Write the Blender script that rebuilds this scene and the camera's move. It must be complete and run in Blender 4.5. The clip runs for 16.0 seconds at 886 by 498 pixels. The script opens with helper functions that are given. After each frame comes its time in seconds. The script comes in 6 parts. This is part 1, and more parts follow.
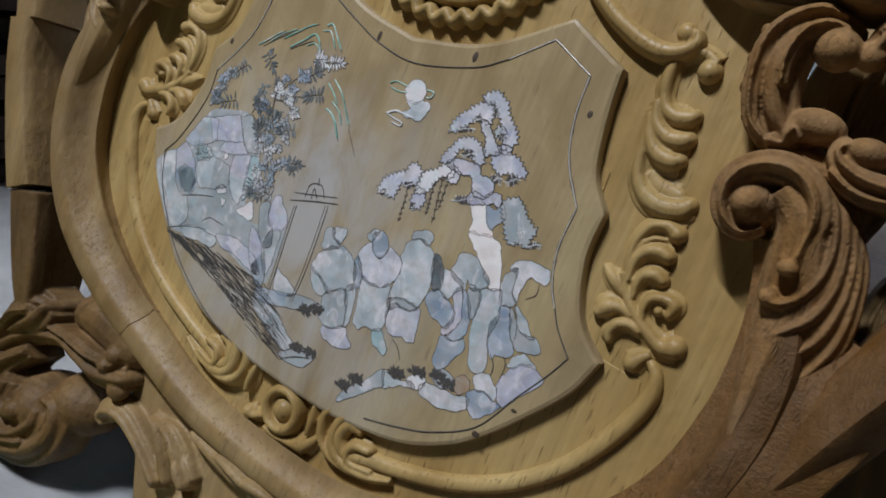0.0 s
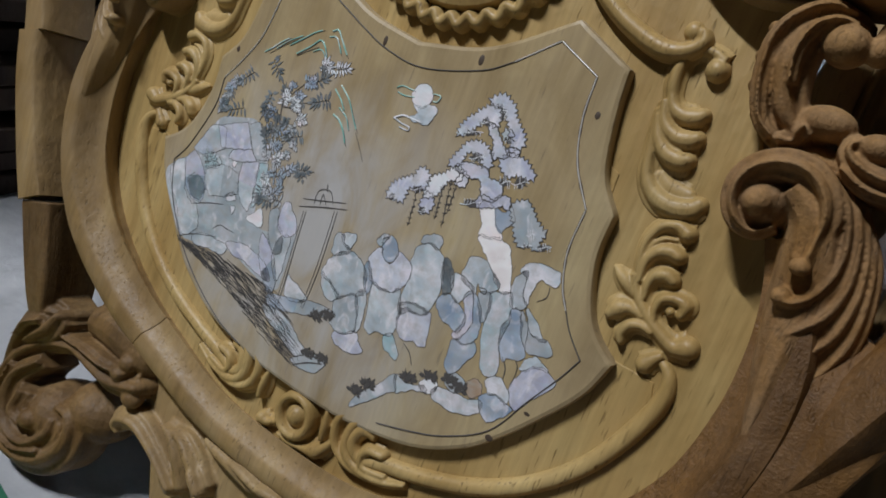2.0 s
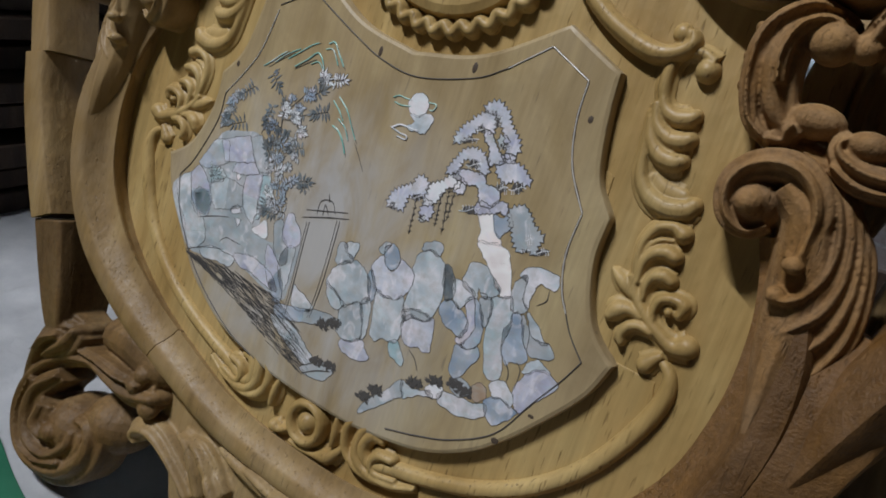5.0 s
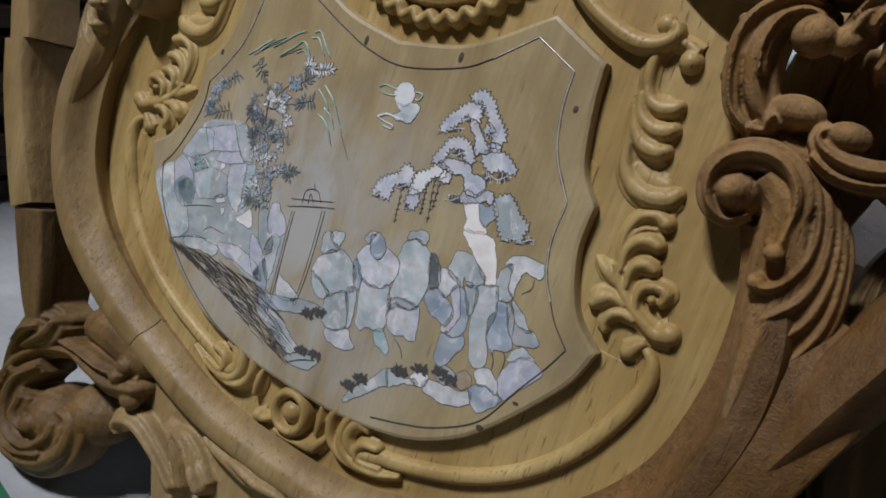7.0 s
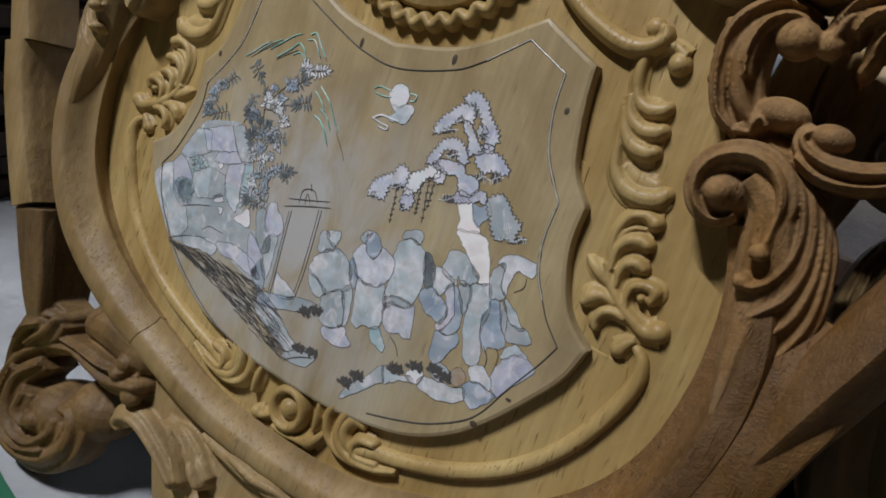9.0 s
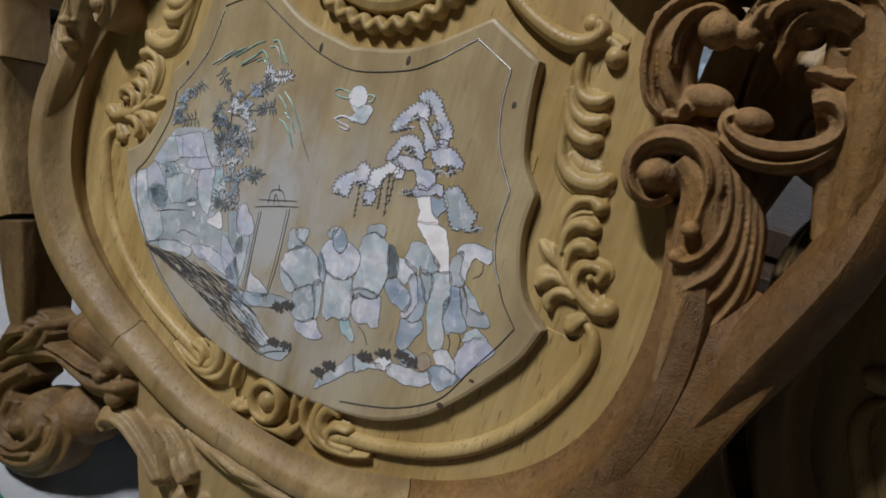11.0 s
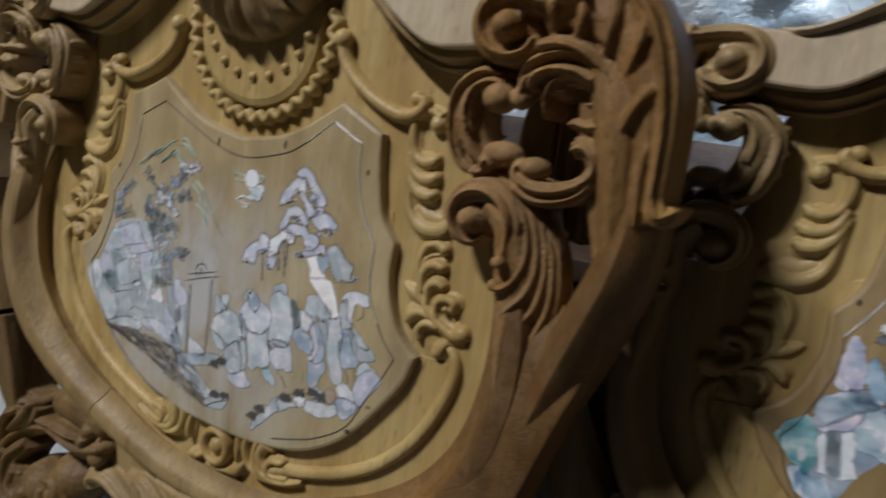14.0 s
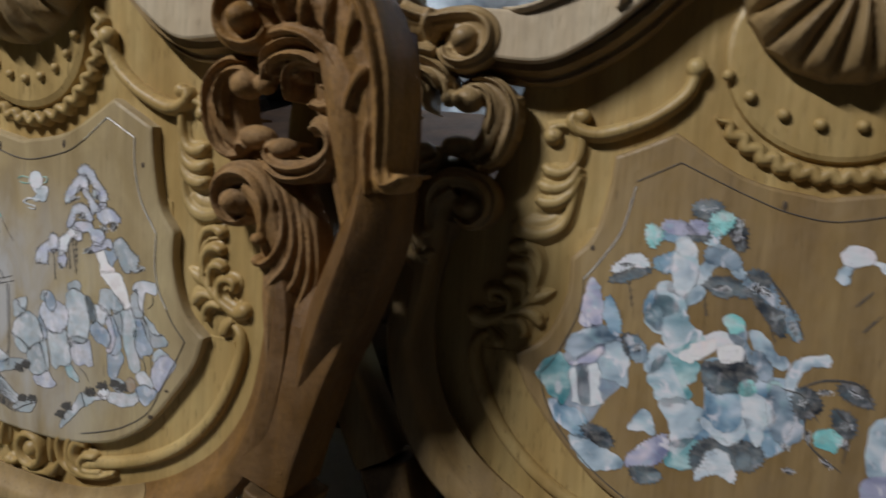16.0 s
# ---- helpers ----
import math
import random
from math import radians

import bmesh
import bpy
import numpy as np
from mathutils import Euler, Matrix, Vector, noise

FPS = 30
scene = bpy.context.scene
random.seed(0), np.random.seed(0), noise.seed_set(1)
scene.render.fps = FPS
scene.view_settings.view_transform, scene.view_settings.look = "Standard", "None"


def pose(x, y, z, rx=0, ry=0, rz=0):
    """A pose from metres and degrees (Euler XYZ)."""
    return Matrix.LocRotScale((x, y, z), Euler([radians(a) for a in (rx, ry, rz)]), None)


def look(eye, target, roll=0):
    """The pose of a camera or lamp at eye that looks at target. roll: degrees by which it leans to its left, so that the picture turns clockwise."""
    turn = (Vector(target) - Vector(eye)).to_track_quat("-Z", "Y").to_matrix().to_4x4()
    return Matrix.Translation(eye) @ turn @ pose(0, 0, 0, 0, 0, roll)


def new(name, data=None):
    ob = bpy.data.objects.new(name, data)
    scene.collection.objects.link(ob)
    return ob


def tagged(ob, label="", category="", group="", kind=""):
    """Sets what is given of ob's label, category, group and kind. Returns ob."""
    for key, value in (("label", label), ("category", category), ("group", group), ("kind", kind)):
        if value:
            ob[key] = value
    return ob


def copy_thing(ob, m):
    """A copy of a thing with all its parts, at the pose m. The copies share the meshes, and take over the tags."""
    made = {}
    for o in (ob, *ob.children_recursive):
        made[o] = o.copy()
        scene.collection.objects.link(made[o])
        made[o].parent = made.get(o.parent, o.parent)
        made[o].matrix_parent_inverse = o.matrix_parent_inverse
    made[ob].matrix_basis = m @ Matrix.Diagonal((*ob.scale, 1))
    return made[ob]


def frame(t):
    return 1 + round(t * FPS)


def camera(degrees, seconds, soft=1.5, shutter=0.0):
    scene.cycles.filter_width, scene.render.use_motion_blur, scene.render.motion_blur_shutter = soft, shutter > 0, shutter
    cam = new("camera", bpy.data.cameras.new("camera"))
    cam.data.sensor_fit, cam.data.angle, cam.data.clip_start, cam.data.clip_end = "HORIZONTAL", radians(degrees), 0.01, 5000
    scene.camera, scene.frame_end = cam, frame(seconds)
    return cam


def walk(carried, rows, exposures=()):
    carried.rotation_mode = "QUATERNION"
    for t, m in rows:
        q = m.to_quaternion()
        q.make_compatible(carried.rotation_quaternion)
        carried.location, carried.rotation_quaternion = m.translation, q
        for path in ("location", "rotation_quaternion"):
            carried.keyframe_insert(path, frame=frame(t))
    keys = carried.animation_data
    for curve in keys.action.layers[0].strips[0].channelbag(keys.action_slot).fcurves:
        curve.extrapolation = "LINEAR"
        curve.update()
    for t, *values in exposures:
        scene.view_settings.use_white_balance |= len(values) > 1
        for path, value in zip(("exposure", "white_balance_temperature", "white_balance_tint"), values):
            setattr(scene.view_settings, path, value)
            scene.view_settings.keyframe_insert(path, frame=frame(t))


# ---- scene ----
cam = camera(63.1, 16.0, soft=1.8, shutter=0.9)
PATH = [
    (0, (0.235, -0.335, 0.197), (-0.655, 1.423, -0.149), 22.0),
    (0.5, (0.234, -0.336, 0.197), (-0.67, 1.416, -0.142), 21.7),
    (1, (0.233, -0.335, 0.197), (-0.655, 1.421, -0.161), 21.5),
    (1.5, (0.235, -0.334, 0.199), (-0.671, 1.412, -0.16), 20.9),
    (2, (0.234, -0.335, 0.199), (-0.676, 1.409, -0.157), 20.8),
    (2.5, (0.235, -0.336, 0.201), (-0.687, 1.405, -0.143), 20.7),
    (3, (0.237, -0.337, 0.208), (-0.685, 1.399, -0.157), 19.4),
    (3.5, (0.239, -0.335, 0.208), (-0.687, 1.399, -0.157), 18.8),
    (4, (0.24, -0.335, 0.209), (-0.703, 1.385, -0.181), 18.6),
    (6.5, (0.241, -0.337, 0.206), (-0.679, 1.4, -0.164), 18.9),
    (7, (0.241, -0.338, 0.205), (-0.654, 1.41, -0.175), 19.1),
    (7.5, (0.243, -0.336, 0.205), (-0.644, 1.415, -0.179), 19.3),
    (8, (0.247, -0.336, 0.205), (-0.642, 1.412, -0.186), 19.0),
    (8.5, (0.247, -0.339, 0.208), (-0.645, 1.406, -0.191), 18.8),
    (9, (0.246, -0.342, 0.209), (-0.646, 1.405, -0.182), 19.0),
    (9.2, (0.248, -0.343, 0.209), (-0.631, 1.411, -0.181), 19.2),
    (11.3, (0.274, -0.355, 0.214), (-0.612, 1.398, -0.162), 16.3),
    (11.5, (0.277, -0.357, 0.216), (-0.63, 1.386, -0.159), 15.9),
    (12, (0.293, -0.36, 0.225), (-0.638, 1.373, -0.136), 14.5),
    (12.5, (0.314, -0.361, 0.233), (-0.627, 1.37, -0.113), 13.1),
    (13, (0.329, -0.366, 0.237), (-0.655, 1.338, -0.124), 11.5),
    (13.5, (0.352, -0.366, 0.246), (-0.635, 1.335, -0.119), 10.1),
    (14, (0.379, -0.367, 0.257), (-0.587, 1.353, -0.073), 8.8),
    (14.5, (0.407, -0.36, 0.262), (-0.501, 1.396, -0.035), 7.7),
    (15, (0.428, -0.358, 0.265), (-0.448, 1.419, -0.01), 6.7),
    (15.5, (0.448, -0.355, 0.264), (-0.352, 1.452, -0.044), 5.9),
    (16, (0.469, -0.358, 0.26), (-0.269, 1.473, -0.059), 5.1),
]
LEAN, LIFT = 12.0, 0.172
BACK = pose(0, 0, LIFT, -LEAN, 0, 0)          # the carved back's own frame: x across, y into the wood, z up
SECOND = BACK @ pose(0.526, 0.089, 0.014, -5.1, -2.4, 5.6)
walk(cam, [(t, BACK @ look(eye, target, roll)) for t, eye, target, roll in PATH],
     [(0.0, 0.0, 5900, 10), (3.0, 0.0, 5930, 10), (8.0, 0.0, 5980, 10), (12.0, 0.02, 6030, 10), (14.0, 0.0, 6070, 10), (16.0, 0.0, 6110, 10)])

# ---- world and light ----
world = bpy.data.worlds.new("workshop_air")
scene.world = world
world.use_nodes = True
world.node_tree.nodes["Background"].inputs[0].default_value = (0.75, 0.85, 1.0, 1)
world.node_tree.nodes["Background"].inputs[1].default_value = 0.003


KEY = BACK @ Vector((-0.70, -1.62, 2.0))
tube = bpy.data.lights.new("tube_light", "AREA")
tube.shape, tube.size, tube.size_y, tube.energy, tube.color = "RECTANGLE", 0.55, 0.05, 62.0, (1.0, 0.97, 0.94)
tube_ob = new("tube_light", tube)
tube_ob.matrix_world = look(KEY, BACK @ Vector((0, 0, 0.15)))
# added fill lamp, unseen, to brighten the plastic sheet behind the backs
rear = bpy.data.lights.new("rear_light", "AREA")
rear.shape, rear.size, rear.size_y, rear.energy, rear.color, rear.spread = "RECTANGLE", 1.15, 0.06, 15.0, (0.84, 0.93, 1.0), radians(42)
REAR_FILL = Vector((0.5, 0.62, 2.4))
rear_ob = new("rear_light", rear)
rear_ob.matrix_world = look(REAR_FILL, (0.6, 1.25, 0.4))
scene.view_settings.exposure = 0.0


# ---- materials ----
class Mat:
    """A small node-graph writer."""

    def __init__(self, name):
        self.m = bpy.data.materials.new(name)
        self.m.use_nodes = True
        self.t = self.m.node_tree
        self.b = self.t.nodes["Principled BSDF"]

    def node(self, kind, **values):
        n = self.t.nodes.new(kind)
        for key, value in values.items():
            if key in ("operation", "blend_type", "data_type", "noise_dimensions", "feature", "distance", "wave_type", "bands_direction", "interpolation_type"):
                if key == "operation": n.operation = value
                elif key == "blend_type": n.blend_type = value
                elif key == "data_type": n.data_type = value
                elif key == "feature": n.feature = value
                elif key == "bands_direction": n.bands_direction = value
            else:
                self.put(n.inputs[key.replace("_", " ")], value)
        return n

    def put(self, socket, value):
        if isinstance(value, bpy.types.NodeSocket):
            self.t.links.new(value, socket)
        else:
            socket.default_value = value

    def coords(self, scale=(1, 1, 1), turn=(0, 0, 0)):
        c = self.node("ShaderNodeTexCoord")
        m = self.node("ShaderNodeMapping", Scale=scale, Rotation=turn)
        self.t.links.new(c.outputs["Object"], m.inputs["Vector"])
        return m.outputs[0]

    def noise(self, vec, scale, detail=4.0, rough=0.55, warp=0.0):
        n = self.node("ShaderNodeTexNoise", Vector=vec, Scale=scale, Detail=detail, Roughness=rough, Distortion=warp)
        return n.outputs["Fac"]

    def ramp(self, fac, *stops):
        n = self.node("ShaderNodeValToRGB")
        self.put(n.inputs[0], fac)
        while len(n.color_ramp.elements) < len(stops):
            n.color_ramp.elements.new(0.5)
        for e, (at, col) in zip(n.color_ramp.elements, stops):
            e.position = at
            e.color = (*col, 1) if isinstance(col, tuple) else (col, col, col, 1)
        return n.outputs[0]

    def mix(self, fac, a, b, how="MIX"):
        n = self.node("ShaderNodeMix", data_type="RGBA", blend_type=how)
        self.put(n.inputs[0], fac)
        for socket, value in ((n.inputs[6], a), (n.inputs[7], b)):
            self.put(socket, (*value, 1) if isinstance(value, tuple) else value)
        return n.outputs[2]

    def math(self, how, a, b=0.0):
        n = self.node("ShaderNodeMath", operation=how)
        self.put(n.inputs[0], a)
        self.put(n.inputs[1], b)
        return n.outputs[0]

    def bump(self, height, strength, distance):
        n = self.node("ShaderNodeBump", Strength=strength, Distance=distance)
        self.put(n.inputs["Height"], height)
        self.put(self.b.inputs["Normal"], n.outputs[0])

    def done(self, colour=None, rough=0.6, metal=0.0, spec=0.4):
        if colour is not None:
            self.put(self.b.inputs["Base Color"], (*colour, 1) if isinstance(colour, tuple) else colour)
        self.put(self.b.inputs["Roughness"], rough)
        self.put(self.b.inputs["Metallic"], metal)
        self.put(self.b.inputs["Specular IOR Level"], spec)
        return self.m


def wood(name, dark, mid, pale, rough=0.55, dust=0.0, dust_colour=(0.20, 0.15, 0.10), pores=0.55, tool=0.25, pit=0.0, spec=0.35):
    m = Mat(name)
    broad = m.noise(m.coords((22, 22, 3.2)), 1.0, 3.0, 0.5, 0.6)
    grain = m.noise(m.coords((420, 420, 16)), 1.0, 5.0, 0.62)
    col = m.ramp(broad, (0.34, dark), (0.5, mid), (0.66, pale))
    streak = m.noise(m.coords((90, 90, 5.5)), 1.0, 4.0, 0.6, 0.4)
    col = m.mix(0.5, col, m.ramp(streak, (0.32, 0.66), (0.55, 1.0)), "MULTIPLY")
    col = m.mix(0.55, col, m.ramp(grain, (0.3, 0.62), (0.7, 1.0)), "MULTIPLY")
    stain = m.noise(m.coords((11, 11, 7)), 1.0, 4.0, 0.6, 0.5)
    col = m.mix(0.6, col, m.ramp(stain, (0.36, (0.84, 0.77, 0.66)), (0.58, (1.10, 1.11, 1.12))), "MULTIPLY")
    pore = m.noise(m.coords((620, 620, 70)), 1.0, 1.5, 0.5)
    patch = m.ramp(m.noise(m.coords((14, 14, 9)), 1.0, 2.0, 0.5), (0.40, 0.3), (0.58, 1.0))
    mask = m.math("MULTIPLY", m.ramp(pore, (0.63, 0.0), (0.71, 1.0)), patch)
    col = m.mix(m.math("MULTIPLY", mask, pores), col, tuple(c * 0.32 for c in dark))
    rnd = m.node("ShaderNodeObjectInfo").outputs["Random"]
    col = m.mix(0.35, col, m.ramp(rnd, (0.0, 0.80), (1.0, 1.06)), "MULTIPLY")
    if dust:
        d = m.noise(m.coords((38, 38, 38)), 1.0, 6.0, 0.65)
        col = m.mix(m.math("MULTIPLY", m.ramp(d, (0.38, 0.0), (0.68, 1.0)), dust), col, dust_colour)
    cuts = m.noise(m.coords((130, 130, 60)), 1.0, 3.0, 0.5)
    facet = m.node("ShaderNodeTexVoronoi", Vector=m.coords((150, 150, 90)), Scale=1.0).outputs["Distance"]
    cuts = m.math("ADD", cuts, m.math("MULTIPLY", facet, 0.5))
    h = m.math("ADD", m.math("MULTIPLY", cuts, 1.4), m.math("SUBTRACT", m.math("MULTIPLY", grain, 0.35), mask))
    if pit:
        h = m.math("ADD", h, m.math("MULTIPLY", m.noise(m.coords((620, 620, 620)), 1.0, 4.0, 0.7), pit))
        col = m.mix(0.5, col, m.ramp(m.noise(m.coords((300, 300, 300)), 1.0, 5.0, 0.7), (0.35, 0.55), (0.62, 1.12)), "MULTIPLY")
    m.bump(h, tool, 0.0012)
    return m.done(col, m.ramp(grain, (0.3, rough - 0.08), (0.7, rough + 0.1)), 0.0, spec)


WOOD = wood("yellow_carved_wood", (0.365, 0.24, 0.080), (0.475, 0.336, 0.130), (0.55, 0.408, 0.175), 0.45, 0.4, (0.43, 0.28, 0.105), 0.75, 0.3)
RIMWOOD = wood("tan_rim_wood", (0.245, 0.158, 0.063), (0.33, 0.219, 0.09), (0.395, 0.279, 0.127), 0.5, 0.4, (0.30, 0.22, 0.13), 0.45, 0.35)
BROWN = wood("brown_dusty_wood", (0.255, 0.138, 0.046), (0.40, 0.230, 0.083), (0.50, 0.308, 0.124), 0.72, 0.5, (0.33, 0.225, 0.13), 0.45, 0.5, 1.3, 0.2)
# right rim and right posts: darker brown than RIMWOOD on the left
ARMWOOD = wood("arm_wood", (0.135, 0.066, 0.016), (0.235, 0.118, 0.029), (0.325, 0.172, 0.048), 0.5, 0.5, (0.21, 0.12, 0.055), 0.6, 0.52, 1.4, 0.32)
FOOTWOOD = wood("dark_foot_wood", (0.13, 0.075, 0.028), (0.22, 0.13, 0.05), (0.31, 0.195, 0.08), 0.5, 0.45, (0.16, 0.11, 0.06), 0.5, 0.5, 0.8, 0.3)
SHOULDERWOOD = wood("red_brown_wood", (0.20, 0.102, 0.028), (0.33, 0.177, 0.051), (0.43, 0.245, 0.08), 0.6, 0.4, (0.25, 0.16, 0.085), 0.45, 0.45, 0.9, 0.25)
RAW = wood("raw_pale_wood", (0.50, 0.39, 0.25), (0.60, 0.49, 0.33), (0.66, 0.56, 0.40), 0.6, 0.25, (0.35, 0.28, 0.2), 0.25, 0.4)
m = Mat("sanded_panel_wood")
broad = m.noise(m.coords((26, 26, 4)), 1.0, 3.0, 0.5, 0.5)
grain = m.noise(m.coords((420, 420, 18)), 1.0, 5.0, 0.6)
col = m.ramp(broad, (0.3, (0.325, 0.24, 0.118)), (0.5, (0.415, 0.318, 0.165)), (0.7, (0.475, 0.38, 0.205)))
col = m.mix(0.5, col, m.ramp(grain, (0.3, 0.66), (0.7, 1.0)), "MULTIPLY")
smudge = m.noise(m.coords((34, 34, 20)), 1.0, 5.0, 0.6, 0.6)
col = m.mix(0.7, col, m.ramp(smudge, (0.36, (0.74, 0.70, 0.62)), (0.6, (1.06, 1.05, 1.04))), "MULTIPLY")
pore = m.ramp(m.noise(m.coords((480, 480, 60)), 1.0, 1.5, 0.5), (0.66, 0.0), (0.74, 1.0))
col = m.mix(m.math("MULTIPLY", pore, 0.45), col, (0.12, 0.09, 0.06))
# pale grey round the inlay: sanding dust, with the panel's hazy sheen painted in
smear = m.ramp(m.noise(m.coords((30, 30, 14)), 1.0, 4.0, 0.6, 0.6), (0.36, 0.0), (0.62, 1.0))
gap = m.node("ShaderNodeVectorMath", operation="DISTANCE")
m.put(gap.inputs[0], m.coords((1, 0, 1.15)))
gap.inputs[1].default_value = (-0.03, 0.0, 0.108)
low = m.node("ShaderNodeMapRange")
m.put(low.inputs["Value"], gap.outputs["Value"])
low.inputs["From Min"].default_value, low.inputs["From Max"].default_value = 0.145, 0.05
dust_sheen = m.math("MULTIPLY", m.math("ADD", m.math("MULTIPLY", smear, 0.6), 0.16), m.math("ADD", m.math("MULTIPLY", low.outputs[0], 0.95), 0.07))
col = m.mix(dust_sheen, col, (0.50, 0.51, 0.53))
m.bump(grain, 0.08, 0.001)
GROUND = m.done(col, 0.42, 0.0, 0.25)


# ---- shapes ----
def spline(points, steps=8, closed=False):
    """Catmull-Rom through the control rows."""
    p = np.array(points, float)
    n = len(p)
    if n < 3 and not closed:
        return np.array([p[0] + (p[-1] - p[0]) * i / steps for i in range(steps + 1)])
    out = []
    for i in range(n if closed else n - 1):
        a = p[(i - 1) % n] if closed or i else 2 * p[0] - p[1]
        b, c = p[i], p[(i + 1) % n]
        d = p[(i + 2) % n] if closed or i + 2 < n else 2 * p[-1] - p[-2]
        for s in range(steps):
            t = s / steps
            out.append(0.5 * (2 * b + (c - a) * t + (2 * a - 5 * b + 4 * c - d) * t * t + (3 * b - a - 3 * c + d) * t ** 3))
    if not closed:
        out.append(p[-1])
    return np.array(out)


def chain(*runs, steps=6):
    """Several smooth runs, joined with corners."""
    out = []
    for r in runs:
        s = spline(r, steps).tolist()
        out += s if not out else s[1:]
    return out


def both(half):
    """A closed outline from its right half, top centre to bottom centre."""
    left = [(-x, z) for x, z in reversed(half) if abs(x) > 1e-6]
    return list(half) + left


DOME = [(-1, 0), (-0.95, 0.35), (-0.78, 0.66), (-0.45, 0.91), (0, 1.0), (0.45, 0.91), (0.78, 0.66), (0.95, 0.35), (1, 0)]
BOARD = [(-1, -0.6), (-1, 0.72), (-0.9, 0.95), (-0.75, 1), (0.75, 1), (0.9, 0.95), (1, 0.72), (1, -0.6)]
GABLED = [(-1, -0.7), (-1, 0.5), (-0.94, 0.6), (-0.5, 0.85), (-0.14, 0.97), (0, 1.0), (0.14, 0.97), (0.5, 0.8), (0.94, 0.56), (1, 0.45), (1, -0.7)]
STEPPED = [(-1, 0), (-1, 0.42), (-0.9, 0.5), (-0.72, 0.52), (-0.62, 0.46), (-0.3, 0.5), (-0.12, 0.72), (-0.05, 0.86), (0.1, 0.92), (0.8, 0.92), (0.95, 0.85), (1, 0.7), (1, 0)]


def sweep(bm, rows, section=DOME, steps=6, flip=False, sink=0.25):
    """A carved strand: rows of x, z, base y, half width, height in centimetres; the section stands towards the viewer."""
    c = spline(rows, steps)
    n = len(c)
    rings = []
    for i in range(n):
        t = c[min(i + 1, n - 1), :2] - c[max(i - 1, 0), :2]
        t = t / (np.linalg.norm(t) + 1e-9)
        s = np.array([t[1], -t[0]]) * (-1 if flip else 1)
        x, z, y, w, h = c[i]
        w, h = max(w, 0.015), max(h, 0.01)
        ring = []
        for a, b in section:
            yy = y - b * h if b > 0 else y + sink - b * h * 0.3
            ring.append(bm.verts.new(((x + s[0] * a * w) / 100, yy / 100, (z + s[1] * a * w) / 100)))
        rings.append(ring)
    for r, q in zip(rings, rings[1:]):
        for k in range(len(r) - 1):
            bm.faces.new((r[k], r[k + 1], q[k + 1], q[k]))
        bm.faces.new((r[-1], r[0], q[0], q[-1]))
    bm.faces.new(rings[0])
    bm.faces.new(list(reversed(rings[-1])))


def plate(bm, outline, top, bottom, bevel=0.1, crown=0.0):
    """A flat piece with a rounded upper edge: an outline in centimetres, its front at y = top."""
    p = np.array(outline, float)
    area = sum(a[0] * b[1] - b[0] * a[1] for a, b in zip(p, np.roll(p, -1, 0)))
    if area < 0:
        p = p[::-1]
    d = np.roll(p, -1, 0) - np.roll(p, 1, 0)
    d /= np.linalg.norm(d, axis=1)[:, None] + 1e-9
    inward = np.stack([-d[:, 1], d[:, 0]], 1)
    levels = ((0.0, bottom), (0.0, top + bevel), (0.3 * bevel, top + 0.3 * bevel), (bevel, top))
    rings = [[bm.verts.new(((x + i * ix) / 100, y / 100, (z + i * iz) / 100)) for (x, z), (ix, iz) in zip(p, inward)] for i, y in levels]
    n = len(p)
    for r, q in zip(rings, rings[1:]):
        for k in range(n):
            bm.faces.new((r[k], r[(k + 1) % n], q[(k + 1) % n], q[k]))
    bm.faces.new(rings[-1])
    bm.faces.new(list(reversed(rings[0])))


def ball(bm, x, z, y, r, squash=1.0, ry=None, wide=1.0):
    m = Matrix.Translation((x / 100, y / 100, z / 100)) @ Matrix.Diagonal((r * wide / 100, (ry or r) * 1.0 / 100, r * squash / 100, 1))
    bmesh.ops.create_uvsphere(bm, u_segments=18, v_segments=12, radius=1.0, matrix=m)


def volute(bm, x, z, y, r, turns, start, width, height, sense=1, section=DOME, tail=()):
    """A spiral strand that winds in to a button; start in degrees."""
    rows = list(tail)
    k = max(8, int(turns * 10))
    for i in range(k + 1):
        u = i / k
        a = radians(start) + sense * u * turns * 2 * math.pi
        q = r * (1 - 0.72 * u)
        rows.append((x + q * math.cos(a), z + q * math.sin(a), y, width * (1 - 0.55 * u), height * (0.8 + 0.4 * u)))
    sweep(bm, rows, section, 4)


def teardrop(bm, x0, z0, x1, z1, y, w, h, bend=0.0, section=DOME):
    """A leaf lobe from its thin root to its full round tip."""
    dx, dz = x1 - x0, z1 - z0
    ln = math.hypot(dx, dz)
    nx, nz = -dz / ln, dx / ln
    rows = []
    for u, ww, hh in ((0, 0.15, 0.25), (0.25, 0.55, 0.6), (0.5, 0.85, 0.85), (0.75, 1.0, 1.0), (0.9, 0.82, 0.92), (0.97, 0.5, 0.6), (1.0, 0.08, 0.2)):
        o = bend * math.sin(u * math.pi)
        rows.append((x0 + dx * u + nx * o, z0 + dz * u + nz * o, y, w * ww, h * hh))
    sweep(bm, rows, section, 3)


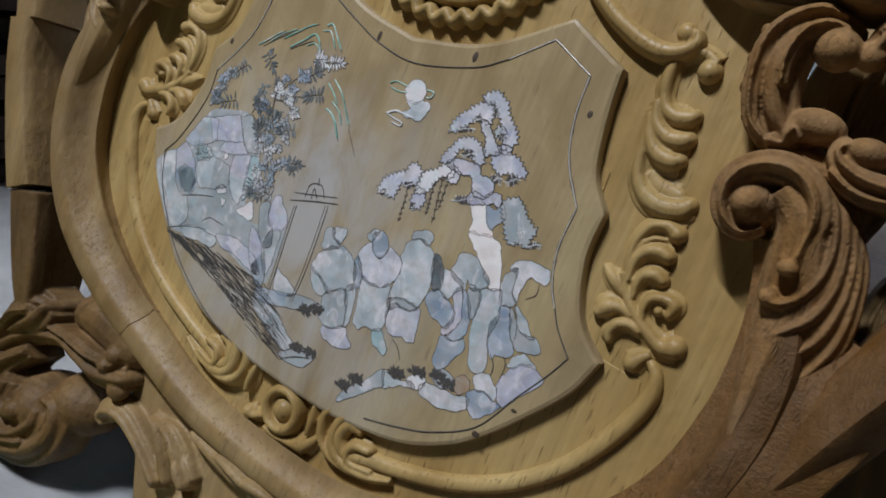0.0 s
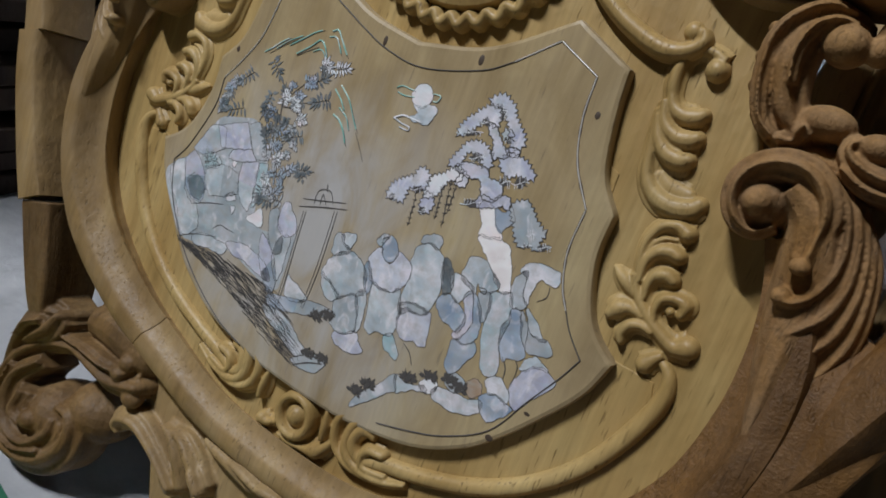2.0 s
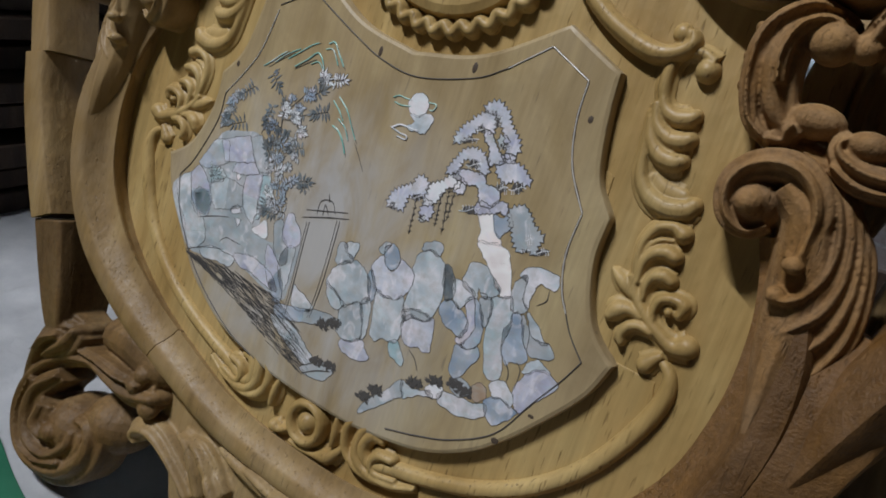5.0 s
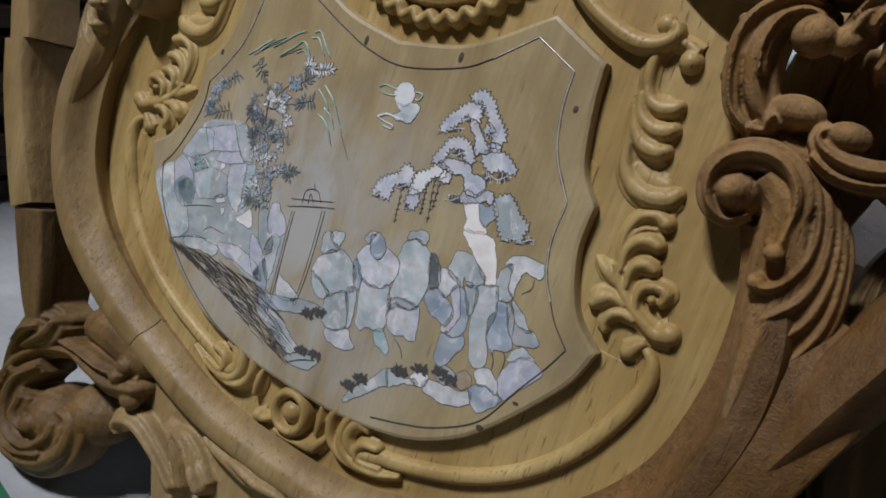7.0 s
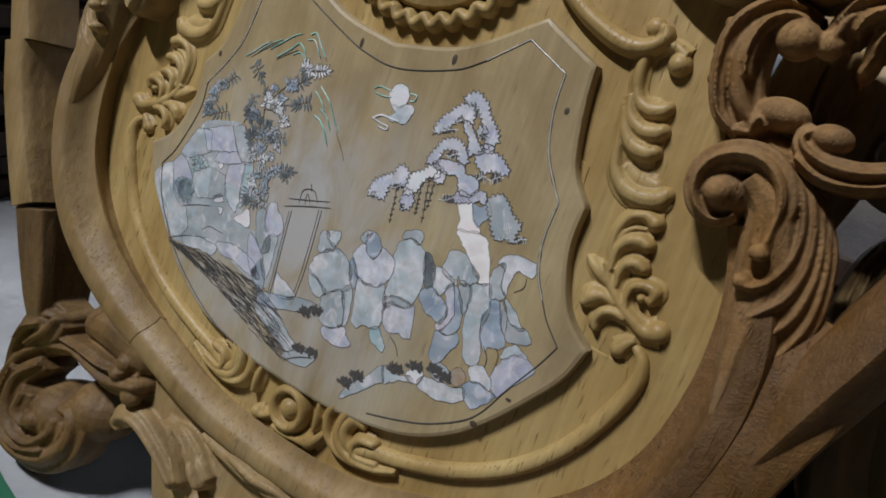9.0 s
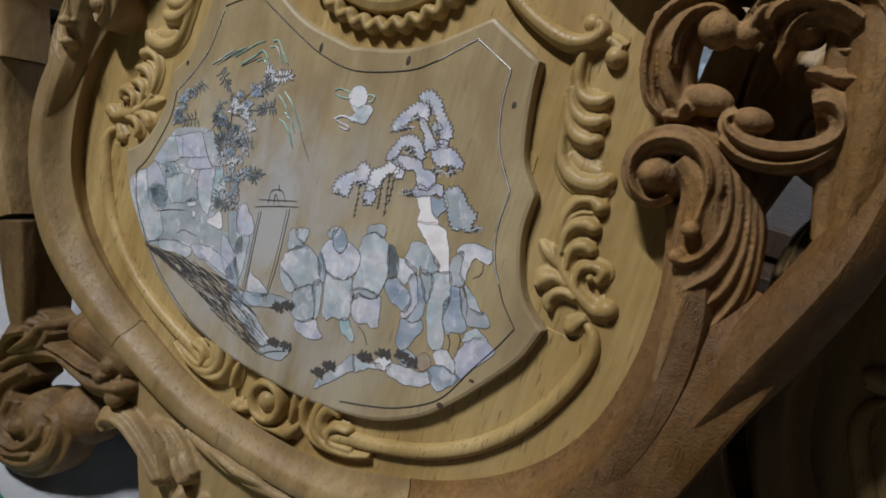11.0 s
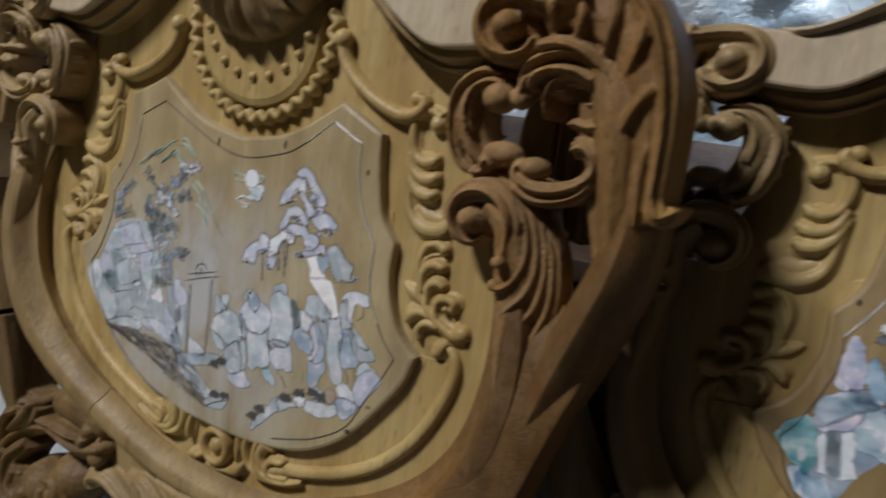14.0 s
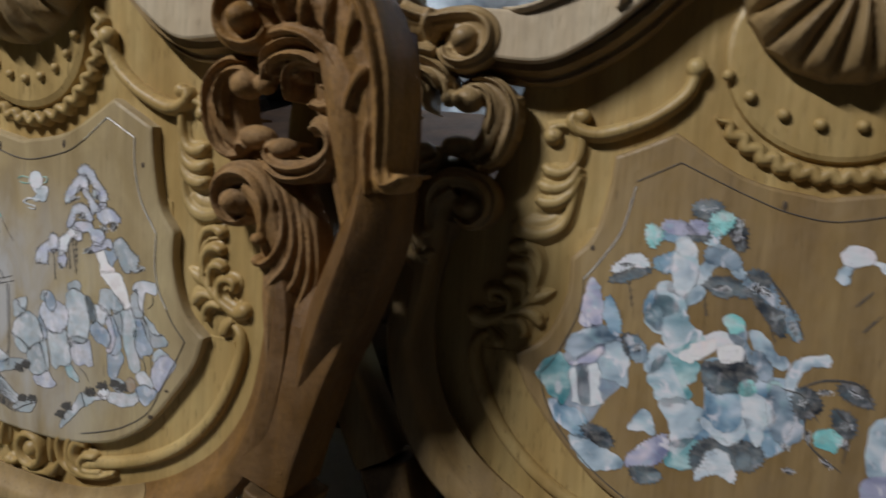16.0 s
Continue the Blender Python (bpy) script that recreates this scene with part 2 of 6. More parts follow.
def strand(bm, rows, y, h, tip=True, section=DOME):
    """A carved lobe: rows of x, z, half width in centimetres; it stands h proud of y and ends in a round tip."""
    widest = max(r[2] for r in rows)
    if len(rows) == 1:
        x, z, w = rows[0]
        ball(bm, x, z, y, w, 1.0, h)
        return
    sweep(bm, [(x, z, y, w, h * (0.5 + 0.5 * w / widest)) for x, z, w in rows], section, 5)
    if h < 1.5:
        sweep(bm, [(x, z, y, 1.35 * w + 0.1, 0.4 * h) for x, z, w in rows], DOME, 5)
    else:
        sweep(bm, [(x, z, y, 1.4 * w + 0.06, max(h * (0.5 + 0.5 * w / widest) - 0.3 - 0.7 * w, 0.6)) for x, z, w in rows], BOARD, 5)
    if tip:
        x, z, w = rows[-1]
        ball(bm, x, z, y, w, 1.0, h * (0.5 + 0.5 * w / widest))


def mirrored_only(bm):
    """Turns a piece into its mirror image about x = 0."""
    for v in bm.verts:
        v.co.x = -v.co.x


def part(name, bm, material, parent, label="", smooth=42.0):
    """One mesh object under a thing or a part."""
    bm.normal_update()
    bmesh.ops.recalc_face_normals(bm, faces=bm.faces[:])
    mesh = bpy.data.meshes.new(name)
    for f in bm.faces:
        f.smooth = len(f.verts) < 10
        if not f.smooth:
            for e in f.edges:
                e.smooth = False
    for e in bm.edges:
        if len(e.link_faces) == 2 and e.calc_face_angle(0) > radians(smooth):
            e.smooth = False
    bm.to_mesh(mesh)
    bm.free()
    mesh.materials.append(material)
    ob = new(name, mesh)
    if parent is not None:
        ob.parent = parent
    if label:
        tagged(ob, label)
    return ob


def flip_x(ob, parent, label=""):
    """The mirror twin of a part, with its own mesh."""
    mesh = ob.data.copy()
    mesh.transform(Matrix.Diagonal((-1, 1, 1, 1)))
    mesh.flip_normals()
    twin = new(ob.name.split(".")[0], mesh)
    twin.parent = parent
    if label or "label" in ob:
        tagged(twin, label or ob["label"])
    return twin


def pair(name, bm, material, parent, label=""):
    a = part(name, bm, material, parent, label)
    return a, flip_x(a, parent)


def carve(name, bm, material, parent, label="", grain=0.08, soft=5, twins=True):
    """One carved piece: its strands are melted together on a fine grid and softened, as a gouge and sandpaper leave them."""
    bmesh.ops.recalc_face_normals(bm, faces=bm.faces[:])
    mesh = bpy.data.meshes.new(name)
    bm.to_mesh(mesh)
    bm.free()
    rough = new(name, mesh)
    m = rough.modifiers.new("melt", "REMESH")
    m.mode, m.voxel_size, m.use_smooth_shade = "VOXEL", grain / 100, True
    s = rough.modifiers.new("soften", "SMOOTH")
    s.factor, s.iterations = 0.5, soft
    made = bpy.data.meshes.new_from_object(rough.evaluated_get(bpy.context.evaluated_depsgraph_get()))
    bpy.data.objects.remove(rough)
    bpy.data.meshes.remove(mesh)
    made.name = name
    made.polygons.foreach_set("use_smooth", [True] * len(made.polygons))
    made.materials.clear()
    made.materials.append(material)
    ob = new(name, made)
    ob.parent = parent
    if label:
        tagged(ob, label)
    return (ob, flip_x(ob, parent)) if twins else ob


def thing(name, matrix, label, category, group="", kind=""):
    ob = new(name)
    ob.empty_display_size = 0.05
    ob.matrix_world = matrix
    return tagged(ob, label, category, group, kind)


PLUG = Mat("dark_plug").done((0.07, 0.05, 0.035), 0.6)


# ---- the carved chair back ----
def carved_back(matrix):
    back = thing("chair_back", matrix, "carved yellow wooden chair back with mother-of-pearl inlay, unfinished, leaning upright", "chair back", "carved chair backs")
    # field board
    field = chain([(0, 36), (9, 35), (14, 32.2), (17, 30)], [(17, 30), (17.7, 27.5), (18.0, 25), (18.8, 22.6)],
                  [(18.8, 22.6), (19.8, 20.6), (21.4, 18.8), (22.5, 16.5), (22.6, 13), (21.9, 8.5), (19.5, 4.2), (15.5, 0.8), (10, -1.6), (5, -2.8), (0, -3.2)])
    bm = bmesh.new()
    plate(bm, both(field), 0.8, 2.6, 0.1)
    board = part("field_board", bm, WOOD, back, "flat yellow wooden field board")
    # lower plateau with its beaded lip
    bm = bmesh.new()
    plate(bm, both(chain([(0, 22), (8, 22), (13, 20)], [(13, 20), (13.2, 17), (14.0, 13.5), (15.5, 11.9), (18.4, 11.6)], [(18.4, 11.6), (18.6, 9.9), (17.2, 6.6), (14.8, 3.9), (12.0, 2.0), (9, 0.9), (4.5, 0.5), (0, 0.5)])), 0.73, 1.2, 0.05)
    part("plateau", bm, WOOD, back)
    bm = bmesh.new()
    lip = [(17.6, 13.0), (18.9, 12.2), (18.9, 10.3), (17.3, 6.7), (15.0, 4.0), (12.2, 2.1), (9.2, 0.9), (7.0, 0.3), (5.4, -0.2), (4.7, 0.5), (5.1, 1.5), (6.0, 1.5)]
    sweep(bm, [(x, z, 0.8, w, h) for (x, z), w, h in zip(lip, (0.1, .35, .5, .5, .5, .5, .5, .5, .5, .5, .5, .4), (.1, .5, .6, .6, .6, .6, .6, .6, .7, .8, .8, .6))])
    carve("beaded_lip", bm, WOOD, back, "", 0.09, 3)
    # shield
    shield = both(chain([(0, 22.9), (4.3, 23.8), (8.5, 26.3)], [(8.5, 26.3), (11.8, 24.7)], [(11.8, 24.7), (12.0, 22.6), (12.6, 19.8), (13.8, 18.1)],
                        [(13.8, 18.1), (13.8, 16.0), (14.4, 13.9), (15.2, 12.6), (16.5, 11.6)], [(16.5, 11.6), (15.8, 9.6), (14.3, 7.4), (12.7, 5.4), (11.0, 3.8), (8.2, 2.3), (4, 1.4), (0, 1.2)]))
    bm = bmesh.new()
    plate(bm, shield, 0.0, 1.5, 0.26)
    part("shield_panel", bm, GROUND, back, "sanded flat shield panel, the ground of the inlay")
    # rim: inner edge, lip width, lip height
    rim = [(0, -2.7, 2.2, -0.55), (5.8, -2.3, 2.3, -0.6), (11, -0.6, 2.5, -0.85), (15, 1.4, 2.7, -1.3), (18.7, 4.4, 2.7, -1.8),
           (21.0, 8, 2.5, -2.1), (21.9, 12, 2.5, -2.1), (21.9, 15.5, 2.2, -1.8), (21.4, 18, 1.5, -1.4), (20.7, 19.8, 0.8, -1.1)]
    full = [(-x, z, a, y) for x, z, a, y in reversed(rim[1:])] + rim
    c = spline(full, 8)
    cut = [k for k in range(len(c)) if abs(c[k][0]) < 12.6 and c[k][1] < 3]
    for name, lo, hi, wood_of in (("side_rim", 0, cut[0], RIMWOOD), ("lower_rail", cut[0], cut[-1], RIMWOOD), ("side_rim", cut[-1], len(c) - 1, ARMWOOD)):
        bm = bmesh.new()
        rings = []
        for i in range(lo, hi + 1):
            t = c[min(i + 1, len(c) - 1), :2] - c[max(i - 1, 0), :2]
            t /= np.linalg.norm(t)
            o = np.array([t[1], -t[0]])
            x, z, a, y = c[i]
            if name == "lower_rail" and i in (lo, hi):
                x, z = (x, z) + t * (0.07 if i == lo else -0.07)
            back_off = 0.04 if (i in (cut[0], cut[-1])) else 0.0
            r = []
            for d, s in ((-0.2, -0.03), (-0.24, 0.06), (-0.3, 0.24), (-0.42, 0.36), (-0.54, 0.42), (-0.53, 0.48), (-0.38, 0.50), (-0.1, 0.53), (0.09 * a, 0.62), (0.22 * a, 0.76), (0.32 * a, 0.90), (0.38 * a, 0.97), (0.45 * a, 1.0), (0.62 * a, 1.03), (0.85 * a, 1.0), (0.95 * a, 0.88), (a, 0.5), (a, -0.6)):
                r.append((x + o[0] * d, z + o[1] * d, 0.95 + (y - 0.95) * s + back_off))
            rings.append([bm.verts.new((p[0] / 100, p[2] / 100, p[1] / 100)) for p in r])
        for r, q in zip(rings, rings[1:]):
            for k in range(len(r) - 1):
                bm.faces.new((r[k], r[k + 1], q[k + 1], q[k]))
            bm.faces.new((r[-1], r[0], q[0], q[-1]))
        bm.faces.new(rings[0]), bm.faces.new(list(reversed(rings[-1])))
        part(name, bm, wood_of, back, "high rounded rim, darker brown" if wood_of is ARMWOOD else "")
    # side posts
    bm = bmesh.new()
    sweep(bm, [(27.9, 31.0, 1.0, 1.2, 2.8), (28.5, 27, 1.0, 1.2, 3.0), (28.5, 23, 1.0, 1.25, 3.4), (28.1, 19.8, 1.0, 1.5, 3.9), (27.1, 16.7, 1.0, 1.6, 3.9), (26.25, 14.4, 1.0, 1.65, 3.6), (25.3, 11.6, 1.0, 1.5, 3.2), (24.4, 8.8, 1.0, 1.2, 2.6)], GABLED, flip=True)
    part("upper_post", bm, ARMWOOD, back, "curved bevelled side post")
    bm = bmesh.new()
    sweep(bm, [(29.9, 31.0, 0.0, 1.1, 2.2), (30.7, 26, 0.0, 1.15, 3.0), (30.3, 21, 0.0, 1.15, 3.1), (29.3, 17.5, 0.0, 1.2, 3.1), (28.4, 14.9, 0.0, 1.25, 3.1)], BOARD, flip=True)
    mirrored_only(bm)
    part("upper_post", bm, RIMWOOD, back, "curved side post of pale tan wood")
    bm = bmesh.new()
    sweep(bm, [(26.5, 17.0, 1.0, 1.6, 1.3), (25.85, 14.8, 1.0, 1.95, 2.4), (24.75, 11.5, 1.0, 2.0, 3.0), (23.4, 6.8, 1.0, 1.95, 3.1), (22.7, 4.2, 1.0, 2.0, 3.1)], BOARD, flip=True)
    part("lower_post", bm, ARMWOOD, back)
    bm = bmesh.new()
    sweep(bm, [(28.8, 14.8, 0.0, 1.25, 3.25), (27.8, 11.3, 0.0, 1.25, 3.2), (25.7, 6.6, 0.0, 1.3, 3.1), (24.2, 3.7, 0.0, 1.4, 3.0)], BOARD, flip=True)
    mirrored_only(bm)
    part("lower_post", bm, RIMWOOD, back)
    # foot scroll with its leaves
    bm = bmesh.new()
    sweep(bm, [(23.7, 3.6, 1.0, 1.8, 3.8), (22.6, 0.0, 1.0, 1.6, 3.5), (21.8, -3.0, 1.0, 1.2, 3.2), (21.4, -5.0, 1.0, 0.8, 2.8)], BOARD, flip=True)
    for rows, h in (
            ([(16.49, -4.95, 0.32), (18.56, -5.43, 0.49), (20.83, -6.55, 0.57), (22.82, -8.36, 0.71), (23.79, -10.57, 0.85), (23.73, -12.77, 0.92), (22.34, -14.51, 1.03), (20.2, -14.96, 1.07), (17.96, -14.37, 0.97), (16.24, -12.61, 0.82), (15.77, -10.89, 0.7), (16.3, -9.83, 0.59), (17.46, -9.85, 0.5)], 3.3),
            ([(20.11, -7.56, 0.39), (21.78, -9.52, 0.64), (21.83, -11.74, 0.72), (20.62, -13.25, 0.76), (18.64, -13.26, 0.69), (17.27, -11.81, 0.56), (17.26, -10.76, 0.44)], 3.7),
            ([(22.6, -9.0, 0.22), (22.9, -11.8, 0.26), (21.6, -13.9, 0.28), (19.6, -14.2, 0.28), (17.4, -13.2, 0.26)], 3.6),
            ([(20.29, -9.9, 0.46), (20.31, -11.36, 0.58), (19.35, -12.07, 0.52)], 3.9),
            ([(19.57, -3.55, 0.44), (20.8, -3.83, 0.73), (22.59, -5.62, 0.81), (23.7, -7.98, 0.65), (24.36, -10.62, 0.43)], 3.0),
            ([(22.23, -6.87, 0.46), (20.07, -4.92, 0.67), (19.38, -3.54, 0.55)], 3.3),
            ([(22.9, -6.6, 0.16), (21.5, -5.0, 0.2), (20.3, -4.2, 0.2)], 3.7),
            ([(19.51, -5.54, 0.44), (17.36, -5.17, 0.64), (15.42, -5.33, 0.73), (13.6, -5.38, 0.76), (11.62, -4.78, 0.58)], 2.6),
            ([(18.8, -4.9, 0.22), (16.6, -4.5, 0.28), (14.6, -4.5, 0.3), (12.6, -4.2, 0.26)], 2.8),
            ([(17.52, -3.0, 1.32), (15.2, -2.64, 1.77), (12.73, -3.0, 1.71)], 2.0)):
        strand(bm, rows, 0.9, h)
    ball(bm, 18.56, -11.24, 0.9, 2.5, 0.95, 3.2)
    ball(bm, 15.9, -9.7, 1.6, 2.4, 0.95, 2.9)
    ball(bm, 18.9, -11.5, -2.1, 0.7, 1.0, 0.7)
    ball(bm, 12.81, -3.57, -0.9, 0.6), ball(bm, 11.9, -5.7, -0.6, 0.75), ball(bm, 13.0, -4.4, -1.3, 0.5)
    carve("foot_scroll", bm, FOOTWOOD, back, "heavy dark carved scroll foot", 0.1, 2)
    # acanthus with its volute
    bm = bmesh.new()
    ball(bm, 19.5, 20.95, -1.2, 0.74, 1.0, 1.2)
    ball(bm, 19.6, 21.05, 0.4, 1.3, 1.0, 2.5)
    for rows, h in (
            ([(20.44, 20.21, 0.14), (19.73, 19.73, 0.2), (19.05, 19.96, 0.32), (18.58, 20.66, 0.36), (18.57, 21.59, 0.4), (19.07, 22.32, 0.42), (19.9, 22.68, 0.46), (20.82, 22.64, 0.46), (21.6, 22.1, 0.45), (22.04, 21.26, 0.42), (22.09, 20.26, 0.38), (22.07, 19.29, 0.42)], 3.3),
            ([(21.54, 23.03, 0.16), (22.54, 21.97, 0.26), (23.12, 20.6, 0.28), (23.21, 19.28, 0.31), (22.83, 18.2, 0.38), (22.26, 17.68, 0.42), (21.8, 17.65, 0.40)], 3.0),
            ([(22.05, 22.93, 0.14), (23.02, 21.82, 0.23), (23.6, 20.46, 0.28), (23.82, 18.99, 0.31), (23.57, 17.69, 0.38), (22.98, 16.87, 0.42), (22.4, 16.25, 0.38)], 2.7),
            ([(22.53, 22.61, 0.11), (23.56, 21.27, 0.2), (24.07, 20.03, 0.25), (24.3, 18.43, 0.31), (24.12, 17.02, 0.35), (23.52, 15.95, 0.4), (22.82, 14.95, 0.36)], 2.4),
            ([(23.05, 22.1, 0.11), (24.2, 20.35, 0.2), (24.63, 18.81, 0.25), (24.74, 17.17, 0.29), (24.41, 15.8, 0.32), (23.85, 14.78, 0.34), (23.14, 13.56, 0.28)], 2.1)):
        strand(bm, rows, 0.7, h)
    ball(bm, 21.8, 17.75, -1.7, 0.42, 0.9, 0.6)
    ball(bm, 22.0, 19.1, -2.2, 0.44, 0.8, 0.5)
    sweep(bm, [(20.6, 22.0, 0.8, 1.0, 2.9), (21.7, 21.0, 0.8, 1.2, 2.9), (22.3, 19.4, 0.8, 1.5, 2.8), (22.7, 17.4, 0.8, 1.6, 2.6), (22.7, 15.6, 0.8, 1.25, 2.8), (22.8, 13.6, 0.8, 0.8, 2.9), (22.9, 11.6, 0.8, 0.4, 2.8)])
    carve("acanthus_scroll", bm, BROWN, back, "dusty brown carved acanthus with a curled button", 0.075, 2)
    # pierced scroll
    bm = bmesh.new()
    for rows, h in (
            ([(20.59, 28.44, 0.27), (19.79, 28.8, 0.34), (18.95, 28.5, 0.5), (18.35, 27.73, 0.62), (18.25, 26.61, 0.68), (18.5, 25.55, 0.66), (18.97, 24.66, 0.6), (19.69, 23.96, 0.36)], 2.5),
            ([(19.97, 28.94, 0.13), (19.03, 28.97, 0.2), (18.04, 28.33, 0.23), (17.5, 27.34, 0.23), (17.51, 26.22, 0.23), (17.75, 25.13, 0.23), (18.22, 24.08, 0.2), (18.91, 23.57, 0.17)], 2.7),
            ([(20.2, 28.5, 0.1), (19.4, 28.4, 0.16), (18.75, 27.8, 0.18), (18.55, 26.8, 0.18), (18.75, 25.7, 0.16)], 3.0),
            ([(19.95, 24.3, 0.28), (19.75, 23.98, 0.25), (19.73, 23.63, 0.19), (19.22, 23.52, 0.28)], 2.5),
            ([(21.39, 28.03, 0.37), (21.65, 28.81, 0.42), (22.39, 29.38, 0.42), (23.39, 29.7, 0.36), (24.45, 29.7, 0.36), (25.5, 29.2, 0.44), (26.29, 28.37, 0.55)], 3.0),
            ([(22.0, 28.3, 0.12), (22.3, 28.9, 0.16), (23.2, 29.35, 0.16), (24.4, 29.35, 0.16), (25.4, 28.95, 0.16)], 3.3),
            ([(21.2, 28.6, 0.1), (21.7, 29.4, 0.16), (22.7, 30.0, 0.18), (23.9, 30.25, 0.18), (25.2, 30.0, 0.18), (26.2, 29.2, 0.18), (26.9, 28.0, 0.16)], 3.2),
            ([(25.42, 28.67, 0.2), (24.74, 29.0, 0.24), (23.93, 29.05, 0.25), (23.22, 28.75, 0.25), (22.9, 28.15, 0.23), (22.91, 27.55, 0.2), (22.75, 27.0, 0.12)], 2.8),
            ([(24.05, 28.76, 0.14), (23.7, 28.4, 0.2), (23.24, 28.25, 0.16)], 2.4),
            ([(25.87, 28.79, 0.55), (26.36, 27.64, 0.66), (26.69, 26.33, 0.7), (26.81, 25.1, 0.66), (26.5, 24.17, 0.55)], 2.5),
            ([(25.86, 28.0, 0.33), (25.16, 27.88, 0.24), (24.54, 27.93, 0.1)], 2.5),
            ([(26.18, 26.86, 0.44), (25.36, 26.75, 0.36), (24.6, 26.86, 0.24), (24.06, 26.8, 0.13)], 2.8),
            ([(26.35, 26.2, 0.38), (25.5, 26.2, 0.29), (24.57, 26.15, 0.15)], 2.4),
            ([(24.76, 25.5, 0.3), (25.27, 25.72, 0.34), (25.79, 25.5, 0.36), (26.12, 24.95, 0.34), (26.01, 24.33, 0.34), (25.35, 23.76, 0.32), (24.21, 23.3, 0.33), (22.96, 23.25, 0.32), (22.03, 23.6, 0.29), (21.73, 24.07, 0.24), (22.11, 24.48, 0.21)], 2.9),
            ([(26.14, 24.05, 0.2), (25.4, 23.25, 0.2), (24.21, 22.75, 0.2), (22.89, 22.69, 0.2), (21.78, 23.17, 0.18)], 2.6)):
        strand(bm, rows, 0.5, h)
    for x, z, y, r, sq, wide in ((20.1, 27.66, -1.3, 0.88, 0.95, 1.05), (21.3, 27.75, -1.2, 0.58, 1.0, 1.0), (20.6, 24.75, -0.7, 0.85, 0.85, 1.35), (22.75, 24.3, -1.2, 0.7, 0.85, 1.25)):
        ball(bm, x, z, y, r, sq, r * 1.3, wide)
    for x, z in ((17.25, 27.8), (17.2, 26.6), (17.4, 25.4), (17.95, 24.3)):
        ball(bm, x, z, -0.6, 0.3, 1.0, 0.9)
    sweep(bm, [(26.4, 23.2, 0.9, 0.9, 2.0), (27.2, 25.5, 0.9, 1.0, 2.2), (27.2, 27.5, 0.9, 1.1, 2.4), (26.2, 30.0, 0.9, 1.1, 2.6)])
    sweep(bm, [(22.0, 23.2, 0.8, 0.5, 1.6), (20.9, 23.4, 0.8, 0.7, 1.6), (19.4, 23.6, 0.8, 0.6, 1.6), (18.2, 24.6, 0.8, 0.5, 1.6)])
    carve("pierced_scroll", bm, BROWN, back, "pierced carved scroll with round buds", 0.08, 2)
    # shoulder leaf with hook
    bm = bmesh.new()
    for rows, h in (
            ([(21.79, 30.78, 0.24), (21.5, 30.14, 0.31), (20.58, 29.83, 0.34), (19.56, 30.1, 0.41), (18.94, 30.93, 0.44), (19.01, 31.99, 0.44), (19.89, 32.66, 0.43), (21.34, 32.67, 0.4), (22.67, 32.5, 0.4), (24.6, 33.0, 0.5)][::-1], 3.6),
            ([(24.0, 34.4, 0.3), (25.98, 33.98, 0.42), (27.32, 32.74, 0.47), (28.26, 31.25, 0.47), (28.86, 29.48, 0.47), (29.2, 27.41, 0.41), (29.28, 25.29, 0.37), (29.33, 23.8, 0.34), (29.75, 23.0, 0.36), (30.4, 23.4, 0.2)], 3.4),
            ([(27.27, 32.99, 0.37), (27.58, 31.46, 0.58), (27.35, 30.13, 0.56), (27.05, 29.5, 0.4)], 3.4),
            ([(25.91, 33.2, 0.43), (26.06, 31.89, 0.62), (25.93, 30.81, 0.56), (25.8, 30.5, 0.42)], 3.4),
            ([(24.1, 33.39, 0.51), (24.48, 32.06, 0.64), (24.34, 31.24, 0.54), (24.1, 31.0, 0.42)], 3.3),
            ([(22.52, 33.06, 0.5), (22.85, 32.11, 0.54), (22.81, 31.55, 0.35)], 3.3),
            ([(28.57, 29.19, 0.42), (28.17, 28.48, 0.69), (27.58, 27.34, 0.62), (27.3, 26.6, 0.46)], 3.4),
            ([(28.83, 27.23, 0.3), (28.62, 25.98, 0.42), (28.6, 24.35, 0.42), (28.7, 22.45, 0.36)], 2.9),
            ([(25.6, 29.8, 1.2), (26.5, 28.17, 1.5), (27.0, 26.28, 1.55), (27.3, 24.32, 1.35), (27.5, 22.4, 1.1), (27.6, 20.2, 0.7)], 2.95),
            ([(22.25, 30.39, 0.3), (23.45, 30.57, 0.35), (24.73, 30.3, 0.34), (25.74, 29.6, 0.28)], 3.2)):
        strand(bm, rows, 0.2, h)
    ball(bm, 20.35, 31.25, -2.0, 0.85, 1.0, 1.5)
    ball(bm, 20.6, 31.3, 0.2, 1.7, 1.0, 2.2)
    sweep(bm, [(28.9, 23.4, 0.8, 0.9, 2.6), (28.7, 26, 0.8, 1.3, 3.3), (28.0, 29, 0.8, 1.8, 3.5), (26.4, 31.4, 0.8, 2.0, 3.4), (23.8, 32.3, 0.8, 1.6, 3.2), (22.2, 31.6, 0.8, 1.4, 2.8)])
    carve("shoulder_leaf", bm, SHOULDERWOOD, back, "tall carved shoulder leaf with a rolled volute", 0.1, 7)
    # top rail
    rail = both(chain([(0, 41.4), (5, 40.8), (10, 38.6), (13, 35.9), (15, 33.8), (16.6, 33.1), (18.6, 33.1), (20.5, 33.3)], [(20.5, 33.3), (21, 32), (20.5, 30.6)],
                      [(20.5, 30.6), (18.6, 30.1), (15.7, 30.0), (13.2, 31.4), (11.2, 33.2), (8.5, 35.8), (4, 37.6), (0, 38)]))
    bm = bmesh.new()
    plate(bm, rail, -2.4, 1.6, 0.2)
    part("top_rail", bm, RAW, back, "pale raw wooden top rail")
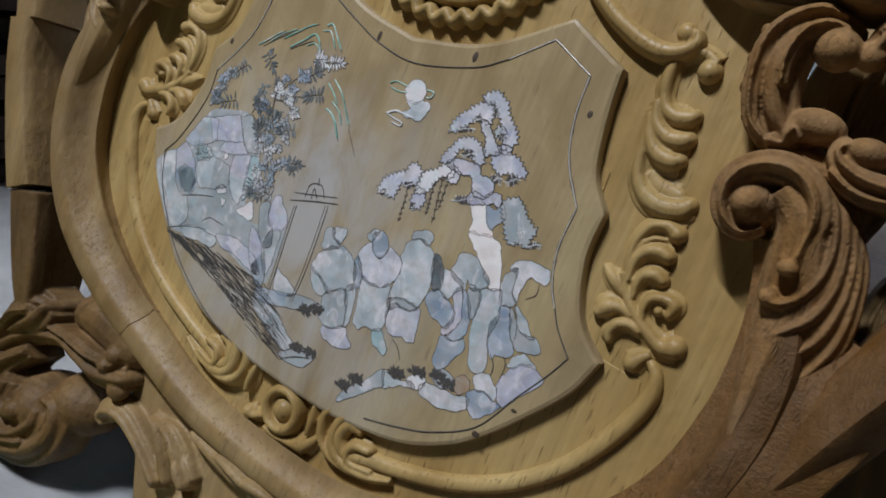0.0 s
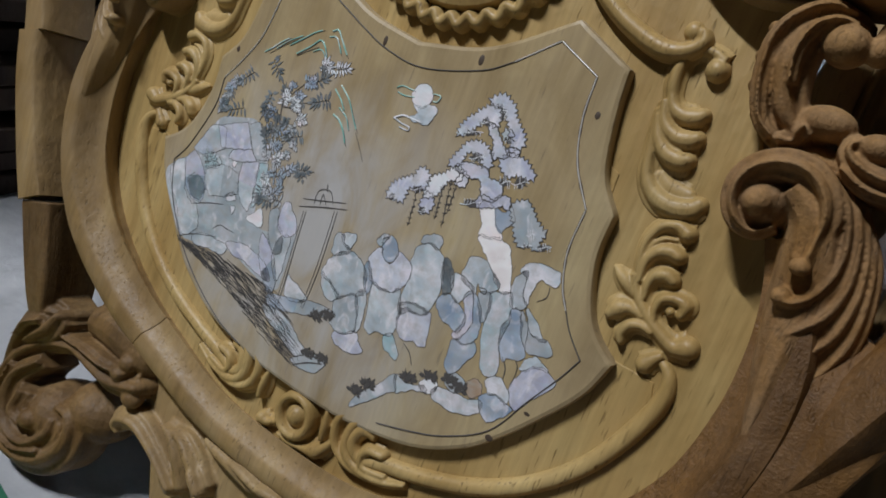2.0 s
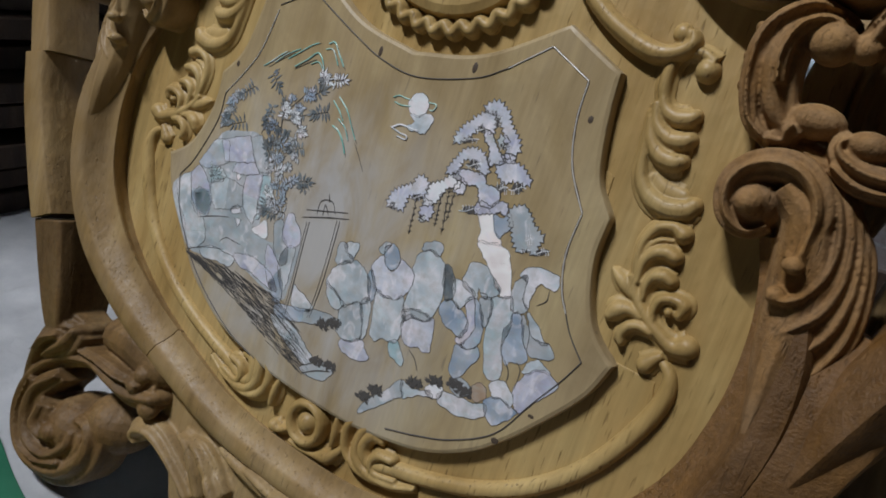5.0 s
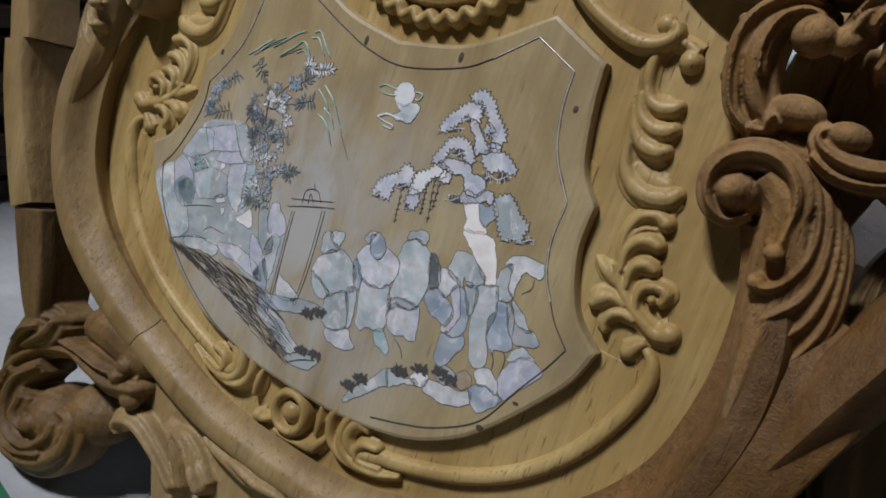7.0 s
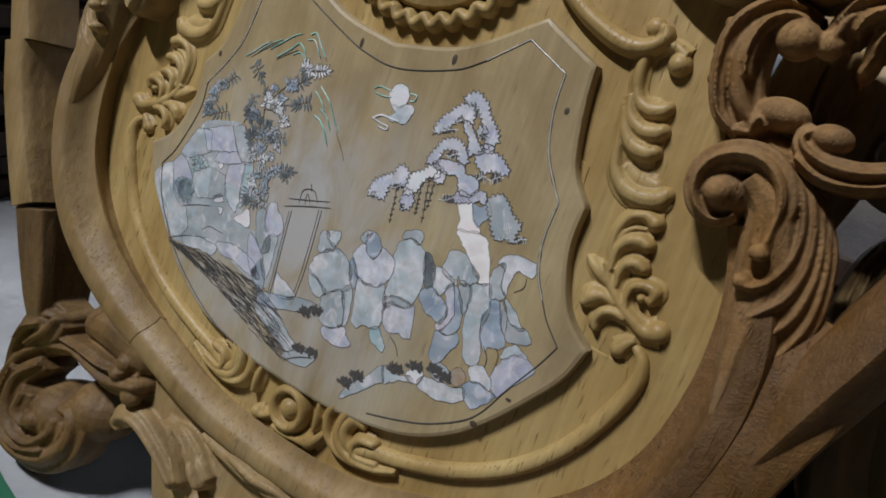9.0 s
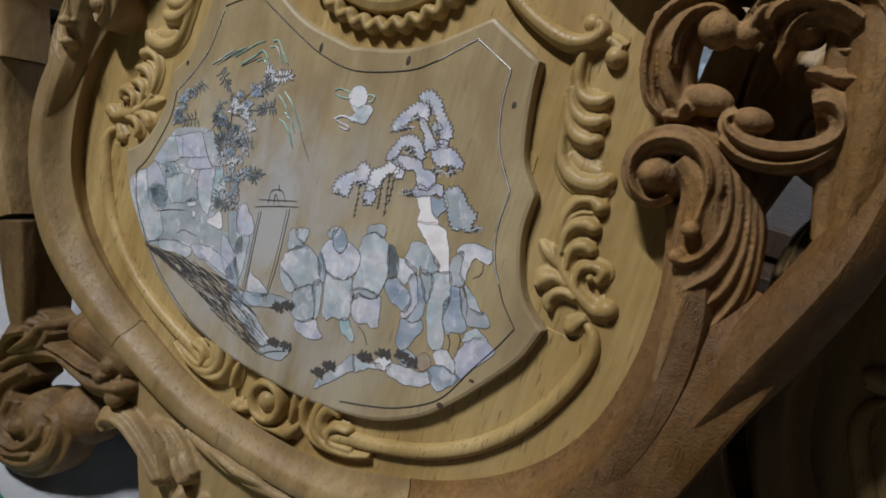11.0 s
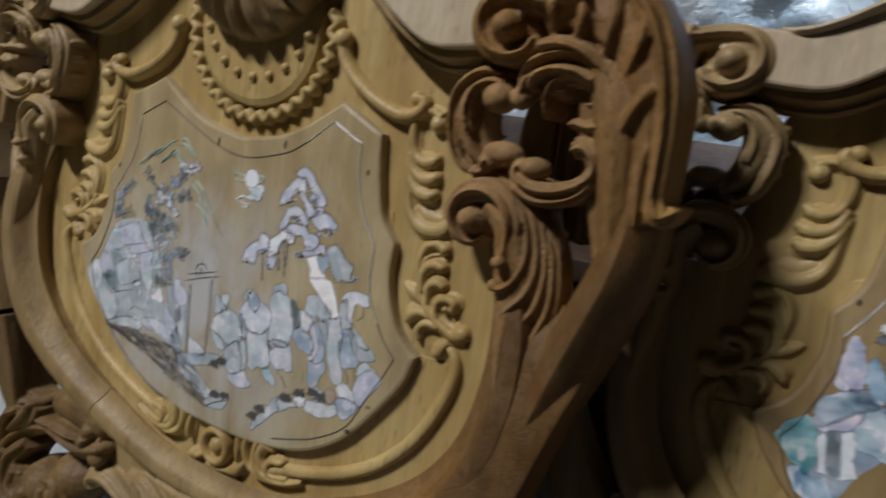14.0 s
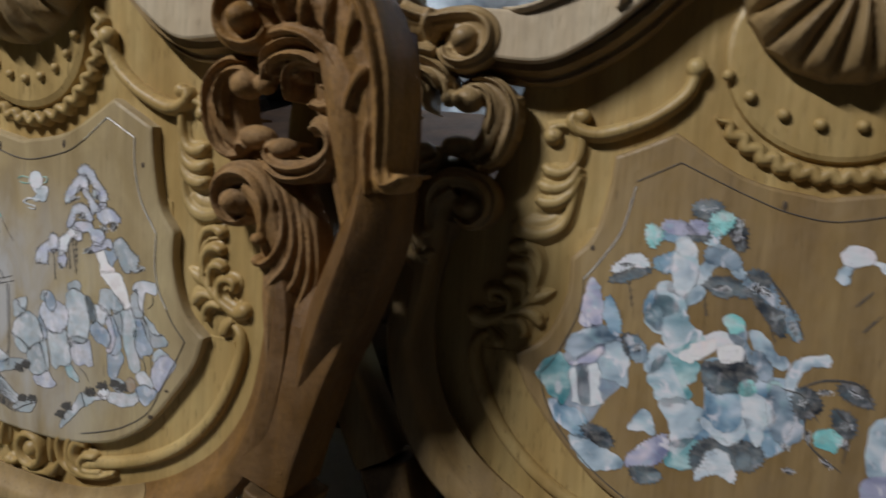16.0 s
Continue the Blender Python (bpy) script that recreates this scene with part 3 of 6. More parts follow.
    bm = bmesh.new()
    sweep(bm, [(20, 29.9, 0.8, 0.55, 2.2), (18.2, 29.6, 0.8, 0.55, 2.4), (15.6, 29.5, 0.8, 0.6, 2.6), (13.1, 30.7, 0.8, 0.6, 2.6), (11.0, 32.4, 0.8, 0.6, 2.6), (8.2, 35.0, 0.8, 0.6, 2.6), (4, 36.8, 0.8, 0.6, 2.6), (0, 37.2, 0.8, 0.6, 2.6)], STEPPED)
    pair("rail_moulding", bm, RIMWOOD, back)
    bm = bmesh.new()
    sweep(bm, [(18.4, 33.2, 0.0, 0.2, 2.2), (17.4, 33.0, 0.0, 0.45, 2.8), (16.0, 33.4, 0.0, 0.4, 3.0), (14.2, 34.4, 0.0, 0.45, 3.2), (12.8, 35.2, 0.0, 0.7, 3.2), (11.6, 37.0, 0.0, 0.9, 3.2)])
    sweep(bm, [(13.2, 35.0, 0.0, 0.5, 3.0), (12.0, 34.0, 0.0, 0.6, 3.2), (12.2, 33.0, 0.0, 0.3, 2.8)])
    carve("rail_leaf", bm, RAW, back, "", 0.1, 3)
    # medallion and shell
    bm = bmesh.new()
    disc = [(0.4 + 5.9 * math.sin(a) * (1 + 0.05 * math.cos(2 * a)), 30.6 - 5.6 * math.cos(a)) for a in np.linspace(0, 2 * math.pi, 48, endpoint=False)]
    plate(bm, disc, -0.05, 1.0, 0.6)
    part("medallion", bm, WOOD, back, "round carved medallion with toothed edge")
    bm = bmesh.new()
    teeth = []
    for i in range(105):
        a = radians(-100 + 200 * i / 104)
        k = 0.27 * math.sin(i * 2 * math.pi / 5.2)
        teeth.append((0.4 + (6.45 + k) * math.sin(a), 30.8 - (6.4 + k) * math.cos(a), 0.8, 0.36, 0.85))
    sweep(bm, teeth, DOME, 2)
    carve("toothed_edge", bm, WOOD, back, "", 0.08, 2, False)
    for i in range(9):
        a = radians(-72 + 18 * i)
        bm = bmesh.new()
        ball(bm, 0.6 + 4.6 * math.sin(a) * 1.05, 31.5 - 4.4 * math.cos(a), -0.1, 0.33)
        part("berry", bm, WOOD, back)
    bm = bmesh.new()
    for i in range(9):
        a = radians(-76 + 19 * i)
        sweep(bm, [(0.4 + q * math.sin(a), 35.4 - q * math.cos(a), 1.2, 0.12 + 0.18 * q, hh) for q, hh in ((0.5, 3.6), (2.2, 4.2), (4.0, 4.2), (5.4, 3.4), (6.0, 2.2))], DOME, 4)
    carve("shell", bm, RIMWOOD, back, "fluted carved shell", 0.1, 3, False)
    # sprays on the field
    bm = bmesh.new()
    sweep(bm, [(7.6, 30.2, 0.8, 0.5, 0.9), (8.2, 28.6, 0.8, 0.5, 0.9), (10.0, 27.1, 0.8, 0.5, 0.9), (12.3, 26.1, 0.8, 0.55, 0.9), (13.6, 26.1, 0.8, 0.5, 0.9), (14.4, 26.7, 0.8, 0.4, 0.9), (14.2, 27.3, 0.8, 0.3, 0.8)])
    ball(bm, 7.7, 30.2, 0.3, 0.65), ball(bm, 13.8, 27.1, 0.45, 0.5)
    carve("garland_strand", bm, WOOD, back, "", 0.075, 4)
    bm = bmesh.new()
    for rows, h in (
            ([(15.62, 26.21, 0.32), (15.0, 26.48, 0.27), (14.41, 26.43, 0.27), (13.93, 26.03, 0.29), (13.75, 25.34, 0.31), (13.83, 24.56, 0.31), (14.03, 23.99, 0.26)], 0.8),
            ([(13.78, 24.6, 0.21), (14.21, 23.75, 0.32), (14.85, 23.45, 0.42), (15.38, 23.56, 0.42), (15.62, 23.75, 0.33)], 0.95),
            ([(13.73, 23.9, 0.21), (14.16, 22.91, 0.34), (14.87, 22.47, 0.44), (15.48, 22.51, 0.46), (15.78, 22.68, 0.36)], 1.0),
            ([(13.68, 23.2, 0.18), (14.15, 22.19, 0.34), (14.79, 21.62, 0.44), (15.45, 21.51, 0.46), (15.79, 21.65, 0.36)], 1.0),
            ([(13.63, 23.46, 0.16), (13.92, 21.89, 0.24), (14.27, 20.47, 0.32), (14.94, 19.72, 0.42), (15.82, 19.43, 0.48), (16.71, 19.6, 0.48), (17.05, 19.95, 0.38)], 0.85),
            ([(14.7, 20.7, 0.3), (15.4, 20.2, 0.45), (16.4, 20.1, 0.4)], 0.4)):
        strand(bm, [(x, z, w * 1.12) for x, z, w in rows], 0.84, h * 0.78)
    ball(bm, 15.4, 25.8, 0.75, 0.58, 1.0, 0.7)
    carve("leaf_scroll", bm, WOOD, back, "", 0.06, 5)
    bm = bmesh.new()
    for rows, h in (
            ([(15.93, 15.38, 0.13), (15.6, 16.54, 0.18), (15.52, 17.58, 0.22), (15.89, 18.44, 0.26), (16.59, 18.74, 0.3), (17.14, 18.55, 0.4)], 0.85),
            ([(15.7, 16.36, 0.08), (15.74, 17.33, 0.13), (16.2, 17.94, 0.13), (16.77, 18.11, 0.1)], 0.5),
            ([(15.95, 15.68, 0.14), (15.87, 16.57, 0.23), (16.15, 17.23, 0.3), (16.7, 17.52, 0.35), (17.18, 17.44, 0.34)], 0.9),
            ([(16.47, 15.03, 0.14), (16.38, 15.69, 0.23), (16.55, 16.23, 0.3), (17.0, 16.45, 0.35), (17.4, 16.34, 0.3)], 0.9),
            ([(17.39, 14.09, 0.13), (17.13, 14.73, 0.2), (17.27, 15.37, 0.26), (17.85, 15.63, 0.3), (18.34, 15.51, 0.33), (18.3, 15.0, 0.24)], 0.9),
            ([(15.58, 15.95, 0.18), (16.15, 15.04, 0.23), (16.99, 14.31, 0.28), (17.81, 13.82, 0.32), (18.56, 13.55, 0.4), (19.12, 13.77, 0.52)], 0.9),
            ([(16.26, 14.85, 0.14), (15.6, 15.26, 0.32), (15.01, 15.62, 0.27), (14.6, 15.89, 0.1)], 0.6),
            ([(16.74, 14.22, 0.18), (16.05, 14.35, 0.33), (15.56, 14.12, 0.44), (15.31, 13.75, 0.32)], 0.9),
            ([(17.46, 13.71, 0.2), (16.84, 13.83, 0.26), (16.35, 13.62, 0.28), (16.13, 13.14, 0.27), (16.25, 12.75, 0.22)], 0.85),
            ([(18.3, 13.0, 0.2), (17.95, 12.6, 0.32), (17.68, 12.2, 0.42)], 0.8),
            ([(17.0, 14.6, 0.25), (16.2, 15.6, 0.35), (15.9, 16.6, 0.28)], 0.35)):
        strand(bm, [(x, z, w * 1.12) for x, z, w in rows], 0.84, h * 0.78)
    ball(bm, 17.81, 14.98, 0.7, 0.26, 1.0, 0.5)
    carve("leaf_spray", bm, WOOD, back, "", 0.06, 5)
    # rosette row at the foot
    bm = bmesh.new()
    ball(bm, 0.4, -0.2, 0.6, 0.74, 1.0, 0.75)
    ball(bm, 0.4, -0.2, 0.8, 1.2, 1.0, 0.55)
    sweep(bm, [(0.4 + 1.18 * math.cos(a), -0.2 + 1.22 * math.sin(a), 0.8, 0.38, 0.95) for a in np.linspace(0, 2 * math.pi, 17)], DOME, 2)
    for rows in ([(-0.6, -1.96, 0.16), (0.4, -1.98, 0.28), (1.55, -1.8, 0.3), (2.4, -1.5, 0.55)], [(3.45, -0.16, 0.19), (3.2, -0.68, 0.32), (2.6, -1.4, 0.5)], [(-0.8, -1.3, 0.21), (-1.5, -1.7, 0.33), (-2.0, -1.7, 0.5)]):
        strand(bm, rows, 0.8, 0.8)
    carve("rosette", bm, WOOD, back, "small carved rosette", 0.07, 3, False)
    bm = bmesh.new()
    for rows in ([(2.48, 1.33, 0.23), (2.61, 0.44, 0.34), (2.66, -0.49, 0.27)],
                 [(6.23, -1.02, 0.18), (4.88, -0.92, 0.3), (3.82, -0.4, 0.34), (3.4, 0.39, 0.38), (3.44, 1.4, 0.38), (4.27, 2.2, 0.3)],
                 [(8.72, 0.05, 0.18), (7.14, -0.62, 0.29), (5.51, -0.74, 0.37), (4.53, -0.18, 0.43), (4.3, 0.71, 0.43), (4.6, 1.71, 0.41), (5.58, 2.18, 0.3)],
                 [(7.47, -0.19, 0.21), (6.05, -0.45, 0.29), (5.59, 0.03, 0.37), (5.94, 0.65, 0.38), (6.8, 0.82, 0.34)]):
        strand(bm, rows, 0.8, 0.85)
    carve("rosette_leaf", bm, WOOD, back, "", 0.075, 3)
    # apron leaf under the lower rail
    bm = bmesh.new()
    plate(bm, [(13.2, -1.4), (13.0, -4.2), (12.0, -6.2), (10.8, -7.2), (10.2, -9.4), (8.8, -13), (7.4, -17.2), (-0.5, -17.2), (-0.5, -5.0), (7, -3.5)], 0.5, 2.2, 0.3)
    for rows, h in (
            ([(12.22, -8.65, 0.36), (12.58, -8.15, 0.51), (12.05, -7.36, 0.6), (10.89, -7.18, 0.54), (9.46, -7.73, 0.48), (7.88, -8.57, 0.43), (6.52, -9.41, 0.42)], 1.9),
            ([(9.15, -6.23, 0.29), (7.91, -6.57, 0.52), (6.86, -7.7, 0.56), (5.95, -9.06, 0.46)], 1.3),
            ([(8.12, -6.08, 0.19), (6.87, -6.23, 0.46), (5.79, -6.89, 0.59), (4.52, -7.75, 0.45)], 1.5),
            ([(5.76, -6.96, 0.23), (4.96, -7.51, 0.54), (4.12, -8.19, 0.54)], 1.7),
            ([(5.37, -5.11, 0.27), (3.99, -5.23, 0.52), (2.39, -5.45, 0.56), (0.75, -5.85, 0.42)], 1.2),
            ([(2.72, -5.15, 0.26), (1.26, -5.1, 0.5), (-0.17, -5.36, 0.45)], 1.5),
            ([(8.04, -8.93, 0.29), (7.26, -9.35, 0.48), (6.62, -9.74, 0.47)], 1.4)):
        strand(bm, rows, 0.6, h)
    for x0, z0, x1, z1, w in ((6.0, -14.2, 4.4, -9.0, 0.8), (4.2, -14.6, 2.6, -8.8, 0.8), (2.2, -15.0, 0.8, -8.6, 0.8)):
        teardrop(bm, x0, z0, x1, z1, 0.6, w, 1.2, 0.6)
    carve("apron_leaf", bm, RIMWOOD, back, "carved leafy apron under the rail", 0.11, 3)
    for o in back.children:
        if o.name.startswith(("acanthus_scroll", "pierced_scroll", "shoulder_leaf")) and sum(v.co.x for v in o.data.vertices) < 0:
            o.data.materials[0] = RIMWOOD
    # the left half was carved a little wider than the right
    for o in back.children:
        for v in o.data.vertices:
            if v.co.x < -0.10:
                v.co.x -= 0.013 * min(1.0, (-v.co.x - 0.10) / 0.11)
    return back


# ---- the room ----
def slab(name, lo, hi, material, label, category="", kind="structure"):
    bm = bmesh.new()
    bmesh.ops.create_cube(bm, size=1.0)
    for v in bm.verts:
        v.co = [lo[i] + (v.co[i] + 0.5) * (hi[i] - lo[i]) for i in range(3)]
    ob = part(name, bm, material, None)
    return tagged(ob, label, category or name.split("_")[0], "", kind)


def plain(name, a, b, scale, rough=0.8, bump=0.2):
    m = Mat(name)
    n = m.noise(m.coords((scale, scale, scale)), 1.0, 6.0, 0.6)
    m.bump(n, bump, 0.003)
    return m.done(m.ramp(n, (0.3, a), (0.7, b)), rough)


FLOORMAT = plain("dark_cement", (0.06, 0.06, 0.06), (0.11, 0.11, 0.105), 9, 0.8)
WALLMAT = plain("grey_plaster", (0.05, 0.048, 0.045), (0.085, 0.08, 0.073), 6)
slab("floor", (-3.5, -3.5, -0.1), (4, 3, 0), FLOORMAT, "dark grey dusty cement floor")
slab("wall_north", (-3.5, 2.4, 0), (4, 2.55, 2.8), WALLMAT, "grey plaster wall")
slab("wall_south", (-3.5, -3.5, 0), (4, -3.35, 2.8), WALLMAT, "grey plaster wall")
slab("wall_west", (-3.5, -3.35, 0), (-3.35, 2.4, 2.8), WALLMAT, "grey plaster wall")
slab("wall_east", (3.85, -3.35, 0), (4, 2.4, 2.8), WALLMAT, "grey plaster wall")
slab("ceiling", (-3.5, -3.5, 2.8), (4, 2.55, 2.9), WALLMAT, "grey plaster ceiling")

first = carved_back(BACK)
second = copy_thing(first, SECOND)
# its crest was cut with a wider, shorter row of teeth
for o in [c for c in second.children if c.name.startswith(("toothed_edge", "berry", "medallion"))]:
    bpy.data.objects.remove(o)
bm = bmesh.new()
disc = [(0.4 + 6.6 * math.sin(a), 31.2 - 6.3 * math.cos(a)) for a in np.linspace(0, 2 * math.pi, 48, endpoint=False)]
plate(bm, disc, 0.35, 1.0, 0.4)
part("medallion", bm, WOOD, second, "round carved medallion with toothed edge")
bm = bmesh.new()
teeth = []
for i in range(71):
    a = -64 + 128 * i / 70
    r = 6.65 + 0.75 * (a / 64) ** 2 + 0.22 * math.sin(i * 2 * math.pi / 5.0)
    teeth.append((0.4 + r * math.sin(radians(a)), 30.8 - r * math.cos(radians(a)), 0.8, 0.42 * min(1.0, (66 - abs(a)) / 14), 0.7))
sweep(bm, teeth, DOME, 2)
carve("toothed_edge", bm, WOOD, second, "", 0.08, 3, False)
for x, z in ((-5.9, 29.8), (-4.6, 28.6), (-2.7, 27.6), (-0.7, 27.1), (1.5, 27.1), (3.5, 27.7), (5.4, 28.7)):
    bm = bmesh.new()
    ball(bm, x, z, 0.2, 0.36)
    part("berry", bm, WOOD, second)


# ---- mother-of-pearl inlay ----
def nacre(name, a, b, c, rough=0.3, glint=0.5, dull=1.0):
    edge = 0.16
    m = Mat(name)
    cloud = m.noise(m.coords((48, 48, 62)), 1.0, 2.5, 0.5, 0.4)
    col = m.ramp(cloud, (0.5 - edge, a), (0.5, b), (0.5 + edge, c))
    bands = m.noise(m.coords((60, 60, 330), (0, 0.45, 0)), 1.0, 3.0, 0.6, 0.3)
    col = m.mix(0.28 * dull, col, m.ramp(bands, (0.3, 0.72), (0.7, 1.0)), "MULTIPLY")
    rnd = m.node("ShaderNodeObjectInfo").outputs["Random"]
    col = m.mix((0.6 if glint < 0.55 else 0.35) * dull, col, m.ramp(rnd, (0.0, 0.76), (1.0, 1.0)), "MULTIPLY")
    # flash: white glints of the shell, painted into its base colour
    flash = m.ramp(m.noise(m.coords((110, 110, 75), (0, 0.7, 0)), 1.0, 2.0, 0.5, 1.2), (0.56, 0.0), (0.68, 1.0))
    col = m.mix(m.math("MULTIPLY", flash, glint), col, (0.92, 0.88, 0.93))
    sea = m.ramp(m.noise(m.coords((75, 75, 110), (0, -0.5, 0)), 1.0, 2.0, 0.5, 0.8), (0.57, 0.0), (0.7, 1.0))
    col = m.mix(m.math("MULTIPLY", sea, glint * 0.45 * dull), col, (0.42, 0.66, 0.70))
    dust = m.ramp(m.noise(m.coords((160, 160, 160)), 1.0, 5.0, 0.65), (0.45, 0.0), (0.7, 1.0))
    col = m.mix(m.math("MULTIPLY", dust, dull * (0.55 if glint < 0.55 else 0.15)), col, (0.40, 0.375, 0.335))
    m.bump(bands, 0.10, 0.002)
    mat = m.done(col, rough, 0.0, 0.6)
    m.b.inputs["Thin Film Thickness"].default_value = 420.0
    m.b.inputs["Thin Film IOR"].default_value = 1.55
    return mat


PALE = nacre("shell_pale", (0.40, 0.48, 0.54), (0.62, 0.68, 0.73), (0.86, 0.85, 0.90))
BRIGHT = nacre("shell_bright", (0.78, 0.78, 0.84), (0.88, 0.92, 0.95), (0.94, 0.86, 0.89), 0.2, 0.6)
LILAC = nacre("shell_lilac", (0.50, 0.51, 0.67), (0.62, 0.64, 0.76), (0.74, 0.69, 0.78))
SNOW = nacre("shell_white", (0.50, 0.52, 0.68), (0.68, 0.71, 0.80), (0.86, 0.82, 0.90), 0.24)
BLUE = nacre("shell_blue", (0.28, 0.36, 0.48), (0.40, 0.48, 0.59), (0.56, 0.61, 0.71))
TEAL = nacre("shell_teal", (0.34, 0.52, 0.56), (0.48, 0.63, 0.68), (0.62, 0.72, 0.77))
OPAL = nacre("shell_opal", (0.45, 0.60, 0.65), (0.62, 0.68, 0.73), (0.76, 0.73, 0.77))
GREYSHELL = nacre("shell_grey", (0.36, 0.42, 0.47), (0.48, 0.53, 0.57), (0.60, 0.62, 0.67))
GUNMETAL = nacre("shell_dark", (0.075, 0.09, 0.10), (0.13, 0.155, 0.175), (0.23, 0.28, 0.31), 0.3, 0.2)
RUST = nacre("shell_rust", (0.42, 0.30, 0.20), (0.48, 0.36, 0.27), (0.50, 0.42, 0.35))
# rosy shell whose shine is put into the colour as near-white
ROSE_SHINE = nacre("shell_rose", (0.86, 0.80, 0.79), (0.97, 0.95, 0.94), (0.99, 0.88, 0.86), 0.18, 0.6, 0.15)
JADE = nacre("shell_jade", (0.12, 0.38, 0.33), (0.26, 0.56, 0.49), (0.55, 0.80, 0.74), 0.25, 0.4, 0.6)
AQUA = nacre("shell_aqua", (0.16, 0.55, 0.58), (0.36, 0.82, 0.80), (0.66, 0.95, 0.94), 0.2, 0.5, 0.8)
INK = Mat("black_mastic").done((0.085, 0.08, 0.078), 0.5)
SILVER = Mat("silver_wire").done((0.85, 0.84, 0.81), 0.42, 0.4)

inlaid = {}


def panel_of(back):
    return [o for o in back.children if o.name.startswith("shield_panel")][0]


def begin_inlay(back, weight=1.0):
    inlaid["weight"] = weight
    inlaid["panel"] = panel_of(back)
    inlaid["lines"] = bmesh.new()


def end_inlay():
    tagged(part("mastic_line", inlaid["lines"], INK, inlaid["panel"], "fine black mastic lines"), kind="stuff")


def ribbon(bm, pts, width, y=-0.034, closed=False, taper=False):
    p = np.array(pts, float)
    n = len(p)
    rows = []
    for i in range(n):
        a, b = (p[i - 1], p[(i + 1) % n]) if closed else (p[max(i - 1, 0)], p[min(i + 1, n - 1)])
        t = (b - a) / (np.linalg.norm(b - a) + 1e-9)
        w = width * (0.75 + 0.5 * noise.noise((p[i][0] * 3.1, p[i][1] * 3.1, 0.0))) * 0.5
        if taper:
            w *= 0.25 + 0.75 * math.sin(math.pi * (0.12 + 0.8 * i / max(n - 1, 1)))
        rows.append([bm.verts.new(((p[i][0] - s * t[1] * w) / 100, yy / 100, (p[i][1] + s * t[0] * w) / 100)) for s, yy in ((-1, y + 0.03), (-0.7, y), (0.7, y), (1, y + 0.03))])
    for i in range(n if closed else n - 1):
        r, q = rows[i], rows[(i + 1) % n]
        for k in range(3):
            bm.faces.new((r[k], r[k + 1], q[k + 1], q[k]))


def serrate(pts, jag):
    """Leaf teeth along a closed outline."""
    p = np.array(pts)
    out = []
    for i in range(len(p)):
        a, b, c = p[i - 1], p[i], p[(i + 1) % len(p)]
        t = (c - a) / (np.linalg.norm(c - a) + 1e-9)
        k = 1.35 * jag * (1.0 if i % 2 else -0.7) * random.uniform(0.6, 1.2)
        out.append(b + np.array([t[1], -t[0]]) * k)
    return np.array(out)


# second inlay's shells: gloss painted as stronger glints and contrast, mostly less dust
GLINTING = {PALE: nacre("clean_pale", (0.26, 0.36, 0.46), (0.57, 0.69, 0.78), (0.93, 0.95, 0.99), 0.2, 0.9), SNOW: nacre("clean_white", (0.50, 0.60, 0.70), (0.80, 0.88, 0.94), (0.98, 0.96, 0.98), 0.2, 0.9), OPAL: nacre("clean_opal", (0.28, 0.44, 0.52), (0.56, 0.71, 0.79), (0.92, 0.93, 0.97), 0.2, 0.8),
         LILAC: nacre("clean_lilac", (0.26, 0.28, 0.46), (0.55, 0.55, 0.72), (0.92, 0.82, 0.90), 0.2, 0.8), TEAL: nacre("clean_teal", (0.07, 0.26, 0.30), (0.28, 0.54, 0.58), (0.72, 0.90, 0.90), 0.2, 0.7), GREYSHELL: nacre("clean_grey", (0.10, 0.15, 0.21), (0.28, 0.37, 0.46), (0.60, 0.68, 0.78), 0.25, 0.6),
         BLUE: nacre("clean_blue", (0.13, 0.25, 0.38), (0.35, 0.51, 0.65), (0.76, 0.85, 0.96), 0.2, 0.7), GUNMETAL: nacre("clean_dark", (0.03, 0.035, 0.045), (0.09, 0.11, 0.13), (0.26, 0.33, 0.37), 0.3, 0.25)}
FAMILY = {PALE: (SNOW, OPAL, LILAC, PALE), SNOW: (BRIGHT, PALE, SNOW), OPAL: (PALE, TEAL, SNOW), BLUE: (BLUE, GREYSHELL, LILAC), LILAC: (SNOW, LILAC, PALE), GREYSHELL: (GREYSHELL, PALE, BLUE), TEAL: (OPAL, TEAL), BRIGHT: (BRIGHT,)}
GLEAMING = (SNOW, AQUA, ROSE_SHINE)          # laid a hair prouder than the rest
FAMILY_OF = ("robe_piece", "roof_piece", "wall_piece", "ground_piece", "rock_piece", "tree_trunk", "house_piece")


def area_of(p):
    return abs(sum(a[0] * b[1] - b[0] * a[1] for a, b in zip(p, np.roll(p, -1, 0)))) / 2


def cleave(p, at, n):
    """The part of an outline on one side of a line."""
    out = []
    for a, b in zip(p, np.roll(p, -1, 0)):
        u, v = (a - at) @ n, (b - at) @ n
        if u >= 0:
            out.append(a)
        if u * v < 0:
            out.append(a + (b - a) * u / (u - v))
    return np.array(out)


def shards(todo, limit=1.5):
    """Breaks a large outline into the smaller cut pieces that it was laid from."""
    done = []
    while todo:
        p = todo.pop()
        if area_of(p) < limit:
            done.append(p)
            continue
        mid = p.mean(0)
        w, v = np.linalg.eigh(np.cov((p - mid).T))
        n = v[:, 1] + v[:, 0] * random.uniform(-0.6, 0.6)
        n /= np.linalg.norm(n)
        mid = mid + n * random.uniform(-0.15, 0.15)
        halves = [q for q in (cleave(p, mid, n), cleave(p, mid, -n)) if len(q) > 3 and area_of(q) > 0.08]
        if len(halves) < 2:
            done.append(p)
        else:
            todo.extend(halves)
    return done


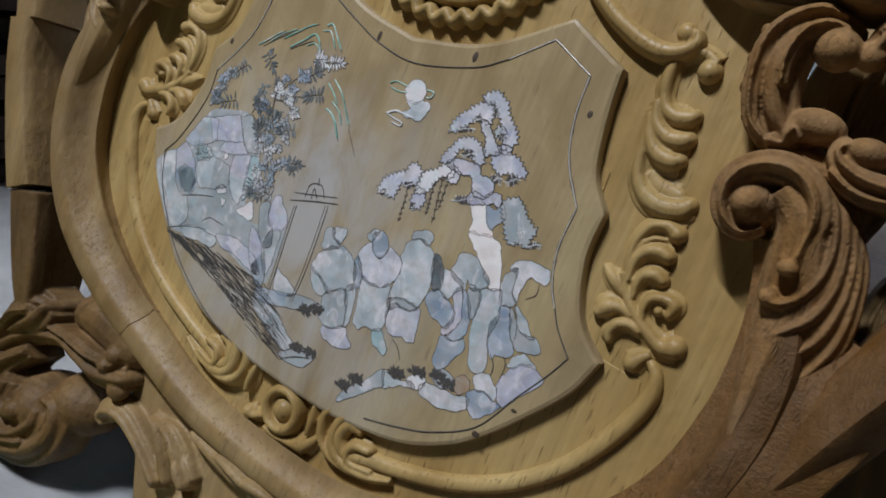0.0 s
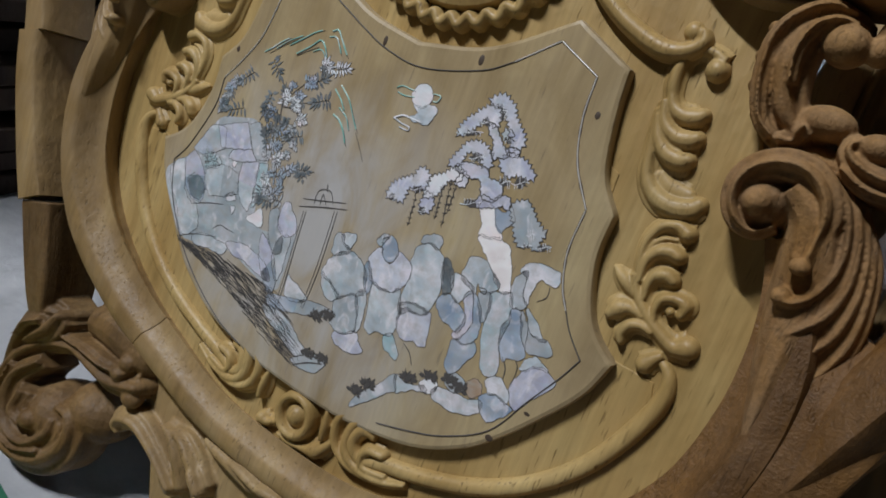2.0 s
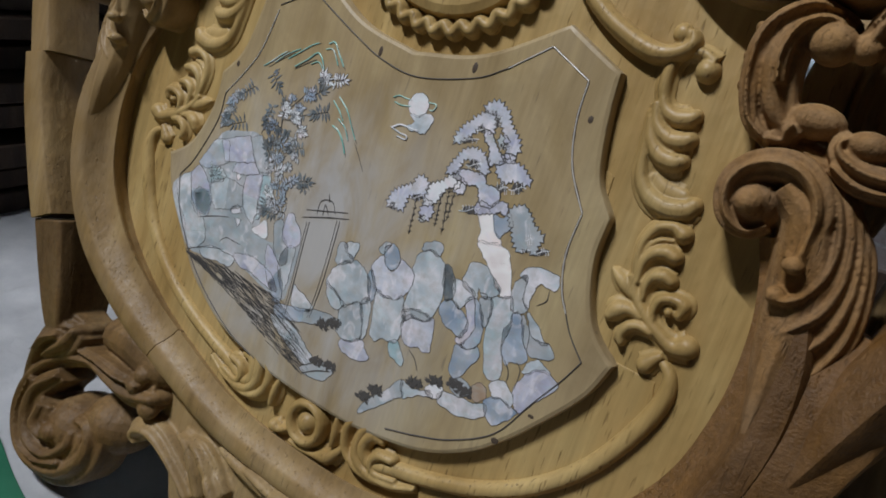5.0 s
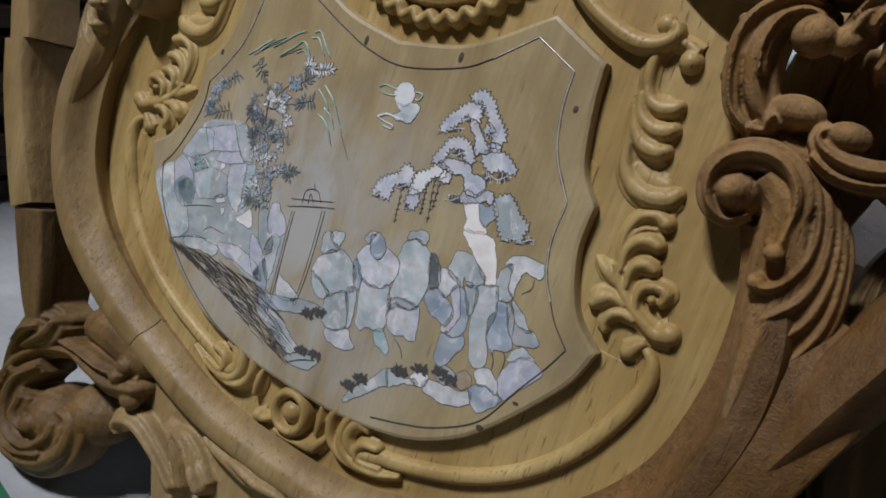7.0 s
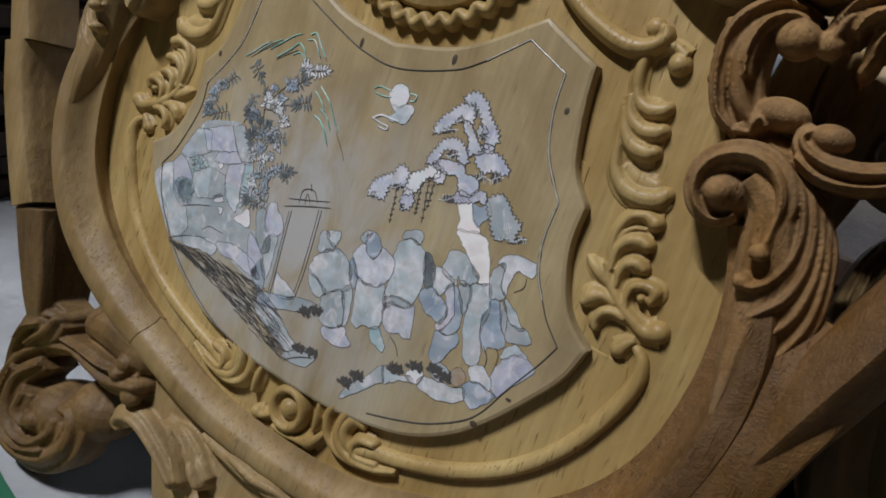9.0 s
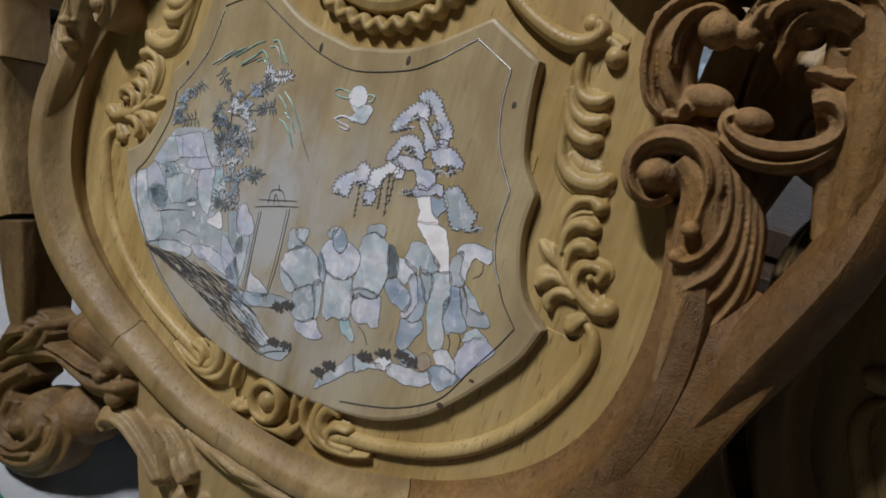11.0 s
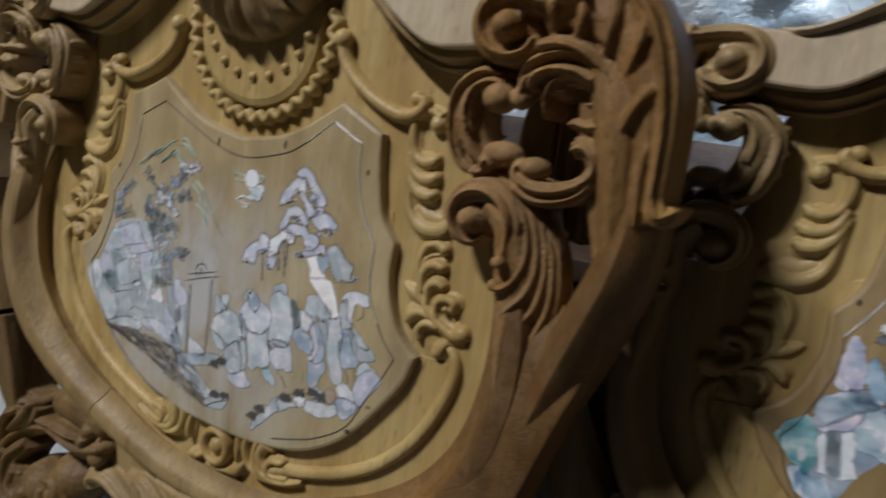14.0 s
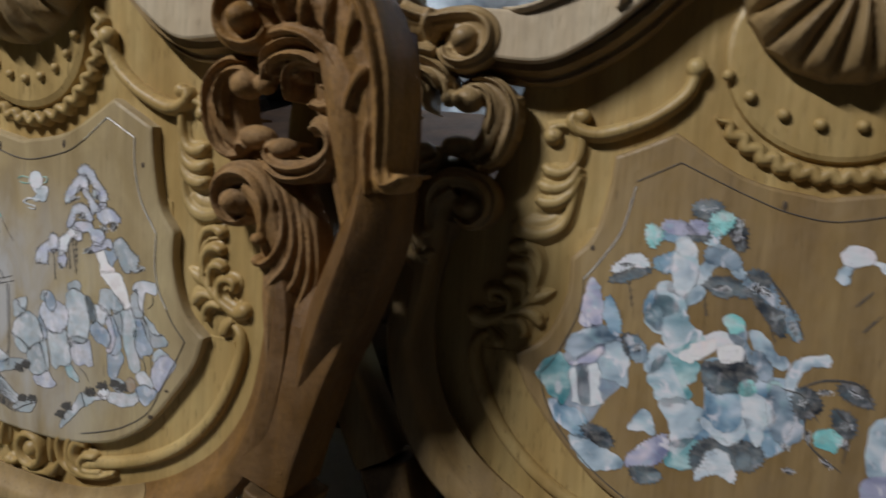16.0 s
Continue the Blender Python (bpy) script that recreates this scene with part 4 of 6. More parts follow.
def straight(outline):
    """A cut edge that runs straight from corner to corner."""
    return np.array([np.array(a) + (np.array(b) - np.array(a)) * k / 5 for a, b in zip(outline, outline[1:] + outline[:1]) for k in range(5)])


def shell(name, tint, outline, jag=0.0):
    p = straight(outline) if name in ("roof_piece", "wall_piece") else spline(outline, 6, True)
    p = p + np.array([[0.09 * noise.noise((x * 2.6, z * 2.6, 1.0)) + 0.06 * noise.noise((x * 7, z * 7, 5.0)), 0.09 * noise.noise((x * 2.6, z * 2.6, 9.0)) + 0.06 * noise.noise((x * 7, z * 7, 7.0))] for x, z in p])
    if inlaid["weight"] < 1:
        p = p + np.array([[0.13 * noise.noise((x * 2.2, z * 2.2, 3.0)) + 0.06 * noise.noise((x * 6, z * 6, 2.0)), 0.13 * noise.noise((x * 2.2, z * 2.2, 6.0)) + 0.06 * noise.noise((x * 6, z * 6, 4.0))] for x, z in p])
    if jag:
        seg = np.linalg.norm(np.roll(p, -1, 0) - p, axis=1)
        at = np.concatenate([[0], np.cumsum(seg)])
        q = np.vstack([p, p[:1]])
        count = max(12, int(at[-1] / 0.135)) // 2 * 2
        u = np.linspace(0, at[-1], count, endpoint=False)
        p = np.stack([np.interp(u, at, q[:, 0]), np.interp(u, at, q[:, 1])], 1)
        area = sum(a[0] * b[1] - b[0] * a[1] for a, b in zip(p, np.roll(p, -1, 0)))
        p = serrate(p if area > 0 else p[::-1], jag)
    mid = p.mean(0)
    d = np.roll(p, -1, 0) - np.roll(p, 1, 0)
    d /= np.linalg.norm(d, axis=1)[:, None] + 1e-9
    turn = 1 if sum(a[0] * b[1] - b[0] * a[1] for a, b in zip(p, np.roll(p, -1, 0))) > 0 else -1
    p = p + np.stack([d[:, 1], -d[:, 0]], 1) * turn * (0.05 if jag else 0.05 if inlaid["weight"] == 1 else 0.10)
    if not jag and name in FAMILY_OF:
        for k, q in enumerate(shards([p], (7.0 if name == "robe_piece" else 3.0) if inlaid["weight"] == 1 else 6.0)):
            bm = bmesh.new()
            plate(bm, q, -0.029 if inlaid["weight"] < 1 and tint in GLEAMING else -0.018 - 0.002 * (k % 3), 0.05, 0.010)
            kin = FAMILY.get(tint, (tint,))
            hue = tint if k % 3 != 1 else random.choice(kin)
            part(name, bm, GLINTING.get(hue, hue) if inlaid["weight"] < 1 else hue, inlaid["panel"])
    else:
        bm = bmesh.new()
        plate(bm, p, -0.031 if inlaid["weight"] < 1 and tint in GLEAMING else -0.022 - 0.002 * (len(inlaid["panel"].children) % 4), 0.05, 0.012)
        part(name, bm, GLINTING.get(tint, tint) if inlaid["weight"] < 1 else tint, inlaid["panel"])
    ribbon(inlaid["lines"], p, (0.10 if jag else 0.026) * inlaid["weight"], -0.034, True)


def under(name, tint, outline):
    """A large thin leaf of shell that lies under the smaller ones."""
    bm = bmesh.new()
    plate(bm, spline(outline, 4, True), -0.010, 0.05, 0.008)
    part(name, bm, tint, inlaid["panel"])


def filigree(x, z, a, b, turn):
    """A cut-out filled with black mastic, through which pale twigs of shell run."""
    c, q = math.cos(radians(turn)), math.sin(radians(turn))
    at = lambda u, v: (x + u * a * c - v * b * q, z + u * a * q + v * b * c)
    bm = bmesh.new()
    ring = [at(math.cos(w) * r, math.sin(w) * r) for w in np.linspace(0, 2 * math.pi, 22, endpoint=False) for r in [random.uniform(0.5, 1.0)]]
    plate(bm, ring, -0.026, 0.05, 0.006)
    part("mastic_patch", bm, INK, inlaid["panel"])
    bm = bmesh.new()
    ribbon(bm, [at(u, 0.25 * math.sin(3 * u)) for u in np.linspace(-1.0, 1.0, 9)], 0.07, -0.032)
    for u in np.linspace(-0.7, 0.7, 6):
        e = random.choice((-1, 1))
        ribbon(bm, [at(u, 0.25 * math.sin(3 * u)), at(u + 0.12, 0.45 * e), at(u + 0.05, 0.95 * e)], 0.05, -0.032)
    part("twig", bm, BRIGHT, inlaid["panel"])


def vine(pts):
    """A knotted hanging stem, engraved."""
    p = spline(pts, 6)
    k = np.array([[0.05 * math.sin(i * 2.1), 0.04 * math.cos(i * 1.7)] for i in range(len(p))])
    ribbon(inlaid["lines"], p + k, 0.085, -0.034, False, True)
    for i in range(1, len(p) - 1, 3):
        ribbon(inlaid["lines"], [p[i] - (0.12, 0.02), p[i], p[i] + (0.12, 0.06)], 0.05, -0.036)


def sprig(tint, x0, z0, x1, z1, count):
    """A bamboo sprig: lance leaves that fan off a stem."""
    d = np.array([x1 - x0, z1 - z0])
    ln = np.linalg.norm(d)
    d /= ln
    count += 2
    bm = bmesh.new()
    last = None
    for i in range(count):
        u = i / (count - 1)
        side = -1 if i % 2 else 1
        root = np.array([x0, z0]) + d * ln * u * 0.6
        a = side * radians(105 - 80 * u) * random.uniform(0.8, 1.2) if i < count - 1 else 0.0
        v = np.array([d[0] * math.cos(a) - d[1] * math.sin(a), d[0] * math.sin(a) + d[1] * math.cos(a)])
        s = np.array([-v[1], v[0]])
        le = (0.5 + 0.2 * ln) * random.uniform(0.7, 1.1) * 0.68
        w = 0.085 * random.uniform(0.7, 1.3)
        ring = [root, root + v * le * 0.35 + s * w, root + v * le * 0.7 + s * w * 0.7, root + v * le, root + v * le * 0.7 - s * w * 0.7, root + v * le * 0.35 - s * w]
        lo = [bm.verts.new((q[0] / 100, 0.0002, q[1] / 100)) for q in ring]
        hi = [bm.verts.new((q[0] / 100, (-0.028 - 0.002 * i) / 100, q[1] / 100)) for q in ring]
        bm.faces.new(hi)
        if last and (hi[0].co - last[0].co).length > 1e-5:
            bm.faces.new((last[0], hi[0], lo[0], last[1]))
        last = (hi[0], lo[0])
        for k in range(6):
            bm.faces.new((lo[k], lo[(k + 1) % 6], hi[(k + 1) % 6], hi[k]))
        if tint is not GUNMETAL and tint is not INK:
            ribbon(inlaid["lines"], ring, 0.035, -0.03 - 0.002 * i, True)
    part("bamboo_sprig", bm, tint, inlaid["panel"])
    ribbon(inlaid["lines"], [(x0, z0), ((x0 + x1) / 2, (z0 + z1) / 2), (x1, z1)], 0.04)


def stroke(tint, width, pts):
    p = spline(pts, 5)
    if tint is INK:
        ribbon(inlaid["lines"], p, width * (1.3 if width > 0.045 else 0.85), -0.036, False, True)
        return
    width *= 1.25
    bm = bmesh.new()
    sweep(bm, [(x, z, 0.0, width * 0.6, 0.045) for x, z in p[::2]], DOME, 2, sink=0.05)
    part("willow_strand", bm, tint, inlaid["panel"])
    ribbon(inlaid["lines"], p + np.array([width * 0.8, -width * 0.3]), 0.05, -0.03, False, True)


def disc_piece(name, tint, x, z, r):
    shell(name, tint, [(x + r * math.cos(a), z + r * math.sin(a)) for a in np.linspace(0, 2 * math.pi, 14, endpoint=False)])


def wire(back, bright, runs):
    for r in runs:
        bm = bmesh.new()
        sweep(bm, [(x, z, 0.0, 0.034 if bright is SILVER else 0.035, 0.06) for x, z in r], DOME, 6, sink=0.05)
        part("inlaid_wire", bm, bright, panel_of(back), "thin inlaid metal wire" if bright is SILVER else "dark tarnished inlay line")
        if bright is SILVER:
            bm = bmesh.new()
            ribbon(bm, spline(r, 6), 0.2, -0.02)
            part("wire_groove", bm, PLUG, panel_of(back))


for b in (first, second):
    wire(b, SILVER, [[(8.05, 25.0), (10.4, 23.9)], [(10.4, 23.85), (10.5, 21.9), (11.1, 19.8), (12.4, 17.85)], [(12.4, 17.8), (12.35, 15.7), (12.8, 14.0), (13.4, 13.0)], [(6.0, 23.4), (8.0, 25.0)],
                     [(-10.6, 22.9), (-11.2, 20.2), (-12.2, 18.4), (-13.3, 16.9)]])
    wire(b, INK, [[(-8.1, 24.5), (-5.9, 23.5), (-3.8, 22.6), (-1.8, 21.9), (0.8, 21.6), (4.3, 22.45), (6.0, 23.4)], [(-8.1, 24.5), (-10.6, 23.2)], [(13.4, 13.0), (14.0, 12.1), (15.0, 11.1)],
                  [(15.0, 11.1), (14.4, 9.8), (13.4, 8.0), (12.1, 5.6), (9.9, 4.0), (7.9, 3.15), (5.9, 2.5)], [(-13.3, 16.9), (-13.4, 14.9), (-14.6, 11.9), (-15.6, 10.5)], [(-15.6, 10.5), (-14.8, 8.3), (-12.8, 5.8), (-10.4, 3.9), (-7.5, 2.4), (-5.2, 1.8)]])

begin_inlay(first)
under("under_piece", GREYSHELL, [(-16.01, 9.33), (-15.52, 10.32), (-14.57, 11.05), (-13.95, 11.78), (-13.23, 12.96), (-12.62, 14.37), (-10.9, 14.96), (-9.24, 15.09), (-7.62, 13.01), (-7.59, 11.27), (-7.23, 9.48), (-6.06, 9.15), (-3.86, 10), (-3.7, 8.55), (-3.72, 7.01), (-3.9, 6.16), (-5.47, 6.2), (-8.96, 6.84), (-12.57, 5.98), (-14.19, 7.07)])
shell("robe_piece", GREYSHELL, [(-0.83, 10.07), (-0.84, 10.53), (-0.91, 10.93), (-0.77, 11.24), (-0.41, 11.24), (-0.15, 10.82), (0.29, 10.61), (0.01, 10.2), (-0.53, 9.98)])
shell("robe_piece", PALE, [(-0.49, 11.21), (-0.06, 11.46), (0.38, 11.56), (0.44, 11.09), (0.19, 10.64), (-0.22, 10.89)])
shell("robe_piece", PALE, [(-0.63, 9.79), (-0.3, 10.08), (0.11, 10.39), (0.66, 10.55), (1.16, 10.4), (1.69, 10.06), (2.0, 9.6), (2.17, 8.97), (2.08, 8.57), (1.61, 8.43), (1.06, 8.07), (0.65, 7.75), (0.15, 8.1), (-0.44, 8.42), (-0.99, 8.55), (-0.92, 9.16)])
shell("robe_piece", OPAL, [(-0.99, 8.55), (-0.44, 8.42), (0.12, 8.16), (0.62, 7.84), (0.34, 7.42), (-0.23, 7.46), (-0.7, 7.94)])
shell("robe_piece", GREYSHELL, [(0.58, 7.6), (1.07, 8.04), (1.71, 8.4), (2.1, 7.87), (2.34, 7.08), (2.34, 6.43), (1.87, 6.06), (1.28, 5.99), (0.72, 6.24), (0.59, 6.8)])
shell("robe_piece", LILAC, [(1.26, 5.91), (1.89, 6.03), (2.4, 6.5), (2.72, 6.36), (2.95, 6.0), (3.41, 5.73), (3.02, 5.39), (2.36, 5.2), (1.77, 5.21), (1.22, 5.45)])
shell("robe_piece", PALE, [(1.76, 8.39), (2.2, 8.91), (2.49, 8.4), (2.61, 7.57), (2.7, 6.82), (2.42, 6.54), (2.39, 7.17)])
shell("robe_piece", BLUE, [(2.29, 11.81), (2.31, 12.17), (2.63, 12.4), (3.01, 12.28), (3.35, 11.74), (3.29, 11.27), (2.84, 11.08), (2.47, 11.37)])
shell("robe_piece", GREYSHELL, [(1.88, 11.89), (2.08, 12.21), (2.46, 12.4), (2.32, 11.93), (2.18, 11.67)])
shell("robe_piece", SNOW, [(1.78, 10.56), (1.96, 11.16), (2.3, 11.58), (2.56, 11.13), (3.05, 10.96), (3.41, 11.28), (3.45, 11.78), (3.87, 11.75), (4.38, 11.49), (4.62, 10.98), (4.48, 10.44), (4.26, 10.0), (3.98, 9.67), (3.4, 9.48), (2.88, 9.53), (2.43, 9.61)])
shell("robe_piece", BLUE, [(1.71, 10.0), (1.76, 10.52), (2.43, 9.61), (2.39, 8.85), (1.99, 9.42)])
shell("robe_piece", PALE, [(2.53, 9.55), (3.18, 9.52), (3.87, 9.55), (4.28, 9.94), (4.66, 9.22), (4.88, 8.46), (4.86, 7.92), (4.83, 7.38), (4.38, 7.27), (3.82, 7.21), (3.47, 6.83), (3.04, 7.05), (2.88, 7.87), (2.66, 8.83)])
shell("robe_piece", TEAL, [(4.39, 7.24), (4.9, 7.42), (5.19, 7.1), (5.56, 6.69), (5.51, 6.31), (5.05, 6.44), (4.53, 6.71)])
shell("robe_piece", GREYSHELL, [(4.58, 12.92), (4.68, 13.26), (5.05, 13.51), (5.55, 13.58), (5.77, 13.34), (5.66, 12.93), (5.15, 13.06)])
shell("robe_piece", PALE, [(4.37, 11.89), (4.45, 12.47), (4.77, 12.86), (5.23, 13.05), (5.67, 12.91), (6.1, 12.62), (6.41, 12.03), (6.58, 11.43), (6.61, 10.78), (6.55, 10.18), (6.37, 9.67), (5.69, 9.62), (5.07, 9.58), (4.63, 9.27), (4.56, 9.86), (4.66, 10.59), (4.63, 11.26), (4.42, 11.58)])
shell("robe_piece", GREYSHELL, [(4.59, 9.19), (5.08, 9.55), (5.77, 9.62), (6.43, 9.62), (6.11, 9.27), (5.26, 9.12), (4.83, 8.78)])
shell("robe_piece", SNOW, [(4.99, 7.99), (4.79, 8.69), (5.01, 9.14), (5.55, 9.18), (6.12, 9.24), (6.57, 9.56), (6.79, 8.84), (6.92, 7.95), (6.64, 7.68), (6.13, 7.77), (5.64, 7.6), (5.2, 7.67)])
shell("robe_piece", GUNMETAL, [(6.3, 12.48), (6.44, 12.7), (6.92, 12.25), (7.21, 11.71), (7.19, 11.21), (6.93, 10.93), (6.46, 11.72)])
shell("robe_piece", PALE, [(6.98, 12.11), (7.46, 12.21), (8.03, 12.07), (8.44, 11.77), (8.17, 11.35), (7.8, 10.82), (7.35, 11.11)])
shell("robe_piece", BLUE, [(6.76, 10.52), (7.12, 11.01), (7.81, 10.79), (8.34, 10.58), (8.63, 10.05), (8.49, 9.49), (8.06, 9.45), (7.63, 9.58), (7.01, 9.89)])
shell("robe_piece", LILAC, [(8.14, 11.24), (8.46, 11.71), (8.66, 11.05), (9.0, 10.39), (8.91, 9.72), (8.6, 9.04), (8.27, 9.21), (8.57, 10.02), (8.44, 10.69)])
shell("robe_piece", BLUE, [(8.56, 11.66), (9.08, 11.24), (9.48, 10.45), (9.54, 9.76), (9.47, 9.4), (9.05, 9.0), (8.62, 8.98), (8.99, 9.7), (9.07, 10.39)])
shell("robe_piece", BLUE, [(8.35, 8.92), (9.08, 8.94), (9.56, 9.35), (9.85, 9.0), (9.54, 8.34), (9.37, 7.76), (8.87, 7.16), (8.43, 7.61), (8.42, 8.28)])
shell("robe_piece", PALE, [(7.54, 12.18), (7.57, 12.85), (7.62, 13.26), (7.95, 13.5), (8.61, 13.45), (9.02, 13.15), (9.65, 12.79), (9.61, 12.38), (9.34, 12.01), (8.93, 11.98), (8.52, 12.29), (8.53, 11.71), (8.08, 11.93)])
shell("robe_piece", OPAL, [(9.46, 12.06), (10.0, 12.37), (10.47, 12.48), (10.73, 12.0), (10.88, 11.12), (10.81, 10.28), (10.97, 9.55), (11.29, 8.58), (11.02, 8.21), (10.55, 8.16), (10.09, 9.11), (9.77, 10.26), (9.67, 11.19)])
shell("robe_piece", GREYSHELL, [(8.86, 11.79), (9.42, 11.98), (9.67, 11.19), (9.57, 10.56), (9.19, 10.97)])
shell("robe_piece", GREYSHELL, [(10.39, 13.17), (10.54, 13.64), (10.83, 13.93), (10.96, 13.36), (11.08, 12.63), (11.41, 12.31), (11.01, 11.97), (10.7, 11.99), (10.43, 12.66)])
shell("robe_piece", PALE, [(10.54, 13.8), (10.64, 14.22), (11.16, 14.5), (11.78, 14.58), (12.27, 14.55), (12.54, 14.36), (12.48, 13.88), (12.12, 13.81), (11.77, 13.87), (11.49, 13.59), (11.42, 12.94), (11.39, 12.37), (11.09, 12.79), (10.99, 13.53)])
shell("robe_piece", BLUE, [(10.7, 10.71), (10.83, 11.25), (10.87, 11.81), (11.16, 11.94), (11.57, 11.44), (11.89, 10.64), (12.32, 10.06), (12.13, 9.64), (11.65, 9.57), (11.36, 9.26), (10.92, 9.85)])
shell("robe_piece", GREYSHELL, [(11.35, 11.97), (11.79, 11.54), (12.17, 11.1), (12.7, 11.1), (13.12, 11.18), (13.58, 10.69), (12.99, 10.37), (12.44, 10.28), (11.94, 10.67)])
shell("robe_piece", PALE, [(11.58, 12.23), (12.26, 11.77), (12.77, 11.32), (13.07, 11.15), (12.54, 11.09), (12.07, 11.36)])
shell("rock_piece", LILAC, [(12.25, 8.26), (12.42, 8.83), (12.72, 9.41), (13.23, 9.79), (13.71, 9.81), (14.31, 9.5), (14.0, 8.86), (13.53, 8.23), (13.12, 7.59), (12.85, 7.28), (12.46, 7.72)])
shell("rock_piece", PALE, [(12.37, 9.29), (12.54, 9.85), (12.92, 10.14), (13.28, 10.07), (13.79, 9.85), (13.16, 9.79), (12.71, 9.43)])
shell("rock_piece", BLUE, [(11.0, 6.87), (11.26, 7.28), (11.84, 7.39), (12.4, 7.3), (12.79, 7.18), (12.37, 6.53), (11.85, 6.01), (11.31, 6.28)])
shell("rock_piece", PALE, [(10.99, 7.93), (11.46, 8.34), (11.97, 8.11), (12.41, 7.69), (12.39, 7.32), (11.82, 7.45), (11.3, 7.36)])
shell("rock_piece", RUST, [(10.01, 7.08), (10.35, 7.59), (10.81, 7.5), (10.93, 7.04), (10.45, 6.64)])
shell("ground_piece", OPAL, [(8.39, 6.03), (8.86, 6.27), (9.58, 6.35), (10.44, 6.47), (11.06, 6.71), (11.25, 6.25), (10.66, 5.75), (9.76, 5.43), (9.0, 5.46), (8.43, 5.56)])
shell("ground_piece", BRIGHT, [(7.5, 5.83), (7.89, 6.31), (8.51, 6.3), (8.41, 5.79), (7.9, 5.53)])
shell("ground_piece", GREYSHELL, [(3.9, 2.48), (3.99, 3.01), (4.47, 3.74), (5.12, 4.44), (5.59, 5.12), (5.9, 5.56), (6.23, 4.74), (5.85, 4.47), (5.22, 3.77), (4.54, 3.05)])
shell("ground_piece", OPAL, [(5.94, 5.55), (6.49, 5.41), (7.22, 5.55), (7.77, 5.84), (8.05, 5.54), (7.39, 5.43), (6.67, 4.94), (6.28, 4.73)])
shell("ground_piece", GREYSHELL, [(8.83, 6.8), (9.18, 7.32), (9.75, 7.28), (10.1, 6.96), (9.76, 6.55), (9.16, 6.47)])
shell("tree_trunk", ROSE_SHINE, [(7.05, 15.91), (7.21, 16.22), (7.63, 16.23), (7.98, 16.05), (8.09, 15.62), (8.43, 15.28), (8.88, 14.86), (8.26, 14.67), (7.64, 14.62), (7.59, 15.1), (7.33, 15.57)])
shell("tree_trunk", ROSE_SHINE, [(7.67, 14.56), (8.27, 14.65), (8.9, 14.81), (9.33, 14.7), (9.69, 14.22), (9.99, 13.57), (10.34, 12.62), (10.0, 12.37), (9.59, 12.6), (9.19, 13.06), (8.73, 13.5), (8.21, 13.92), (7.83, 14.25)])
shell("wall_piece", PALE, [(-15.69, 9.89), (-15.18, 10.59), (-14.58, 10.88), (-14.15, 9.82), (-13.96, 9.08), (-13.31, 8.5), (-12.41, 8.44), (-11.92, 7.82), (-11.74, 7.09), (-12.3, 6.45), (-12.94, 6.28), (-13.51, 6.79), (-14.05, 7.82), (-14.98, 8.62)])
shell("wall_piece", BLUE, [(-14.58, 10.88), (-14.02, 11.68), (-13.3, 11.33), (-12.66, 10.75), (-12.03, 9.79), (-12.08, 8.77), (-12.99, 8.71), (-13.83, 9.33)])
shell("wall_piece", TEAL, [(-13.87, 9.72), (-13.4, 10.29), (-12.55, 10.2), (-12.1, 9.68), (-12.22, 8.84), (-13.04, 8.85)])
shell("wall_piece", GREYSHELL, [(-14.09, 11.85), (-13.61, 12.8), (-12.99, 13.79), (-11.83, 13.97), (-11.44, 12.74), (-12.43, 12.02), (-13.18, 11.76)])
shell("wall_piece", OPAL, [(-12.78, 11.9), (-12.11, 12.21), (-11.38, 11.79), (-11.59, 11.33), (-12.37, 11.17)])
shell("roof_piece", LILAC, [(-12.46, 13.88), (-11.33, 14.36), (-10.23, 14.82), (-9.14, 13.44), (-10.86, 12.94), (-11.76, 12.71)])
shell("roof_piece", GREYSHELL, [(-10.02, 14.82), (-9.21, 15.15), (-7.6, 13.22), (-8.65, 13.01), (-9.17, 13.51)])
shell("roof_piece", LILAC, [(-10.72, 12.87), (-9.15, 13.33), (-8.59, 12.87), (-9.68, 12.42), (-10.85, 12.25)])
shell("wall_piece", PALE, [(-9.56, 12.39), (-8.27, 12.84), (-8.08, 11.62), (-7.95, 10.52), (-8.04, 9.72), (-8.71, 10.04), (-9.47, 11.11)])
shell("wall_piece", TEAL, [(-8.24, 12.77), (-7.52, 13.02), (-7.36, 11.88), (-7.47, 10.51), (-7.75, 10.03), (-8.04, 11.25)])
shell("wall_piece", GREYSHELL, [(-12.46, 10.83), (-11.17, 11.67), (-9.67, 11.62), (-9.29, 10.41), (-10.16, 9.89), (-11.57, 9.48), (-12.27, 10.1)])
shell("wall_piece", BRIGHT, [(-10.18, 9.92), (-9.6, 10.37), (-9.2, 10.05), (-9.88, 9.72)])
shell("wall_piece", BRIGHT, [(-9.5, 9.47), (-9.1, 9.55), (-9.18, 9.09)])
shell("bucket_piece", BRIGHT, [(-7.88, 9.32), (-7.43, 9.76), (-6.99, 10.2), (-6.59, 9.6), (-6.67, 9.18), (-7.32, 9.23)])
shell("jar_piece", LILAC, [(-5.36, 10.94), (-5.24, 11.36), (-4.88, 11.45), (-4.64, 11.1), (-4.09, 10.69), (-3.83, 10.05), (-4.2, 9.53), (-4.77, 9.49), (-5.29, 10.03)])
shell("robe_piece", GREYSHELL, [(-6.16, 10.44), (-5.58, 10.74), (-5.38, 10.0), (-4.77, 9.49), (-4.46, 8.48), (-5.06, 8.23), (-5.72, 9.1)])
